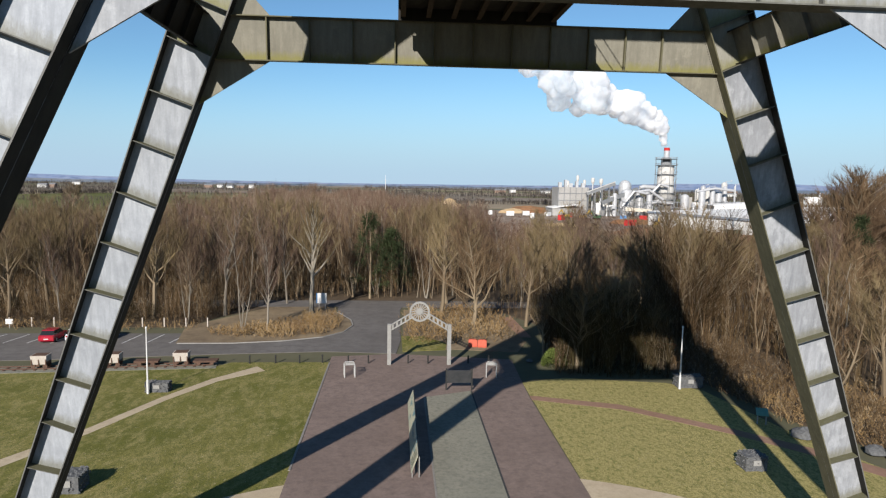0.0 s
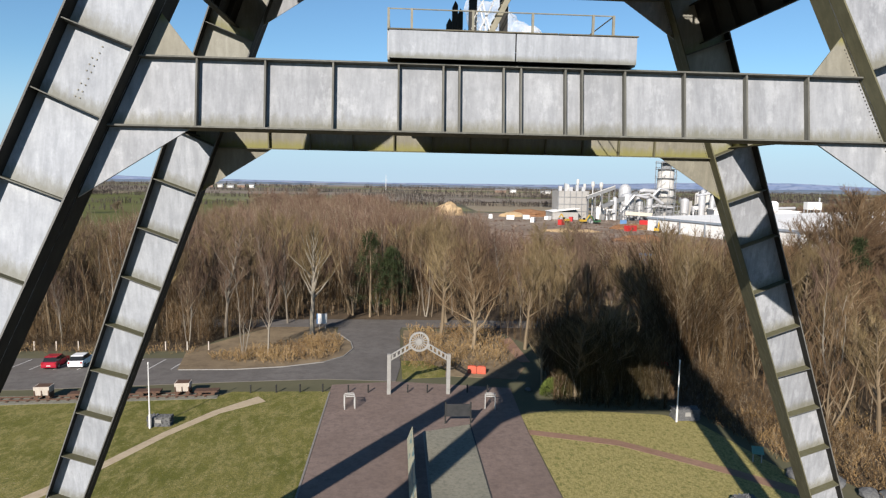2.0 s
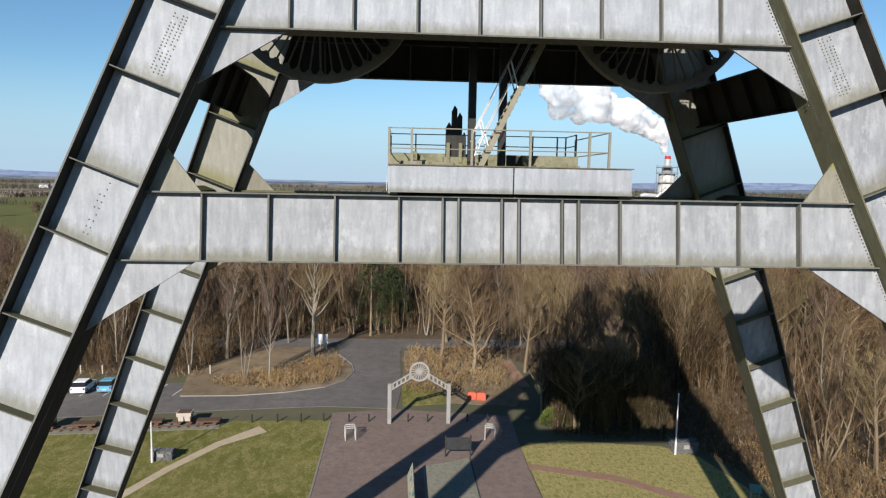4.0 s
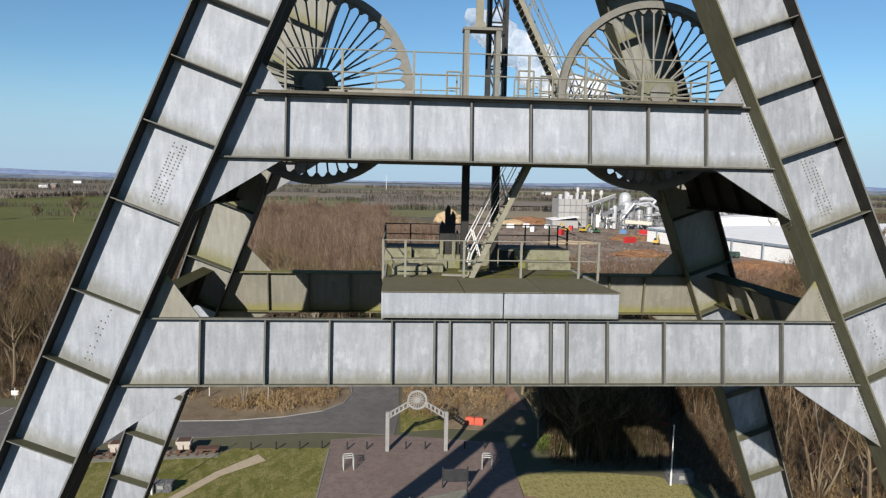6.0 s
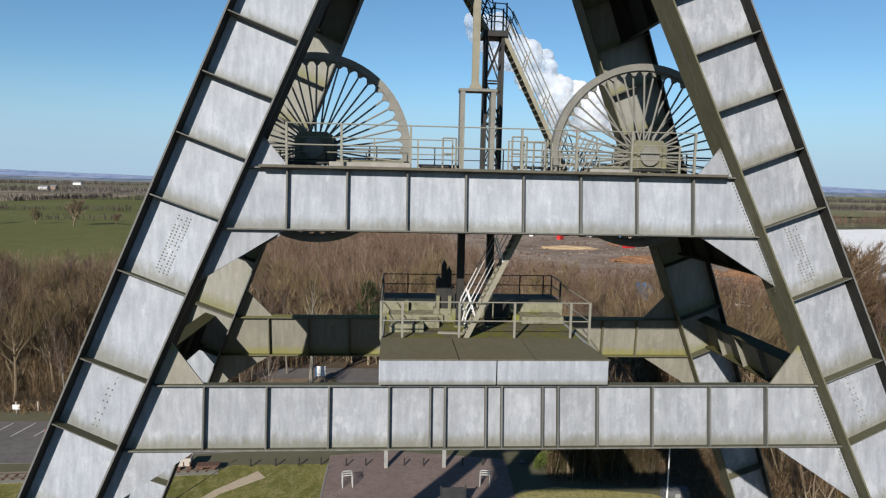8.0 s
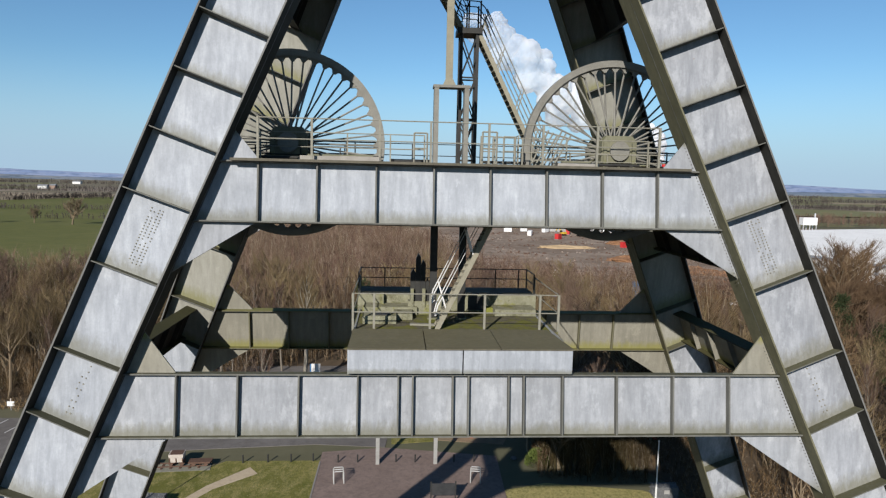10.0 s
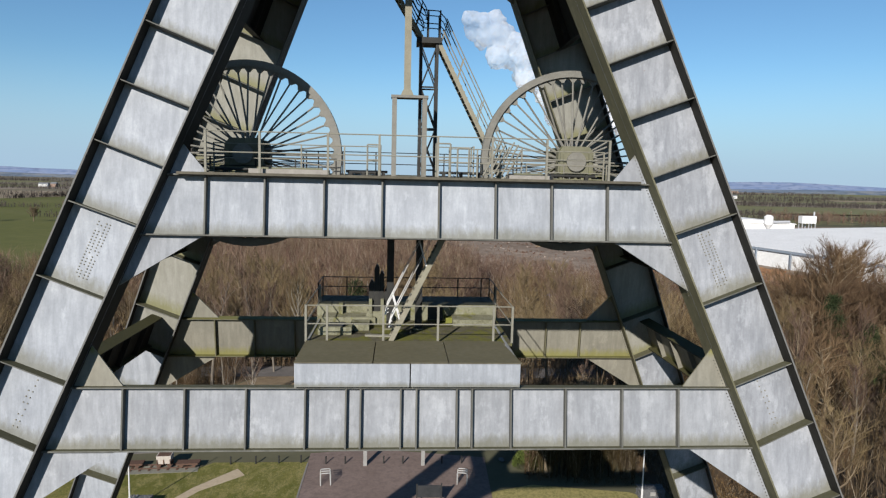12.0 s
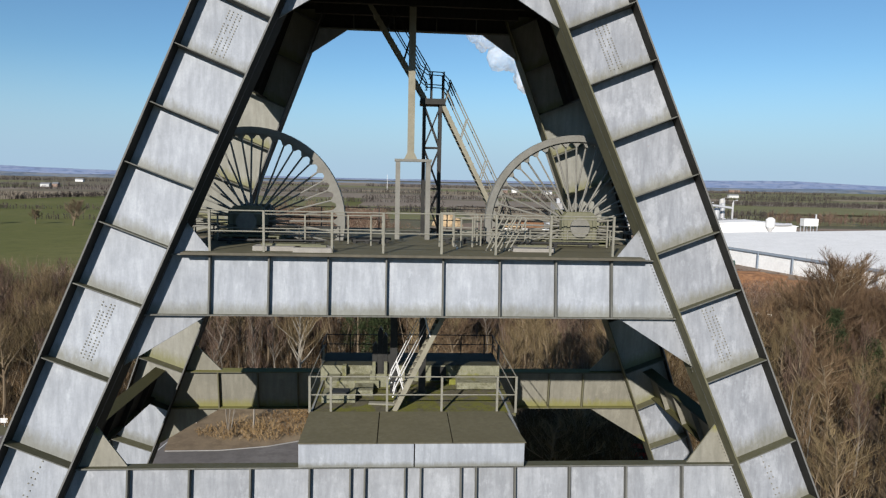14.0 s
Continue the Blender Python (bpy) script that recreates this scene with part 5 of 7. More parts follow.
pine(-8.0, 116.5, 15.5, 6.4, 1)
pine(-4.2, 118.5, 12.5, 5.6, 2)
pine(70.0, 98.0, 17.0, 5.0, 3)
pine(73.5, 94.0, 13.0, 4.5, 4)
bush = thing("conifer_bush", "low bright green conifer bush by the plaza", "bush", (15.2, 73.0, 0.03))
r3 = random.Random(8)
bv, bf = [], []
for i in range(2600):
    d = Vector((r3.gauss(0, 1), r3.gauss(0, 1), abs(r3.gauss(0, 1)))).normalized()
    o = Vector((d.x * 1.5, d.y * 1.3, d.z * 1.9)) * r3.uniform(0.75, 1.0)
    s = d.cross(Vector((r3.uniform(-1, 1), r3.uniform(-1, 1), 1))).normalized() * 0.05
    bv += [o - s, o + s, o + d * 0.22 + Vector((0, 0, 0.1))]
    bf.append((3 * i, 3 * i + 1, 3 * i + 2))
bme = bpy.data.meshes.new("foliage")
bme.from_pydata([tuple(p) for p in bv], [], bf)
bme.materials.append(varied("bright_conifer", (0.13, 0.17, 0.04), (0.16, 0.20, 0.05), (0.10, 0.14, 0.03)))
part("foliage", bme, None, bush)

# ---------------------------------------------------------------- the plaza
M_GATE = plain("pale_grey_metal", (0.28, 0.275, 0.26), (0.37, 0.365, 0.345), 2, 0.6)
M_ORANGE = plain("orange_plastic", (0.55, 0.10, 0.055), (0.62, 0.135, 0.08), 3, 0.5)
M_STONE = plain("grey_gabion_stone", (0.085, 0.088, 0.09), (0.19, 0.193, 0.195), 5, 0.9, bump=0.6)
M_TUB = plain("weathered_pale_timber", (0.50, 0.44, 0.38), (0.66, 0.60, 0.53), 3, 0.85)
M_RUST = plain("rusty_iron", (0.10, 0.06, 0.045), (0.16, 0.095, 0.065), 4, 0.85)

gate = thing("wheel_arch", "pale grey metal entrance arch crowned by a small spoked wheel", "arch", (-0.55, 73.5, 0.07))
for s in (-1, 1):
    part("post", Mesh().box(s * 3.45 - 0.22, s * 3.45 + 0.22, -0.22, 0.22, 0, 4.75), M_GATE, gate)
    part("beam", Mesh().bar((s * 3.25, 0, 4.05), (s * 0.85, 0, 5.5), 0.3, 0.12), M_GATE, gate)
    part("beam", Mesh().bar((s * 3.25, 0, 4.65), (s * 0.95, 0, 6.05), 0.3, 0.12), M_GATE, gate)
    for k in range(5):
        f = 0.08 + 0.2 * k
        x = s * (3.25 - 2.4 * f)
        part("strut", Mesh().bar((x, 0, 4.05 + 1.45 * f), (x, 0, 4.65 + 1.4 * f), 0.2, 0.16), M_GATE, gate)
wr, hub = Mesh(), 6.2
n = 40
pr = [(1.17, -0.1), (1.17, 0.1), (0.95, 0.1), (0.95, -0.1)]
wr.add([(p * math.cos(6.28319 * i / n), w, hub + p * math.sin(6.28319 * i / n)) for i in range(n) for p, w in pr], [[i * 4 + j, i * 4 + (j + 1) % 4, ((i + 1) % n) * 4 + (j + 1) % 4, ((i + 1) % n) * 4 + j] for i in range(n) for j in range(4)])
part("wheel_rim", wr, M_GATE, gate)
part("wheel_hub", Mesh().disc((0, hub), 0.34, -0.14, 0.14), M_GATE, gate)
for i in range(18):
    a = 6.28319 * i / 18
    part("wheel_spoke", Mesh().bar((0.3 * math.cos(a), 0, hub + 0.3 * math.sin(a)), (1.0 * math.cos(a), 0, hub + 1.0 * math.sin(a)), 0.10), M_GATE, gate)

post = thing("bollard", "slim black metal bollard in the paving", "bollard", (-19.9, 74.1, 0.06), "row of bollards")
part("shaft", Mesh().tube([(0, 0, 0), (0, 0, 0.82)], 0.09, 10), M_BLACK, post)
part("cap", Mesh().tube([(0, 0, 0.82), (0, 0, 0.90), (0, 0, 0.97)], [0.11, 0.11, 0.04], 10), M_BLACK, post)
for x, y in ((-17.0, 74.2), (-14.3, 74.3), (-11.7, 74.4), (-8.7, 74.0), (-6.4, 74.0), (-1.8, 74.0), (0.5, 73.9), (5.2, 73.9), (7.6, 73.9)):
    copy_thing(post, pose(x, y, 0.06))


M_RACK = plain("pale_steel_hoop", (0.42, 0.42, 0.40), (0.52, 0.52, 0.50), 3, 0.5)


def rack(x, y, turn):
    ob = thing("cycle_stand", "pale steel hoop stand on the paving", "stand", (x, y, 0.075), "hoop stands", turn)
    for yy in (-0.55, 0.0, 0.55):
        part("hoop", Mesh().tube([(-0.55, yy, 0), (-0.55, yy, 1.3), (-0.45, yy, 1.42), (0.45, yy, 1.42), (0.55, yy, 1.3), (0.55, yy, 0)], 0.06, 6), M_RACK, ob)


rack(-8.2, 69.0, 8)
rack(7.2, 68.8, -8)
nb = thing("notice_board", "dark notice board on two black posts", "sign board", (3.2, 64.1, 0.075))
for x in (-1.3, 1.3):
    part("post", Mesh().box(x - 0.07, x + 0.07, -0.07, 0.07, 0, 2.25), M_BLACK, nb)
part("panel", Mesh().box(-1.22, 1.22, -0.04, 0.04, 0.75, 2.05), plain("dark_panel", (0.035, 0.038, 0.04), (0.06, 0.06, 0.062), 2, 0.4), nb)

wedge = thing("timeline_wall", "long low information wall with a weathered pale painted panel", "display wall", (-1.75, 44.4, 0.075))
part("frame", Mesh().prism([(0.2, 0.25), (14.5, 0.25), (14.5, 1.72), (0.2, 1.60)], lambda y, z, d: (d, y, z), 0.16, 0.22), M_BLACK, wedge)
pan = Mesh()
pan.add([(-0.34, 0.0, 0.40), (0.12, 0.0, 1.62), (0.12, 14.6, 1.70), (-0.34, 14.6, 0.48), (-0.30, 0.0, 0.40), (0.16, 0.0, 1.62), (0.16, 14.6, 1.70), (-0.30, 14.6, 0.48)], [[0, 1, 2, 3], [7, 6, 5, 4], [0, 4, 5, 1], [1, 5, 6, 2], [2, 6, 7, 3], [3, 7, 4, 0]])
pn = Nodes("faded_panel", 0.5)
pv = pn.world()
pc = pn.mix(pn.ramp(pn.noise(pv, 0.9, 5, 0.7), 0.42, 0.6), (0.50, 0.47, 0.34), (0.34, 0.36, 0.27))
pc = pn.mix(pn.ramp(pn.noise(pn.world((1, 0.35, 1)), 1.3, 3), 0.55, 0.62), pc, (0.11, 0.22, 0.24))
pc = pn.mix(pn.ramp(pn.noise(pv, 5, 4), 0.62, 0.7), pc, (0.10, 0.10, 0.08))
part("panel", pan, pn.done(pc), wedge, "weathered printed panel in cream, green and blue")
for y in (0.15, 4, 8, 12, 14.4):
    part("leg", Mesh().box(-0.28, -0.22, y - 0.04, y + 0.04, 0, 0.5), M_GATE, wedge)
    part("leg", Mesh().box(0.22, 0.28, y - 0.04, y + 0.04, 0, 1.5), M_GATE, wedge)
for k in range(4):
    part("print_bar", Mesh().add([(-0.315, 0.5 + 0.38 * k, 0.50), (0.085, 0.5 + 0.38 * k, 1.56), (0.085, 0.62 + 0.38 * k, 1.56), (-0.315, 0.62 + 0.38 * k, 0.50)], [[0, 1, 2, 3]]), M_BLACK, wedge)

barrier = thing("water_barrier", "orange plastic road barrier in two blocks", "barrier", (7.3, 81.8, 0.05), turn=-12)
for x in (-0.6, 0.6):
    b = Mesh().prism([(x - 0.57, 0), (x + 0.57, 0), (x + 0.57, 0.85), (x + 0.35, 0.95), (x - 0.35, 0.95), (x - 0.57, 0.85)], lambda x, z, d: (x, d * (1.25 - 0.5 * z), z), -0.28, 0.28)
    blk = part("block", b, M_ORANGE, barrier)
    for u in (-0.3, 0.3):
        part("foot", Mesh().box(x + u - 0.2, x + u + 0.2, -0.4, 0.4, 0.0, 0.16), M_ORANGE, blk)


def gabion(x, y, w, d, h, turn=0, label="wire gabion plinth filled with grey stone"):
    ob = thing("gabion", label, "gabion", (x, y, 0.05), "stone gabions", turn)
    r4 = random.Random(int(x * 10))
    core = Mesh().box(-w / 2 + 0.08, w / 2 - 0.08, -d / 2 + 0.08, d / 2 - 0.08, 0, h - 0.06)
    part("core", core, M_STONE, ob)
    st = Mesh()
    for i in range(150):
        f = r4.choice((0, 1, 2, 3, 4, 4))
        u, v2 = r4.uniform(-0.5, 0.5), r4.uniform(0, 1)
        c = {0: (u * w, -d / 2 + 0.06, v2 * h), 1: (u * w, d / 2 - 0.06, v2 * h), 2: (-w / 2 + 0.06, u * d, v2 * h), 3: (w / 2 - 0.06, u * d, v2 * h), 4: (u * w, (v2 - 0.5) * d, h - 0.06)}[f]
        s = r4.uniform(0.08, 0.16)
        pts = [(c[0] + s * dx * r4.uniform(0.6, 1.1), c[1] + s * dy * r4.uniform(0.6, 1.1), max(0.0, c[2] + s * dz * r4.uniform(0.5, 0.9))) for dx, dy, dz in ((1, 0, 0), (-1, 0, 0), (0, 1, 0), (0, -1, 0), (0, 0, 1), (0, 0, -1))]
        st.add(pts, [[0, 2, 4], [2, 1, 4], [1, 3, 4], [3, 0, 4], [2, 0, 5], [1, 2, 5], [3, 1, 5], [0, 3, 5]])
    tagged(part("rubble_fill", st, M_STONE, ob), kind="stuff")
    part("plaque", Mesh().box(-0.3, 0.3, -d / 2 - 0.02, -d / 2, h * 0.4, h * 0.75), M_GATE, ob)
    return ob


gabion(-26.6, 64.4, 2.3, 1.2, 1.0)
gabion(27.6, 65.0, 2.8, 1.4, 1.25)
gabion(-24.9, 43.6, 1.7, 1.7, 1.25)
gabion(23.6, 45.4, 1.8, 1.5, 1.15)


def flagpole(x, y, h=6.5):
    ob = thing("flagpole", "white flagpole without a flag", "flagpole", (x, y, 0.05), "flagpoles")
    part("base", Mesh().tube([(0, 0, 0), (0, 0, 1.4)], 0.11, 10), M_WHITE, ob)
    part("pole", Mesh().tube([(0, 0, 1.4), (0, 0, h)], [0.08, 0.05], 10), M_WHITE, ob)
    part("finial", Mesh().tube([(0, 0, h), (0, 0, h + 0.12), (0, 0, h + 0.2)], [0.09, 0.09, 0.02], 8), M_WHITE, ob)


flagpole(-27.3, 63.5)
flagpole(26.3, 64.1)
info = thing("lectern_sign", "small green information lectern on two legs", "information sign", (29.4, 54.1, 0.05), turn=-20)
for x in (-0.35, 0.35):
    part("leg", Mesh().box(x - 0.05, x + 0.05, -0.05, 0.05, 0, 1.1), M_GATE, info)
part("panel", Mesh().add([(-0.5, -0.3, 0.9), (0.5, -0.3, 0.9), (0.5, 0.3, 1.4), (-0.5, 0.3, 1.4), (-0.5, -0.28, 0.85), (0.5, -0.28, 0.85), (0.5, 0.32, 1.35), (-0.5, 0.32, 1.35)], [[0, 1, 2, 3], [7, 6, 5, 4], [0, 4, 5, 1], [1, 5, 6, 2], [2, 6, 7, 3], [3, 7, 4, 0]]), plain("green_board", (0.10, 0.24, 0.19), (0.14, 0.29, 0.24), 2, 0.4), info)


def boulder(x, y, r, seed):
    r5 = random.Random(seed)
    bm = bmesh.new()
    bmesh.ops.create_icosphere(bm, subdivisions=2, radius=r)
    for v in bm.verts:
        v.co *= 1 + 0.35 * noise.noise(v.co * 1.3 / r + Vector((seed, 0, 0)))
        v.co.z = max(v.co.z * 0.75, -0.1)
    me = bpy.data.meshes.new("boulder")
    bm.to_mesh(me)
    bm.free()
    me.materials.append(M_STONE)
    ob = tagged(new("boulder", me), "rough grey boulder at the lawn's edge", "boulder", "boulders")
    ob.matrix_world = pose(x, y, 0.1 + r * 0.15, 0, 0, seed * 50)


for i, (x, y, r) in enumerate(((31.2, 51.0, 0.9), (32.4, 50.2, 0.7), (33.4, 49.6, 1.0), (35.0, 47.5, 0.8), (36.3, 46.4, 1.1), (38.0, 45.4, 0.9), (32.2, 52.1, 0.5), (16.6, 75.5, 0.5), (12.6, 74.6, 0.4))):
    boulder(x, y, r, i + 1)


def tub(x, y, turn=4):
    ob = thing("mine_tub", "weathered pale mine tub standing on rails", "mine tub", (x, y, 0.2), "mine tubs", turn)
    part("body", Mesh().prism([(-0.75, 0.42), (0.75, 0.42), (0.82, 1.4), (-0.82, 1.4)], lambda x, z, d: (x, d * (0.7 + 0.2 * z), z), -0.7, 0.7), M_TUB, ob)
    part("load", Mesh().box(-0.72, 0.72, -0.62, 0.62, 1.4, 1.43), M_RUST, ob)
    for x2 in (-0.72, 0.0, 0.72):
        part("band", Mesh().box(x2 - 0.05, x2 + 0.05, -0.66, 0.66, 0.4, 1.0), M_RUST, ob)
    for x2 in (-0.6, 0.6):
        for y2 in (-0.5, 0.5):
            part("wheel", Mesh().disc((x2, 0.24), 0.24, y2 - 0.05, y2 + 0.05, 14), M_RUST, ob)


for x, y in ((-41.9, 72.4), (-34.5, 73.0), (-27.3, 73.6)):
    tub(x, y)
for dy in (-0.5, 0.5):
    rail = thing("rail", "rusty narrow-gauge rail on the ballast", "rail", (-49.5, 71.6 + dy, 0.08), "narrow-gauge rails")
    part("rail_bar", Mesh().bar((-20, -1.4, 0.10), (25.5, 2.1, 0.10), 0.07, 0.13), M_RUST, rail)
for k in range(44):
    sl = thing("sleeper", "dark timber sleeper under the rails", "sleeper", (-69 + 1.03 * k, 70.2 + 0.0775 * k, 0.05), "sleepers", 4)
    part("beam", Mesh().box(-0.12, 0.12, -0.85, 0.85, 0, 0.09), M_RUST, sl)
for x, y in ((-31.0, 73.4), (-24.6, 73.5), (-38.0, 72.7)):
    fl = thing("flat_truck", "low rusty truck frame on the rails", "rail truck", (x, y, 0.2), "rail trucks", 4)
    part("frame", Mesh().box(-1.3, 1.3, -0.55, 0.55, 0.3, 0.5), M_RUST, fl)
    for x2 in (-0.7, 0.7):
        part("wheel", Mesh().disc((x2, 0.22), 0.22, -0.56, -0.48, 12), M_RUST, fl)
        part("wheel", Mesh().disc((x2, 0.22), 0.22, 0.48, 0.56, 12), M_RUST, fl)

# ---------------------------------------------------------------- cars
M_GLASS = plain("dark_car_glass", (0.02, 0.023, 0.027), (0.03, 0.033, 0.036), 1, 0.08)
M_TYRE = plain("tyre_rubber", (0.02, 0.02, 0.02), (0.03, 0.03, 0.03), 5, 0.9)
M_LAMP = plain("red_lamp", (0.35, 0.02, 0.02), (0.45, 0.03, 0.03), 1, 0.3)


def car(x, y, turn, colour, label, wide=1.78):
    paint = Nodes("car_paint", 0.25)
    paint.bsdf.inputs["Base Color"].default_value = (*colour, 1)
    paint.bsdf.inputs["Coat Weight"].default_value = 0.6
    ob = thing("car", label, "car", (x, y, 0.06), "parked cars", turn)
    side = [(-2.0, 0.28), (2.0, 0.28), (2.08, 0.55), (2.0, 0.82), (1.1, 0.95), (-1.75, 1.0), (-2.05, 0.9), (-2.08, 0.5)]
    part("body", Mesh().prism(side, lambda u, z, d: (d, u, z), -wide / 2, wide / 2), paint.mat, ob)
    cab = [(-1.8, 0.98), (1.05, 0.94), (0.35, 1.48), (-1.35, 1.5)]
    part("cabin", Mesh().prism(cab, lambda u, z, d: (d * (1.0 - 0.22 * (z - 0.95)), u, z), -wide / 2 + 0.08, wide / 2 - 0.08), M_GLASS, ob)
    part("roof", Mesh().prism([(-1.42, 1.49), (0.38, 1.47), (0.30, 1.53), (-1.3, 1.55)], lambda u, z, d: (d, u, z), -wide / 2 + 0.16, wide / 2 - 0.16), paint.mat, ob)
    for u in (-1.25, 1.3):
        for s in (-1, 1):
            w = Mesh()
            w.prism([(u + 0.32 * math.cos(6.2832 * i / 16), 0.32 + 0.32 * math.sin(6.2832 * i / 16)) for i in range(16)], lambda u2, z, d: (d, u2, z), *sorted((s * (wide / 2 - 0.18), s * (wide / 2 + 0.02))))
            tyre = part("wheel", w, M_TYRE, ob)
            part("rim", Mesh().prism([(u + 0.2 * math.cos(6.2832 * i / 12), 0.32 + 0.2 * math.sin(6.2832 * i / 12)) for i in range(12)], lambda u2, z, d: (d, u2, z), *sorted((s * (wide / 2 + 0.02), s * (wide / 2 + 0.035)))), M_GATE, tyre)
    for s in (-1, 1):
        part("tail_lamp", Mesh().box(s * 0.74 - 0.1, s * 0.74 + 0.1, -2.09, -2.03, 0.68, 0.92), M_LAMP, ob)
    part("number_plate", Mesh().box(-0.26, 0.26, -2.10, -2.085, 0.5, 0.61), M_WHITE, ob)


car(-47.2, 85.4, 4, (0.30, 0.015, 0.03), "dark red hatchback parked in the car park")
car(-44.2, 85.9, 4, (0.75, 0.76, 0.78), "white hatchback parked in the car park")
car(-41.1, 86.4, 4, (0.10, 0.30, 0.42), "pale blue hatchback parked in the car park")
for k in range(12):
    ln = thing("bay_line", "white painted parking bay line", "road marking", (-64 + 2.9 * k, 83.6, 0.062), "parking bay lines", -8)
    part("stripe", Mesh().box(-0.06, 0.06, 0, 4.8, 0, 0.006), M_WHITE, ln)
kerb = Mesh()
kp = [(-31.0, 83.3), (-24, 83.4), (-18, 84.6), (-13, 86.8), (-10.5, 89.9), (-9.5, 94), (-10.1, 98), (-12.5, 103.5)]
for a, b in zip(kp, kp[1:]):
    kerb.bar((*a, 0.09), (*b, 0.09), 0.13, 0.14)
setting("kerb_island", kerb, plain("pale_kerb", (0.30, 0.29, 0.27), (0.40, 0.39, 0.36), 2), "pale concrete kerb round the road island", "kerb")
sg = thing("road_sign", "white and blue sign board on posts by the road", "sign", (-15.4, 106.8, 0.05))
for x in (-0.5, 0.5):
    part("post", Mesh().box(x - 0.05, x + 0.05, -0.05, 0.05, 0, 2.4), M_GATE, sg)
part("board", Mesh().box(-0.75, 0.75, -0.09, -0.05, 0.9, 2.6), M_WHITE, sg)
part("blue_panel", Mesh().box(-0.95, -0.76, -0.09, -0.05, 0.9, 2.6), plain("sign_blue", (0.05, 0.16, 0.36), (0.06, 0.19, 0.4), 2, 0.4), sg)
sg2 = thing("small_sign", "small white sign beside the car park", "sign", (-56.3, 92.0, 0.05))
part("post", Mesh().box(-0.05, 0.05, -0.05, 0.05, 0, 1.1), M_GATE, sg2)
part("board", Mesh().box(-0.5, 0.5, -0.08, -0.05, 0.6, 1.3), M_WHITE, sg2)
fp = thing("fence_post", "grey timber fence post", "fence post", (-60, 93.2, 0.03), "fence posts")
part("post", Mesh().box(-0.07, 0.07, -0.07, 0.07, 0, 1.3), M_TUB, fp)
for k in range(1, 11):
    copy_thing(fp, pose(-60 + 3.0 * k, 93.2, 0.03))
# ---------------------------------------------------------------- the works beyond the wood
M_CLAD = plain("grey_cladding", (0.36, 0.35, 0.33), (0.46, 0.45, 0.43), 0.12, 0.7)
M_PIPE = plain("bright_ducting", (0.55, 0.56, 0.58), (0.68, 0.69, 0.70), 0.3, 0.45, 0.3)
M_FRAME = plain("grey_steelwork", (0.20, 0.21, 0.22), (0.28, 0.29, 0.30), 0.3, 0.6)
M_ROOF = plain("white_sheet_roof", (0.88, 0.88, 0.86), (1.0, 1.0, 0.98), 0.1, 0.9)
M_SHAFT = plain("pale_tower_cladding", (0.60, 0.59, 0.56), (0.72, 0.71, 0.68), 0.2, 0.7)
M_CREAM = plain("cream_sheet", (0.62, 0.56, 0.45), (0.70, 0.64, 0.53), 0.2, 0.8)
M_REDB = plain("red_band", (0.5, 0.03, 0.03), (0.6, 0.05, 0.05), 1, 0.5)
M_BLUE = plain("blue_trim", (0.10, 0.22, 0.42), (0.13, 0.26, 0.47), 1, 0.5)

block = thing("factory_block", "tall grey clad factory block with plant on its roof", "factory", (120.5, 452, 0.05))
part("body", Mesh().box(-11, 11, 0, 18, 0, 19.5), M_CLAD, block)
for k in range(6):
    part("rib", Mesh().box(-11 + 4.2 * k, -10.6 + 4.2 * k, -0.25, 0, 0, 19.5), M_FRAME, block)
for k in range(3):
    part("band", Mesh().box(-11, 11, -0.3, -0.02, 5 + 5 * k, 5.4 + 5 * k), M_FRAME, block)
for x, w, h in ((-9, 2.2, 3.4), (-5, 1.6, 5.2), (-1.5, 2.6, 2.8), (3, 1.8, 4.4), (7.5, 2.4, 3.0)):
    part("roof_unit", Mesh().box(x - w / 2, x + w / 2, 2, 5, 19.5, 19.5 + h), M_PIPE, block)
low = thing("factory_shed", "low white-roofed shed beside the works", "shed", (112, 440, 0.05))
part("wall", Mesh().box(-9, 9, 0, 20, 0, 5), M_CLAD, low)
part("roof", Mesh().prism([(-9.5, 5), (9.5, 7.5), (9.5, 7.9), (-9.5, 5.4)], lambda x, z, d: (x, d, z), -0.5, 20.5), M_ROOF, low)
conv = thing("conveyor_gallery", "inclined conveyor gallery on steel trestles", "conveyor", (140, 440, 0.05))
part("gallery", Mesh().bar((-3, 0, 9), (24, 6, 19), 2.6, 2.4), M_FRAME, conv)
for f in (0.15, 0.5, 0.85):
    x, y, z = -3 + 27 * f, 6 * f, 9 + 10 * f
    for dx in (-1.3, 1.3):
        part("trestle_leg", Mesh().bar((x + dx * 1.6, y, 0), (x + dx, y, z - 1), 0.4), M_FRAME, conv)


def silo(x, y, r, h, mat, name="silo", dome=True):
    ob = thing(name, "pale cylindrical silo with a domed top", "silo", (x, y, 0.05), "silos")
    part("drum", Mesh().tube([(0, 0, 0), (0, 0, h)], r, 20), mat, ob)
    if dome:
        part("dome", Mesh().tube([(0, 0, h), (0, 0, h + r * 0.45), (0, 0, h + r * 0.7)], [r, r * 0.75, r * 0.15], 20), mat, ob)
    return ob


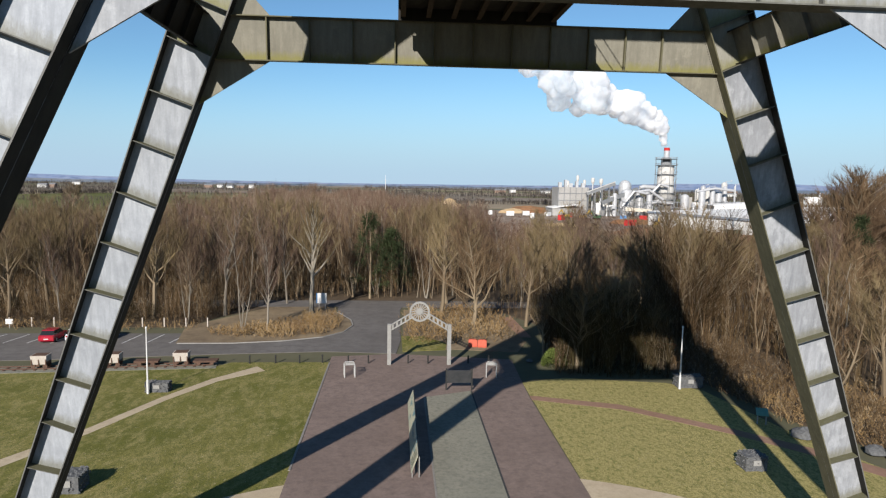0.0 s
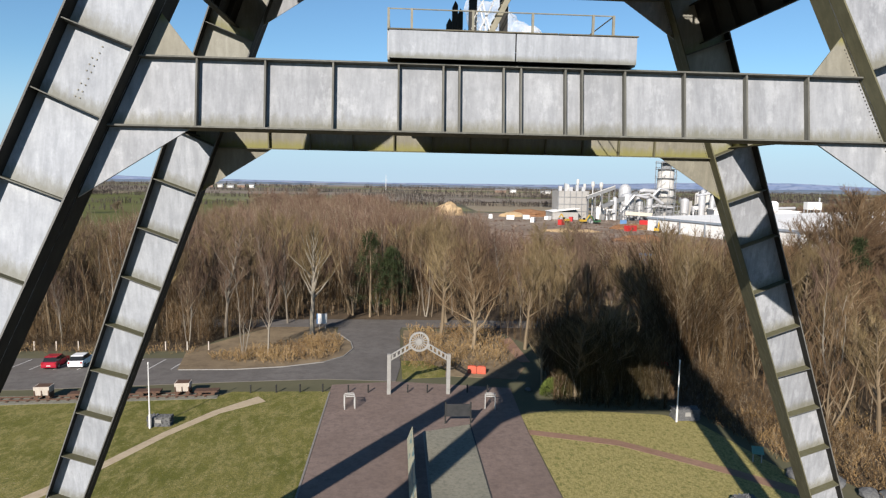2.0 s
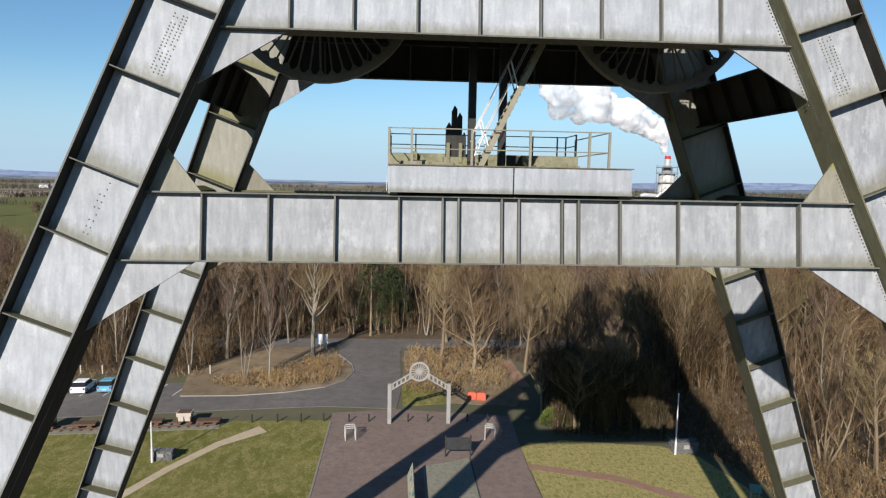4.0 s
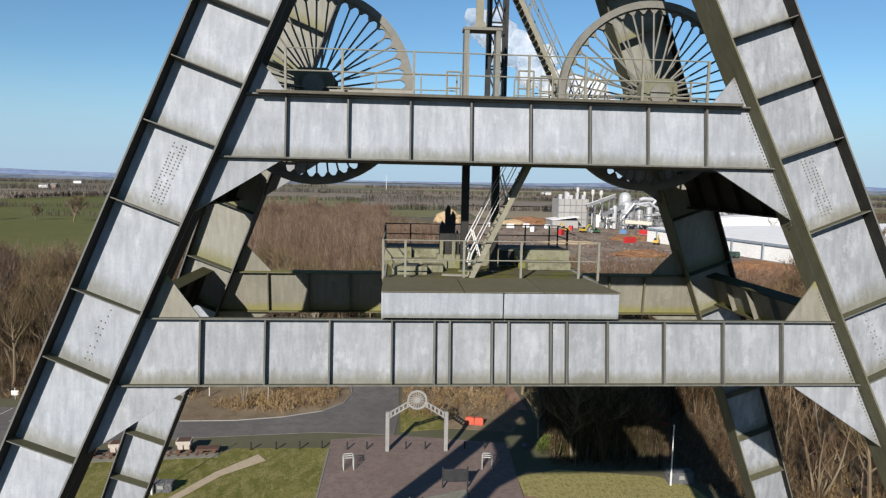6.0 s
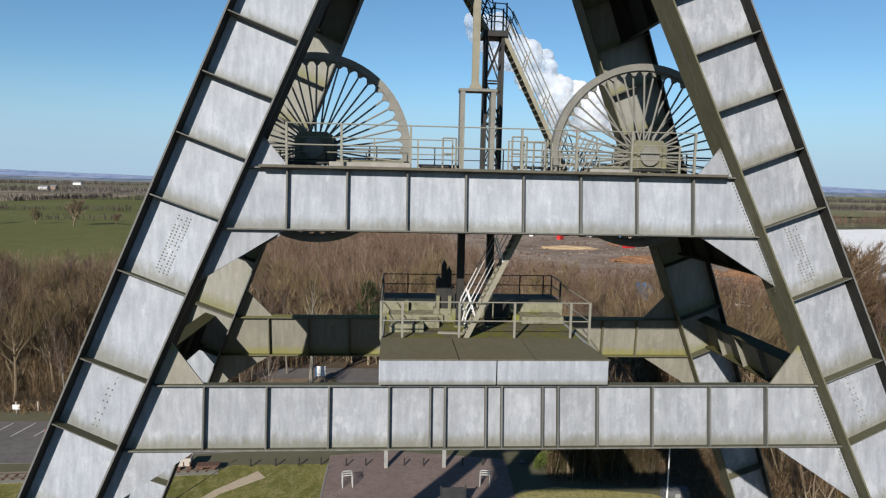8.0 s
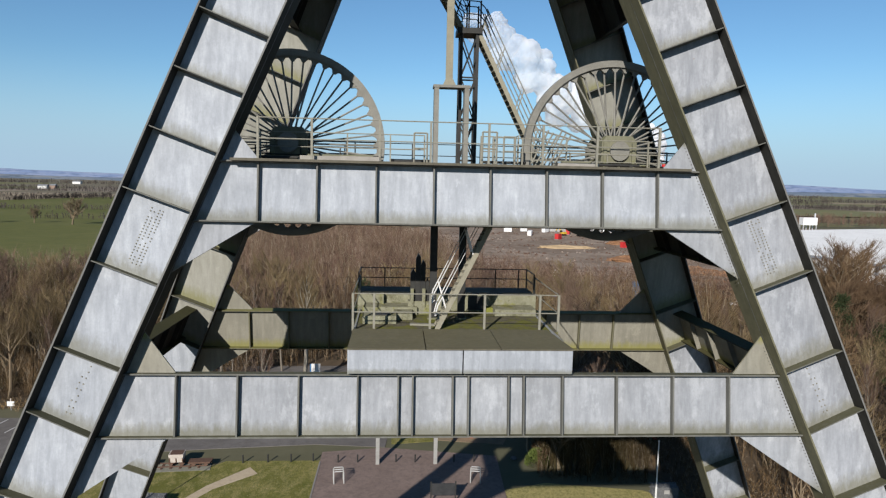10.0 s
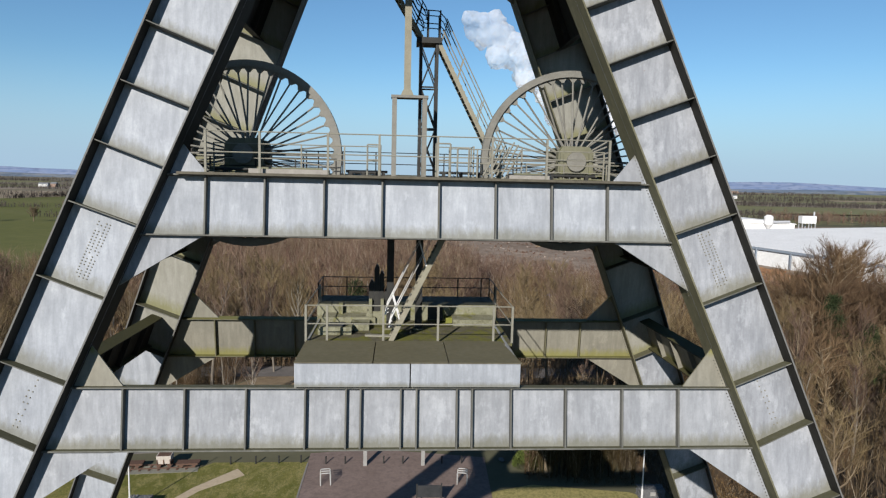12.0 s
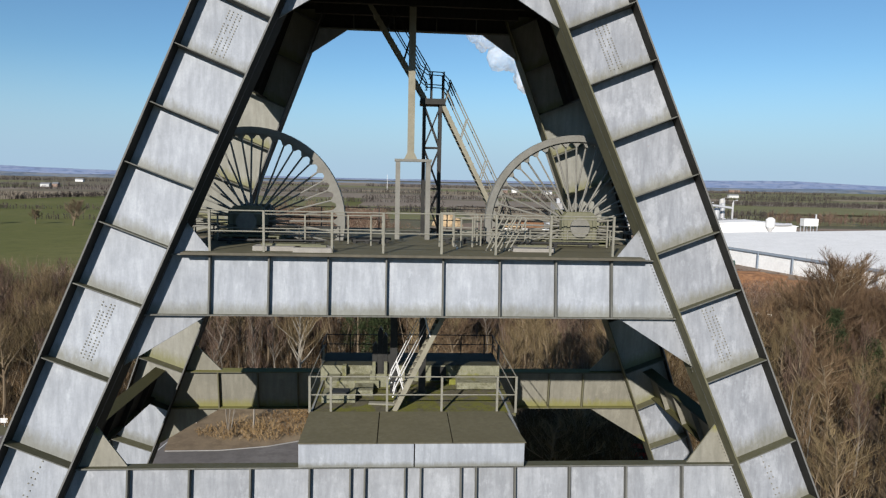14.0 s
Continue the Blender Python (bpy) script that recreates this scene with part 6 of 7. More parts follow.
silo(157, 446, 4.6, 16, M_PIPE)
for x, r, h in ((147, 1.6, 15), (166, 2.2, 13), (171, 2.2, 14), (176, 1.6, 17), (208, 2.2, 17), (213, 1.8, 21), (218, 1.8, 19), (224, 2.4, 17), (230, 1.6, 21), (200, 3.0, 14)):
    silo(x, 440 + (x * 7) % 13, r, h, M_PIPE)
for k, (x, z0, x2, z2) in enumerate(((150, 6, 168, 16), (160, 17, 180, 12), (168, 9, 188, 9), (172, 16, 184, 21), (205, 18, 232, 19), (144, 13, 158, 4))):
    dct = thing("duct", "large bright metal duct between plant units", "duct", (0, 438 + k, 0), "ducts")
    part("pipe", Mesh().tube([(x, 0, z0), (0.5 * (x + x2), 0, max(z0, z2) + 1.5), (x2, 0, z2)], 0.9, 10), M_PIPE, dct)
    part("support", Mesh().bar((x, 0, 0), (x, 0, z0), 0.4), M_FRAME, dct)
    part("support", Mesh().bar((x2, 0, 0), (x2, 0, z2), 0.4), M_FRAME, dct)
rack_f = thing("pipe_rack", "grey steel framework full of pipes", "steel frame", (150, 436, 0.05))
for i in range(9):
    x = 5.2 * i
    for y in (0, 6):
        part("column", Mesh().bar((x, y, 0), (x, y, 11 + (i * 5) % 4), 0.4), M_FRAME, rack_f)
    if i < 8:
        for z in (3.5, 7.0, 10.5):
            part("beam", Mesh().bar((x, 0, z), (x + 5.2, 0, z), 0.35), M_FRAME, rack_f)
        part("brace", Mesh().bar((x, 0, 3.5), (x + 5.2, 0, 7.0), 0.22), M_FRAME, rack_f)

plant_ob = thing("process_plant", "jumble of pale process plant, tanks, stairs and pipes", "factory plant", (0, 446, 0.05))
rp = random.Random(77)
for i in range(90):
    x, y, z = rp.uniform(138, 234), rp.uniform(-8, 10), rp.uniform(0, 13) * rp.random() ** 0.5
    k = rp.random()
    mt = rp.choice((M_PIPE, M_PIPE, M_CLAD, M_FRAME, M_ROOF))
    if k < 0.4:
        w, d2, h = rp.uniform(1, 5), rp.uniform(1, 4), rp.uniform(1, 4)
        part("unit", Mesh().box(x - w / 2, x + w / 2, y, y + d2, 0 if rp.random() < 0.5 else z, z + h), mt, plant_ob)
    elif k < 0.7:
        part("pipe", Mesh().tube([(x, y, 0), (x, y, z + 3), (x + rp.uniform(-9, 9), y, z + 3.5)], rp.uniform(0.25, 0.8), 8), mt, plant_ob)
    else:
        part("strut", Mesh().bar((x, y, 0), (x + rp.uniform(-6, 6), y, z + 4), 0.3), M_FRAME, plant_ob)

stack = thing("flue_tower", "tall pale tower wrapped in access galleries with a red-topped chimney", "chimney", (185.6, 450, 0.05))
for k, (z0, z1, r) in enumerate(((0, 16.4, 6.3), (16.7, 22, 6.1), (22.3, 29.5, 5.9), (29.8, 35.8, 5.6))):
    part("shaft", Mesh().tube([(0, 0, z0), (0, 0, z1)], r, 24), M_SHAFT if k else M_CLAD, stack)
part("head", Mesh().tube([(0, 0, 35.8), (0, 0, 40.0), (0, 0, 41.5)], [3.6, 3.6, 2.1], 20), M_FRAME, stack)
for z in (12, 16.4, 22, 29.5, 35.8, 40.2):
    g = part("gallery", Mesh().tube([(0, 0, z), (0, 0, z + 0.3)], 7.6, 24), M_FRAME, stack)
    part("gallery_rail", Mesh().tube([(7.5 * math.cos(a * 0.2618), 7.5 * math.sin(a * 0.2618), z + 1.3) for a in range(25)], 0.09, 4), M_PIPE, g)
for a in range(8):
    part("upright", Mesh().bar((7.5 * math.cos(a * 0.785), 7.5 * math.sin(a * 0.785), 0), (7.5 * math.cos(a * 0.785), 7.5 * math.sin(a * 0.785), 41.5), 0.3), M_FRAME, stack)
for z in range(2, 37, 5):
    part("brace", Mesh().bar((-7.2, -2.8, z), (-2.8, -7.2, z + 5), 0.22), M_FRAME, stack)
    part("brace", Mesh().bar((2.8, -7.2, z), (7.2, -2.8, z + 5), 0.22), M_FRAME, stack)
part("chimney", Mesh().tube([(0, 0, 40), (0, 0, 46.2)], 2.0, 16), M_PIPE, stack)
part("red_top", Mesh().tube([(0, 0, 46.2), (0, 0, 48.3)], 2.02, 16), M_REDB, stack)

dome = thing("domed_silo", "tall pale silo with a round domed head", "silo", (157, 451, 0.05))
part("drum", Mesh().tube([(0, 0, 0), (0, 0, 20.5)], 3.9, 20), M_SHAFT, dome)
part("dome", Mesh().tube([(0, 0, 15.5), (0, 0, 20.5), (0, 0, 23.0), (0, 0, 24.6), (0, 0, 25.2)], [4.4, 4.4, 3.8, 2.3, 0.3], 20), M_PIPE, dome, "rounded pale metal head")
duct_ob = thing("bent_duct", "big bright duct bent over between plant units", "duct", (0, 447, 0.05))
part("pipe", Mesh().tube([(165, 0, 0), (165, 0, 17.5), (166.5, 0, 20), (169, 0, 20.8), (180, 0, 20), (183, 0, 17)], 1.5, 12), M_PIPE, duct_ob)
part("riser", Mesh().tube([(173, 0, 0), (175, 0, 9), (171, 0, 18)], 1.3, 12), M_PIPE, duct_ob)
roof_ob = thing("lean_to_roof", "low pale sheet roof in front of the plant", "shed", (160, 428, 0.05))
part("roof", Mesh().prism([(-9, 4.2), (9, 3.4), (10.5, 5.6), (-8, 6.6)], lambda x, z, d: (x, d + 0.8 * z, z), 0, 0.3), M_CREAM, roof_ob, "cream sheet roof")
for x in (-8, 0, 8):
    part("post", Mesh().box(x - 0.2, x + 0.2, 3.2, 3.6, 0, 3.9), M_FRAME, roof_ob)
gal = thing("conveyor_gallery", "long inclined conveyor gallery on steel trestles", "conveyor", (128, 446, 0.05))
part("gallery", Mesh().bar((0, 0, 15), (20, 0, 22.5), 2.4, 2.0), M_FRAME, gal)
part("gallery_roof", Mesh().bar((0, 0, 16.3), (20, 0, 23.8), 2.8, 0.3), M_SHAFT, gal)
for f in (0.05, 0.3, 0.55, 0.8, 0.98):
    for dy in (-1.2, 1.2):
        part("trestle_leg", Mesh().bar((20 * f, dy, 0), (20 * f, dy, 14.5 + 7.5 * f), 0.4), M_FRAME, gal)
    part("cross_tie", Mesh().bar((20 * f, -1.2, 8), (20 * f, 1.2, 8), 0.3), M_FRAME, gal)
for i, (x, z, r) in enumerate(((117, 23.6, 1.1), (124, 27.5, 1.0), (129, 24.4, 1.0), (135, 26.0, 1.2), (141, 25.5, 1.3))):
    vent = thing("roof_vent", "pale cyclone vent above the factory roof", "vent", (x, 455, 0.05), "roof vents")
    part("pipe", Mesh().tube([(0, 0, 0), (0, 0, z - 3)], 0.45, 8), M_PIPE, vent)
    part("drum", Mesh().tube([(0, 0, z - 4.5), (0, 0, z - 2.5), (0, 0, z), (0, 0, z + 0.5)], [0.4, r, r, r * 0.4], 12), M_SHAFT, vent)
for i, (x, h, r) in enumerate(((213, 19, 1.6), (217, 21, 1.2), (221, 20, 1.8), (228, 17, 1.4), (233, 24, 2.0), (241, 22, 0.6))):
    tank = thing("process_tank", "white upright process tank with pipes", "tank", (x, 458, 0.05), "process tanks")
    part("drum", Mesh().tube([(0, 0, 0), (0, 0, h), (0, 0, h + r * 0.5)], [r, r, r * 0.3], 14), M_SHAFT, tank)
    part("pipe", Mesh().tube([(0, -r - 0.3, 2), (0, -r - 0.3, h + 1.5), (r + 2.5, -r - 0.3, h + 2)], 0.35, 8), M_PIPE, tank)

# the steam plume, as it hangs most of the time
pl = Nodes("white_steam", 1.0)
pl.bsdf.inputs["Base Color"].default_value = (0.88, 0.89, 0.91, 1)
pl.bsdf.inputs["Specular IOR Level"].default_value = 0.0
pl.bsdf.inputs["Subsurface Weight"].default_value = 1.0
pl.bsdf.inputs["Subsurface Radius"].default_value = (1, 1, 1)
pl.bsdf.inputs["Subsurface Scale"].default_value = 9.0
thin = pl.node("ShaderNodeSeparateXYZ")
pl.link(pl.world(), thin.inputs[0])
body = pl.ramp(thin.outputs[0], 60, 165, 0.4, 1.0)             # the steam thins out as it drifts off
pa = pl.mul(pl.ramp(pl.noise(pl.world(), 0.05, 4, 0.55), 0.34, 0.56, 0.6, 1.0), body)
glow = pl.node("ShaderNodeBsdfTranslucent")
glow.inputs[0].default_value = (0.93, 0.94, 0.95, 1)
both = pl.node("ShaderNodeMixShader")
clear = pl.node("ShaderNodeBsdfTransparent")
fade = pl.node("ShaderNodeMixShader")
both.inputs[0].default_value = 0.5
pl.link(pl.bsdf.outputs[0], both.inputs[1])
pl.link(glow.outputs[0], both.inputs[2])
pl.link(pa, fade.inputs[0])
pl.link(clear.outputs[0], fade.inputs[1])
pl.link(both.outputs[0], fade.inputs[2])
pl.link(fade.outputs[0], pl.tree.nodes["Material Output"].inputs[0])
way = [(185.6, 50, 2.0), (183, 58, 5.5), (178, 67, 10.0), (166, 74, 15.0), (150, 80, 19.0), (133, 85, 21.0), (117, 91, 22.0), (103, 99, 22.0), (92, 109, 22.0), (82, 119, 22.0), (70, 129, 22.0), (57, 139, 19.0)]
bm = bmesh.new()
r6 = random.Random(3)
def puff(c, s, sub):
    for v in bmesh.ops.create_icosphere(bm, subdivisions=sub, radius=s)["verts"]:
        v.co = c + v.co * (1 + 0.25 * noise.noise(v.co / s * 1.5 + c * 0.1))


for i in range(len(way) - 1):
    for j in range(26):
        f = r6.random()
        x, z, r = (way[i][k] + (way[i + 1][k] - way[i][k]) * f for k in range(3))
        d = Vector((r6.gauss(0, 1), r6.gauss(0, 1), r6.gauss(0, 0.9))).normalized()
        puff(Vector((x, 455, z)) + d * r * r6.uniform(0, 0.68), r * r6.uniform(0.22, 0.42), 2)
pme = bpy.data.meshes.new("steam_plume")
bm.to_mesh(pme)
bm.free()
pme.polygons.foreach_set("use_smooth", [True] * len(pme.polygons))
pme.materials.append(pl.mat)
plume = new("steam_plume", pme)
skin = plume.modifiers.new("skin", "REMESH")
skin.mode, skin.voxel_size, skin.use_smooth_shade = "VOXEL", 0.9, True
for size, push in ((12.0, 6.0), (4.5, 1.4)):
    tex = bpy.data.textures.new("billow", "CLOUDS")
    tex.noise_scale, tex.noise_depth = size, 2
    dis = plume.modifiers.new("billow", "DISPLACE")
    dis.texture, dis.strength, dis.mid_level, dis.texture_coords = tex, push, 0.5, "GLOBAL"
tagged(plume, "billowing white steam plume from the chimney", "steam", kind="stuff")

M_LORRY = plain("dark_green_lorry_paint", (0.05, 0.09, 0.075), (0.08, 0.12, 0.10), 1, 0.5)
M_FASCIA = plain("blue_grey_fascia", (0.26, 0.31, 0.37), (0.32, 0.37, 0.43), 0.5, 0.6)
shed = thing("long_shed", "very long white industrial shed with a low ribbed roof", "warehouse")
cs = [(134, 348), (176, 190), (300, 215), (262, 328)]          # the long west wall runs between the first two corners
tops = [7.6, 7.6, 13.2, 13.2]
for a, b in ((0, 1), (1, 2), (2, 3), (3, 0)):
    (xa, ya), (xb, yb) = cs[a], cs[b]
    q = [(xa, ya, 0), (xb, yb, 0), (xb, yb, tops[b]), (xa, ya, tops[a])]
    part("wall", Mesh().add(q + [(x + 0.3, y - 0.3, z) for x, y, z in q], [[0, 1, 2, 3], [7, 6, 5, 4], [0, 4, 5, 1], [1, 5, 6, 2], [2, 6, 7, 3], [3, 7, 4, 0]]), M_ROOF, shed)
    part("eave_trim", Mesh().bar((xa - 0.5, ya - 0.2, tops[a] - 0.5), (xb - 0.5, yb - 0.2, tops[b] - 0.5), 0.5, 1.0), M_FASCIA, shed)
for k in range(44):
    p = []
    for f in (k / 44, (k + 0.95) / 44):
        z = 7.8 + 5.6 * f
        p.append([(cs[m][0] + (cs[n][0] - cs[m][0]) * f, cs[m][1] + (cs[n][1] - cs[m][1]) * f, z) for m, n in ((0, 3), (1, 2))])
    q = [p[0][0], p[0][1], p[1][1], p[1][0]]
    m = Mesh().add(q + [(x, y, z - 0.25) for x, y, z in q], [[0, 1, 2, 3], [7, 6, 5, 4], [0, 4, 5, 1], [1, 5, 6, 2], [2, 6, 7, 3], [3, 7, 4, 0]])
    part("roof_sheet", m, M_ROOF, shed)
for k in range(9):
    f = (k + 0.5) / 9
    x, y = 134 + 42 * f, 348 - 158 * f
    part("wall_post", Mesh().box(x - 0.9, x - 0.3, y - 0.4, y + 0.4, 0, 7.2), M_FASCIA, shed)
low_shed = thing("low_shed", "low white shed with a shallow roof beyond the long shed", "shed", (232, 412, 0.05), turn=-15)
part("wall", Mesh().box(-26, 26, 0, 24, 0, 9), M_ROOF, low_shed)
part("roof", Mesh().prism([(-27, 9), (27, 9), (27, 9.4), (0, 11.5), (-27, 9.4)], lambda x, z, d: (x, d, z), -0.5, 24.5), M_ROOF, low_shed)
cyclone = thing("cyclone_vent", "white cyclone dust vent with a side duct", "vent", (219, 371, 0.05))
part("drum", Mesh().tube([(0, 0, 8), (0, 0, 11), (0, 0, 15.4), (0, 0, 16.6)], [0.8, 2.6, 2.6, 1.2], 16), M_ROOF, cyclone)
part("leg", Mesh().tube([(0, 0, 0), (0, 0, 8.2)], 0.7, 10), M_PIPE, cyclone)
part("duct", Mesh().tube([(2, 0, 12.2), (13, 0, 12.6)], 0.9, 10), M_PIPE, cyclone)
tank_ob = thing("raised_tank", "white box tank standing on steel legs", "tank", (243, 371, 0.05))
part("box", Mesh().box(-4.4, 4.4, -2, 2, 12.0, 16.4), M_ROOF, tank_ob)
for x in (-4.0, 0.0, 4.0):
    for y in (-1.7, 1.7):
        part("leg", Mesh().box(x - 0.2, x + 0.2, y - 0.2, y + 0.2, 0, 12.0), M_PIPE, tank_ob)
part("pipe", Mesh().tube([(4.0, 0, 16.4), (4.0, 0, 19.0)], 0.45, 8), M_PIPE, tank_ob)
lorry = thing("flat_lorry", "dark green flat lorry parked beside the long shed", "lorry", (144, 276, 0.05), turn=-75)
part("bed", Mesh().box(-4.2, 2.0, -1.2, 1.2, 0.9, 2.6), M_LORRY, lorry)
part("cab", Mesh().prism([(2.2, 0.6), (4.3, 0.6), (4.3, 1.8), (3.9, 2.9), (2.2, 2.9)], lambda u, z, d: (u, d, z), -1.2, 1.2), M_LORRY, lorry)
for u in (-3.2, -1.9, 3.2):
    for s2 in (-1.05, 1.05):
        part("wheel", Mesh().disc((u, 0.5), 0.5, s2 - 0.15, s2 + 0.15, 14), M_TYRE, lorry)


def heap(x, y, rx, ry, h, mat, label, category, seed, log=False):
    bm = bmesh.new()
    bmesh.ops.create_icosphere(bm, subdivisions=4, radius=1)
    for v in bm.verts:
        k = 1 + 0.22 * noise.fractal(v.co * 2 + Vector((seed, 0, 0)), 1, 2, 4)
        v.co = Vector((v.co.x * rx * k, v.co.y * ry * k, max(0, v.co.z) ** 1.2 * h * k - 0.1))
    me = bpy.data.meshes.new("log_stack" if log else "mound")
    bm.to_mesh(me)
    bm.free()
    me.materials.append(mat)
    ob = tagged(new("log_stack" if log else "mound", me), label, category, "heaps in the yard")
    ob.matrix_world = pose(x, y, 0.05)


M_CHIP = ground_mat("pale_wood_chip", (0.52, 0.38, 0.22), (0.60, 0.45, 0.28), (0.44, 0.31, 0.17), 0.05, 0.4, 3.0)
M_LOGS = ground_mat("orange_cut_logs", (0.27, 0.14, 0.07), (0.36, 0.20, 0.11), (0.12, 0.065, 0.045), 0.2, 0.9, 2.6)
heap(35, 480, 11, 9, 9, M_CHIP, "tall pale heap of wood chips", "heap", 1)
heap(95, 478, 18, 8, 5, M_LOGS, "low brown heap of timber waste", "heap", 2)
heap(80, 470, 10, 6, 3.4, M_CHIP, "low pale heap of wood chips", "heap", 3)
heap(133, 236, 15, 5, 3.4, M_LOGS, "stack of orange-brown cut logs", "heap", 4)
heap(128, 213, 14, 5, 3.0, M_LOGS, "stack of orange-brown cut logs", "heap", 5)
heap(110, 240, 14, 5, 2.4, M_LOGS, "stack of orange-brown cut logs", "heap", 6)
heap(104, 277, 13, 6, 3.0, M_LOGS, "spread heap of orange-brown cut logs", "heap", 8)
heap(86, 330, 16, 5, 1.6, M_CHIP, "low pale spread of wood chips", "heap", 9)
heap(128, 355, 12, 6, 3.0, M_LOGS, "low heap of brown bark", "heap", 7)
for i, (x, y, w, h, mt) in enumerate(((72, 430, 5, 3, M_ROOF), (84, 436, 4, 3, M_ROOF), (98, 432, 5, 2.6, M_ROOF), (110, 418, 6, 3, M_REDB), (60, 440, 3, 3, M_ROOF), (120, 402, 5, 2.6, M_PIPE), (150, 392, 7, 3, M_REDB), (138, 398, 4, 2.6, M_BLUE), (166, 405, 5, 2.4, M_ROOF), (120, 336, 7, 3.2, M_REDB), (94, 380, 4.5, 3.4, M_REDB), (82, 405, 8, 3, M_ROOF), (71, 187, 5.5, 4.5, M_BLUE))):
    cb = thing("yard_container", "boxy container or plant standing in the yard", "container", (x, y, 0.05), "yard containers", i * 23)
    part("body", Mesh().box(-w / 2, w / 2, -1.2, 1.2, 0.2, h), mt, cb)
    part("base_frame", Mesh().box(-w / 2 - 0.1, w / 2 + 0.1, -1.25, 1.25, 0, 0.2), M_FRAME, cb)
for x, y, c in ((115, 183, (0.7, 0.7, 0.7)), (45, 186, (0.05, 0.07, 0.2)), (95, 175, (0.6, 0.6, 0.62)), (101, 171, (0.7, 0.68, 0.6)), (31, 81, (0.4, 0.03, 0.03))):
    car(x, y, 70, c, "parked vehicle half hidden by scrub")

M_YELLOW = plain("yellow_machine_paint", (0.60, 0.38, 0.04), (0.68, 0.45, 0.07), 1, 0.5)
M_MGREEN = plain("green_machine_paint", (0.05, 0.14, 0.07), (0.08, 0.19, 0.10), 1, 0.5)


def excavator(x, y, turn, paint, label):
    ob = thing("excavator", label, "excavator", (x, y, 0.05), "yard machines", turn)
    for s in (-1, 1):
        part("track", Mesh().prism([(-2.0, 0.3), (-1.6, 0), (1.6, 0), (2.0, 0.3), (1.8, 0.9), (-1.8, 0.9)], lambda u, z, d: (u, d, z), s * 1.2 - 0.3, s * 1.2 + 0.3), M_TYRE, ob)
    part("house", Mesh().prism([(-2.2, 1.1), (1.6, 1.1), (1.6, 1.9), (-2.2, 2.5)], lambda u, z, d: (u, d, z), -1.3, 1.3), paint, ob)
    part("cab", Mesh().prism([(0.3, 1.9), (1.7, 1.9), (1.5, 3.3), (0.4, 3.3)], lambda u, z, d: (u, d, z), 0.2, 1.3), M_GLASS, ob)
    part("boom", Mesh().bar((1.4, -0.3, 1.8), (4.4, -0.3, 5.2), 0.5, 0.6), paint, ob)
    part("arm", Mesh().bar((4.4, -0.3, 5.2), (6.6, -0.3, 2.6), 0.4, 0.5), paint, ob)
    part("bucket", Mesh().prism([(6.2, 2.6), (7.0, 2.5), (6.8, 1.4), (5.9, 1.6)], lambda u, z, d: (u, d, z), -0.9, 0.3), M_FRAME, ob)


for x, y, turn, paint, colour in ((114, 403, 20, M_YELLOW, "yellow"), (121, 398, 200, M_MGREEN, "green"), (104, 408, 120, M_YELLOW, "yellow"), (132, 330, 60, M_YELLOW, "yellow")):
    excavator(x, y, turn, paint, colour + " excavator at work in the yard")
for k in range(4):
    wp = thing("marker_post", "short white marker post in the yard", "post", (54.6 + 0.9 * k, 229 + (k % 2), 0.05), "marker posts")
    part("post", Mesh().box(-0.17, 0.17, -0.17, 0.17, 0, 1.8 + 0.4 * (k % 3)), M_WHITE, wp)
    part("cap", Mesh().box(-0.22, 0.22, -0.22, 0.22, 1.8 + 0.4 * (k % 3), 1.9 + 0.4 * (k % 3)), M_WHITE, wp)

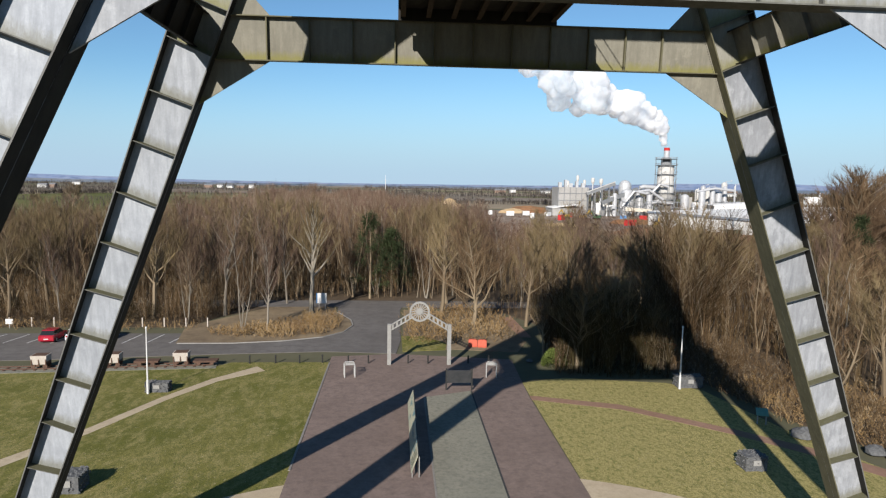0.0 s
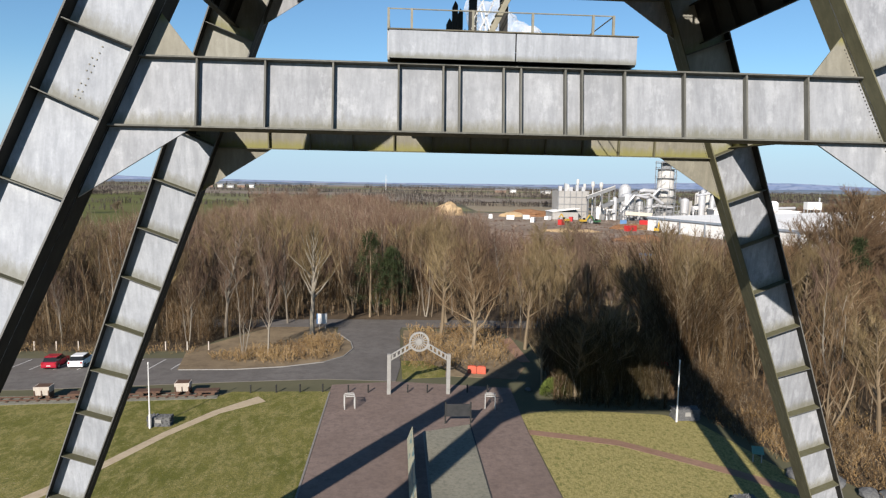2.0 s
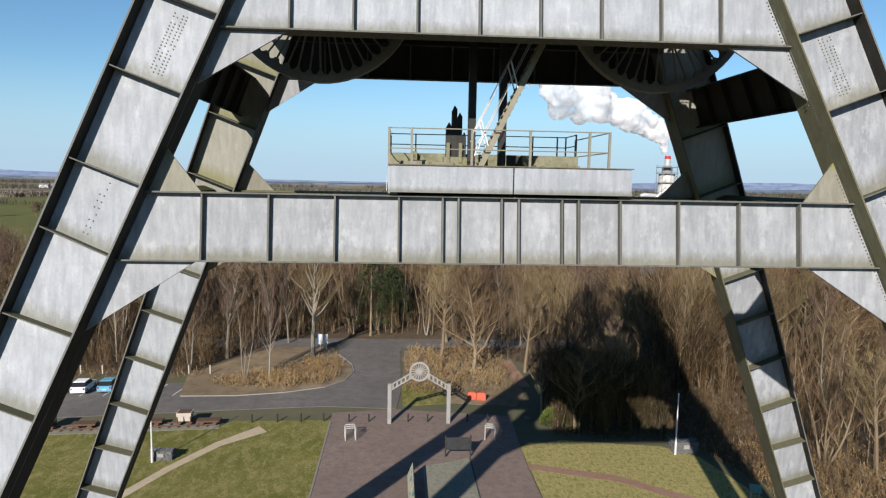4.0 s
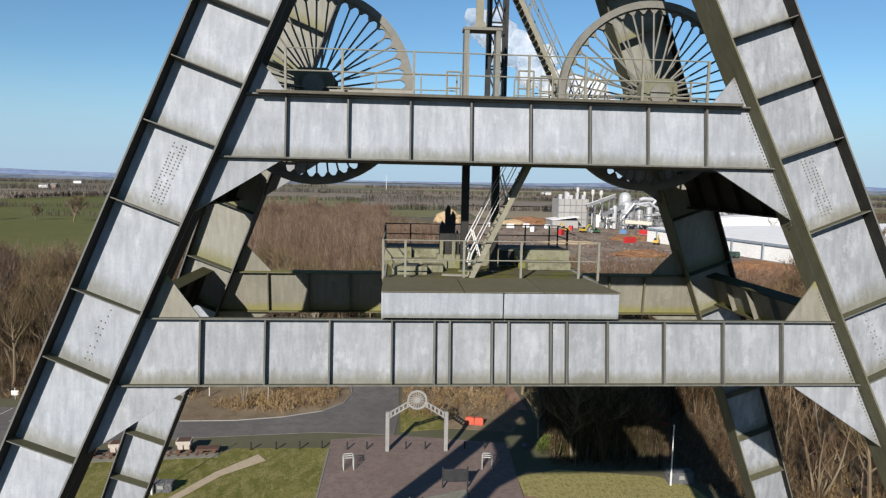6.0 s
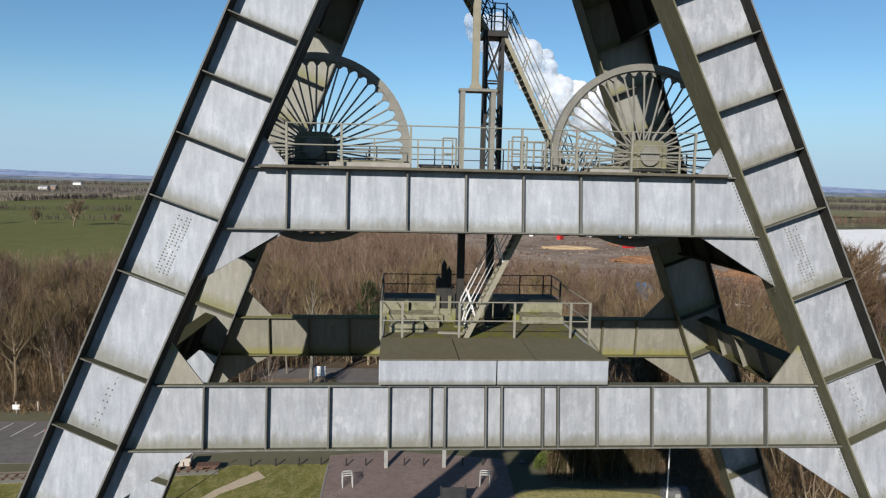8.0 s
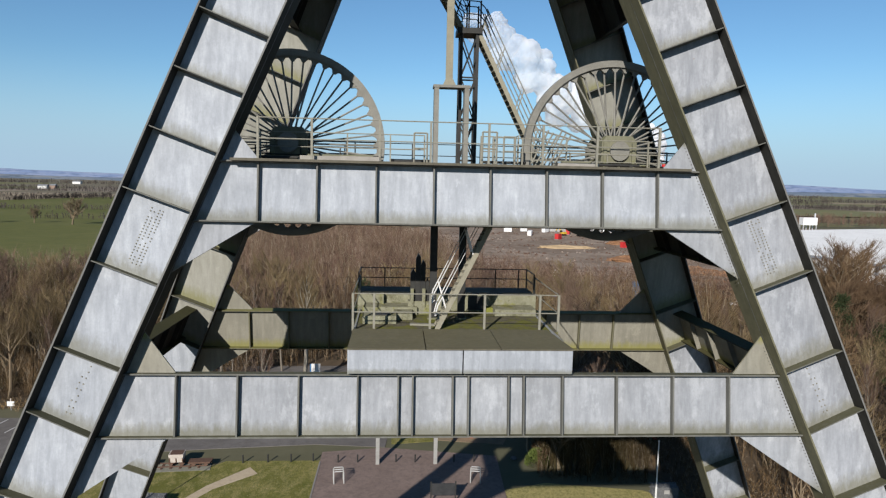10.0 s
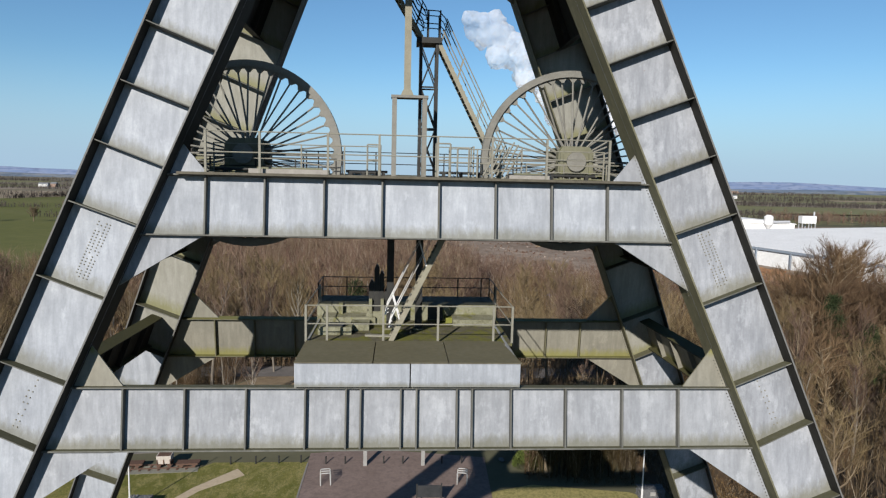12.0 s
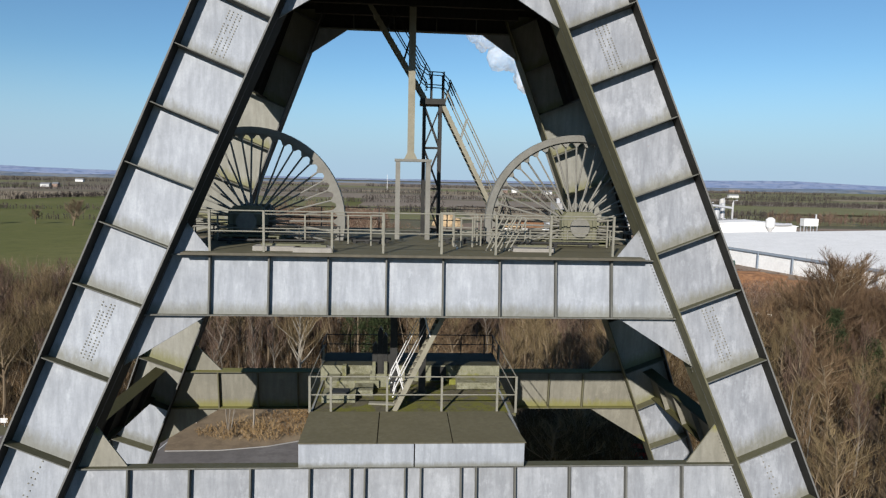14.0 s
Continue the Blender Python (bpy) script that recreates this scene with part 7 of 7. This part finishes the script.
turbine = thing("wind_turbine", "distant white wind turbine", "wind turbine", (-30, 1500, 0))
part("mast", Mesh().tube([(0, 0, 0), (0, 0, 26)], [0.8, 0.5], 10), M_WHITE, turbine)
part("nacelle", Mesh().box(-0.7, 0.7, -1.6, 1.6, 25.6, 27.0), M_WHITE, turbine)
for a in (90, 210, 330):
    part("blade", Mesh().bar((0, -1.8, 26.3), (10 * math.cos(radians(a)), -1.8, 26.3 + 10 * math.sin(radians(a))), 0.55, 0.2), M_WHITE, turbine)
M_FARM = plain("red_brown_brick", (0.24, 0.16, 0.12), (0.36, 0.27, 0.22), 0.2, 0.9)
for i, (x, y, w, h) in enumerate(((-455, 1600, 20, 6), (-430, 1610, 13, 7), (-404, 1600, 16, 5), (-382, 1615, 18, 6), (-355, 1605, 12, 7), (-655, 1250, 16, 5), (-640, 1256, 10, 6), (-834, 1758, 20, 6), (330, 1450, 22, 6), (240, 1530, 26, 6), (270, 1530, 14, 7), (780, 1480, 24, 6), (1209, 2290, 40, 8))):
    fb = thing("farm_building", ("distant white farm building with a pitched roof" if i % 3 else "distant brick farm building with a pitched roof"), "building", (x, y, 0), "distant buildings")
    part("wall", Mesh().box(-w / 2, w / 2, 0, 9, 0, h), M_WHITE if i % 3 else M_FARM, fb)
    part("roof", Mesh().prism([(-0.5, h), (9.5, h), (4.5, h + 2.8)], lambda u, z, d: (d, u, z), -w / 2 - 0.4, w / 2 + 0.4), M_FRAME, fb)

# rubble strewn over the yard
def rubble(name, poly, count, s0, s1, mat, label, seed):
    r7 = random.Random(seed)
    xs, ys = [p[0] for p in poly], [p[1] for p in poly]
    v, f = [], []
    made = 0
    while made < count:
        x, y = r7.uniform(min(xs), max(xs)), r7.uniform(min(ys), max(ys))
        if not inside(poly, x, y) or noise.noise((x * 0.04, y * 0.09, seed)) < 0.05:
            continue
        made += 1
        k, s = len(v), r7.uniform(s0, s1)
        v += [(x + s * r7.uniform(0.6, 1.4), y, 0.05), (x - s * r7.uniform(0.6, 1.4), y, 0.05), (x, y + s, 0.05), (x, y - s, 0.05), (x + r7.uniform(-0.3, 0.3) * s, y, s * r7.uniform(0.5, 1.2))]
        f += [(k, k + 2, k + 4), (k + 2, k + 1, k + 4), (k + 1, k + 3, k + 4), (k + 3, k, k + 4)]
    me = bpy.data.meshes.new(name)
    me.from_pydata(v, [], f)
    me.materials.append(mat)
    tagged(new(name, me), label, "rubble", kind="stuff")


YARD = [(26, 200), (185, 195), (300, 330), (330, 430), (60, 440), (0, 425)]
rubble("pale_rubble", YARD, 800, 0.2, 0.7, plain("pale_rubble", (0.30, 0.24, 0.19), (0.42, 0.35, 0.29), 0.3, 0.95), "pale broken rubble lying about the yard", 1)
rubble("brown_rubble", YARD, 1200, 0.3, 0.9, M_RUST, "dark bark and earth lumps lying about the yard", 2)
rubble("loose_logs", [(95, 225), (156, 204), (150, 246), (110, 262)], 2600, 0.4, 1.2, M_LOGS, "tumbled orange-brown cut logs", 3)
rubble("orange_waste", [(95, 175), (165, 180), (158, 212), (90, 215)], 1200, 0.3, 0.9, M_LOGS, "orange-brown wood waste on the ground", 4)
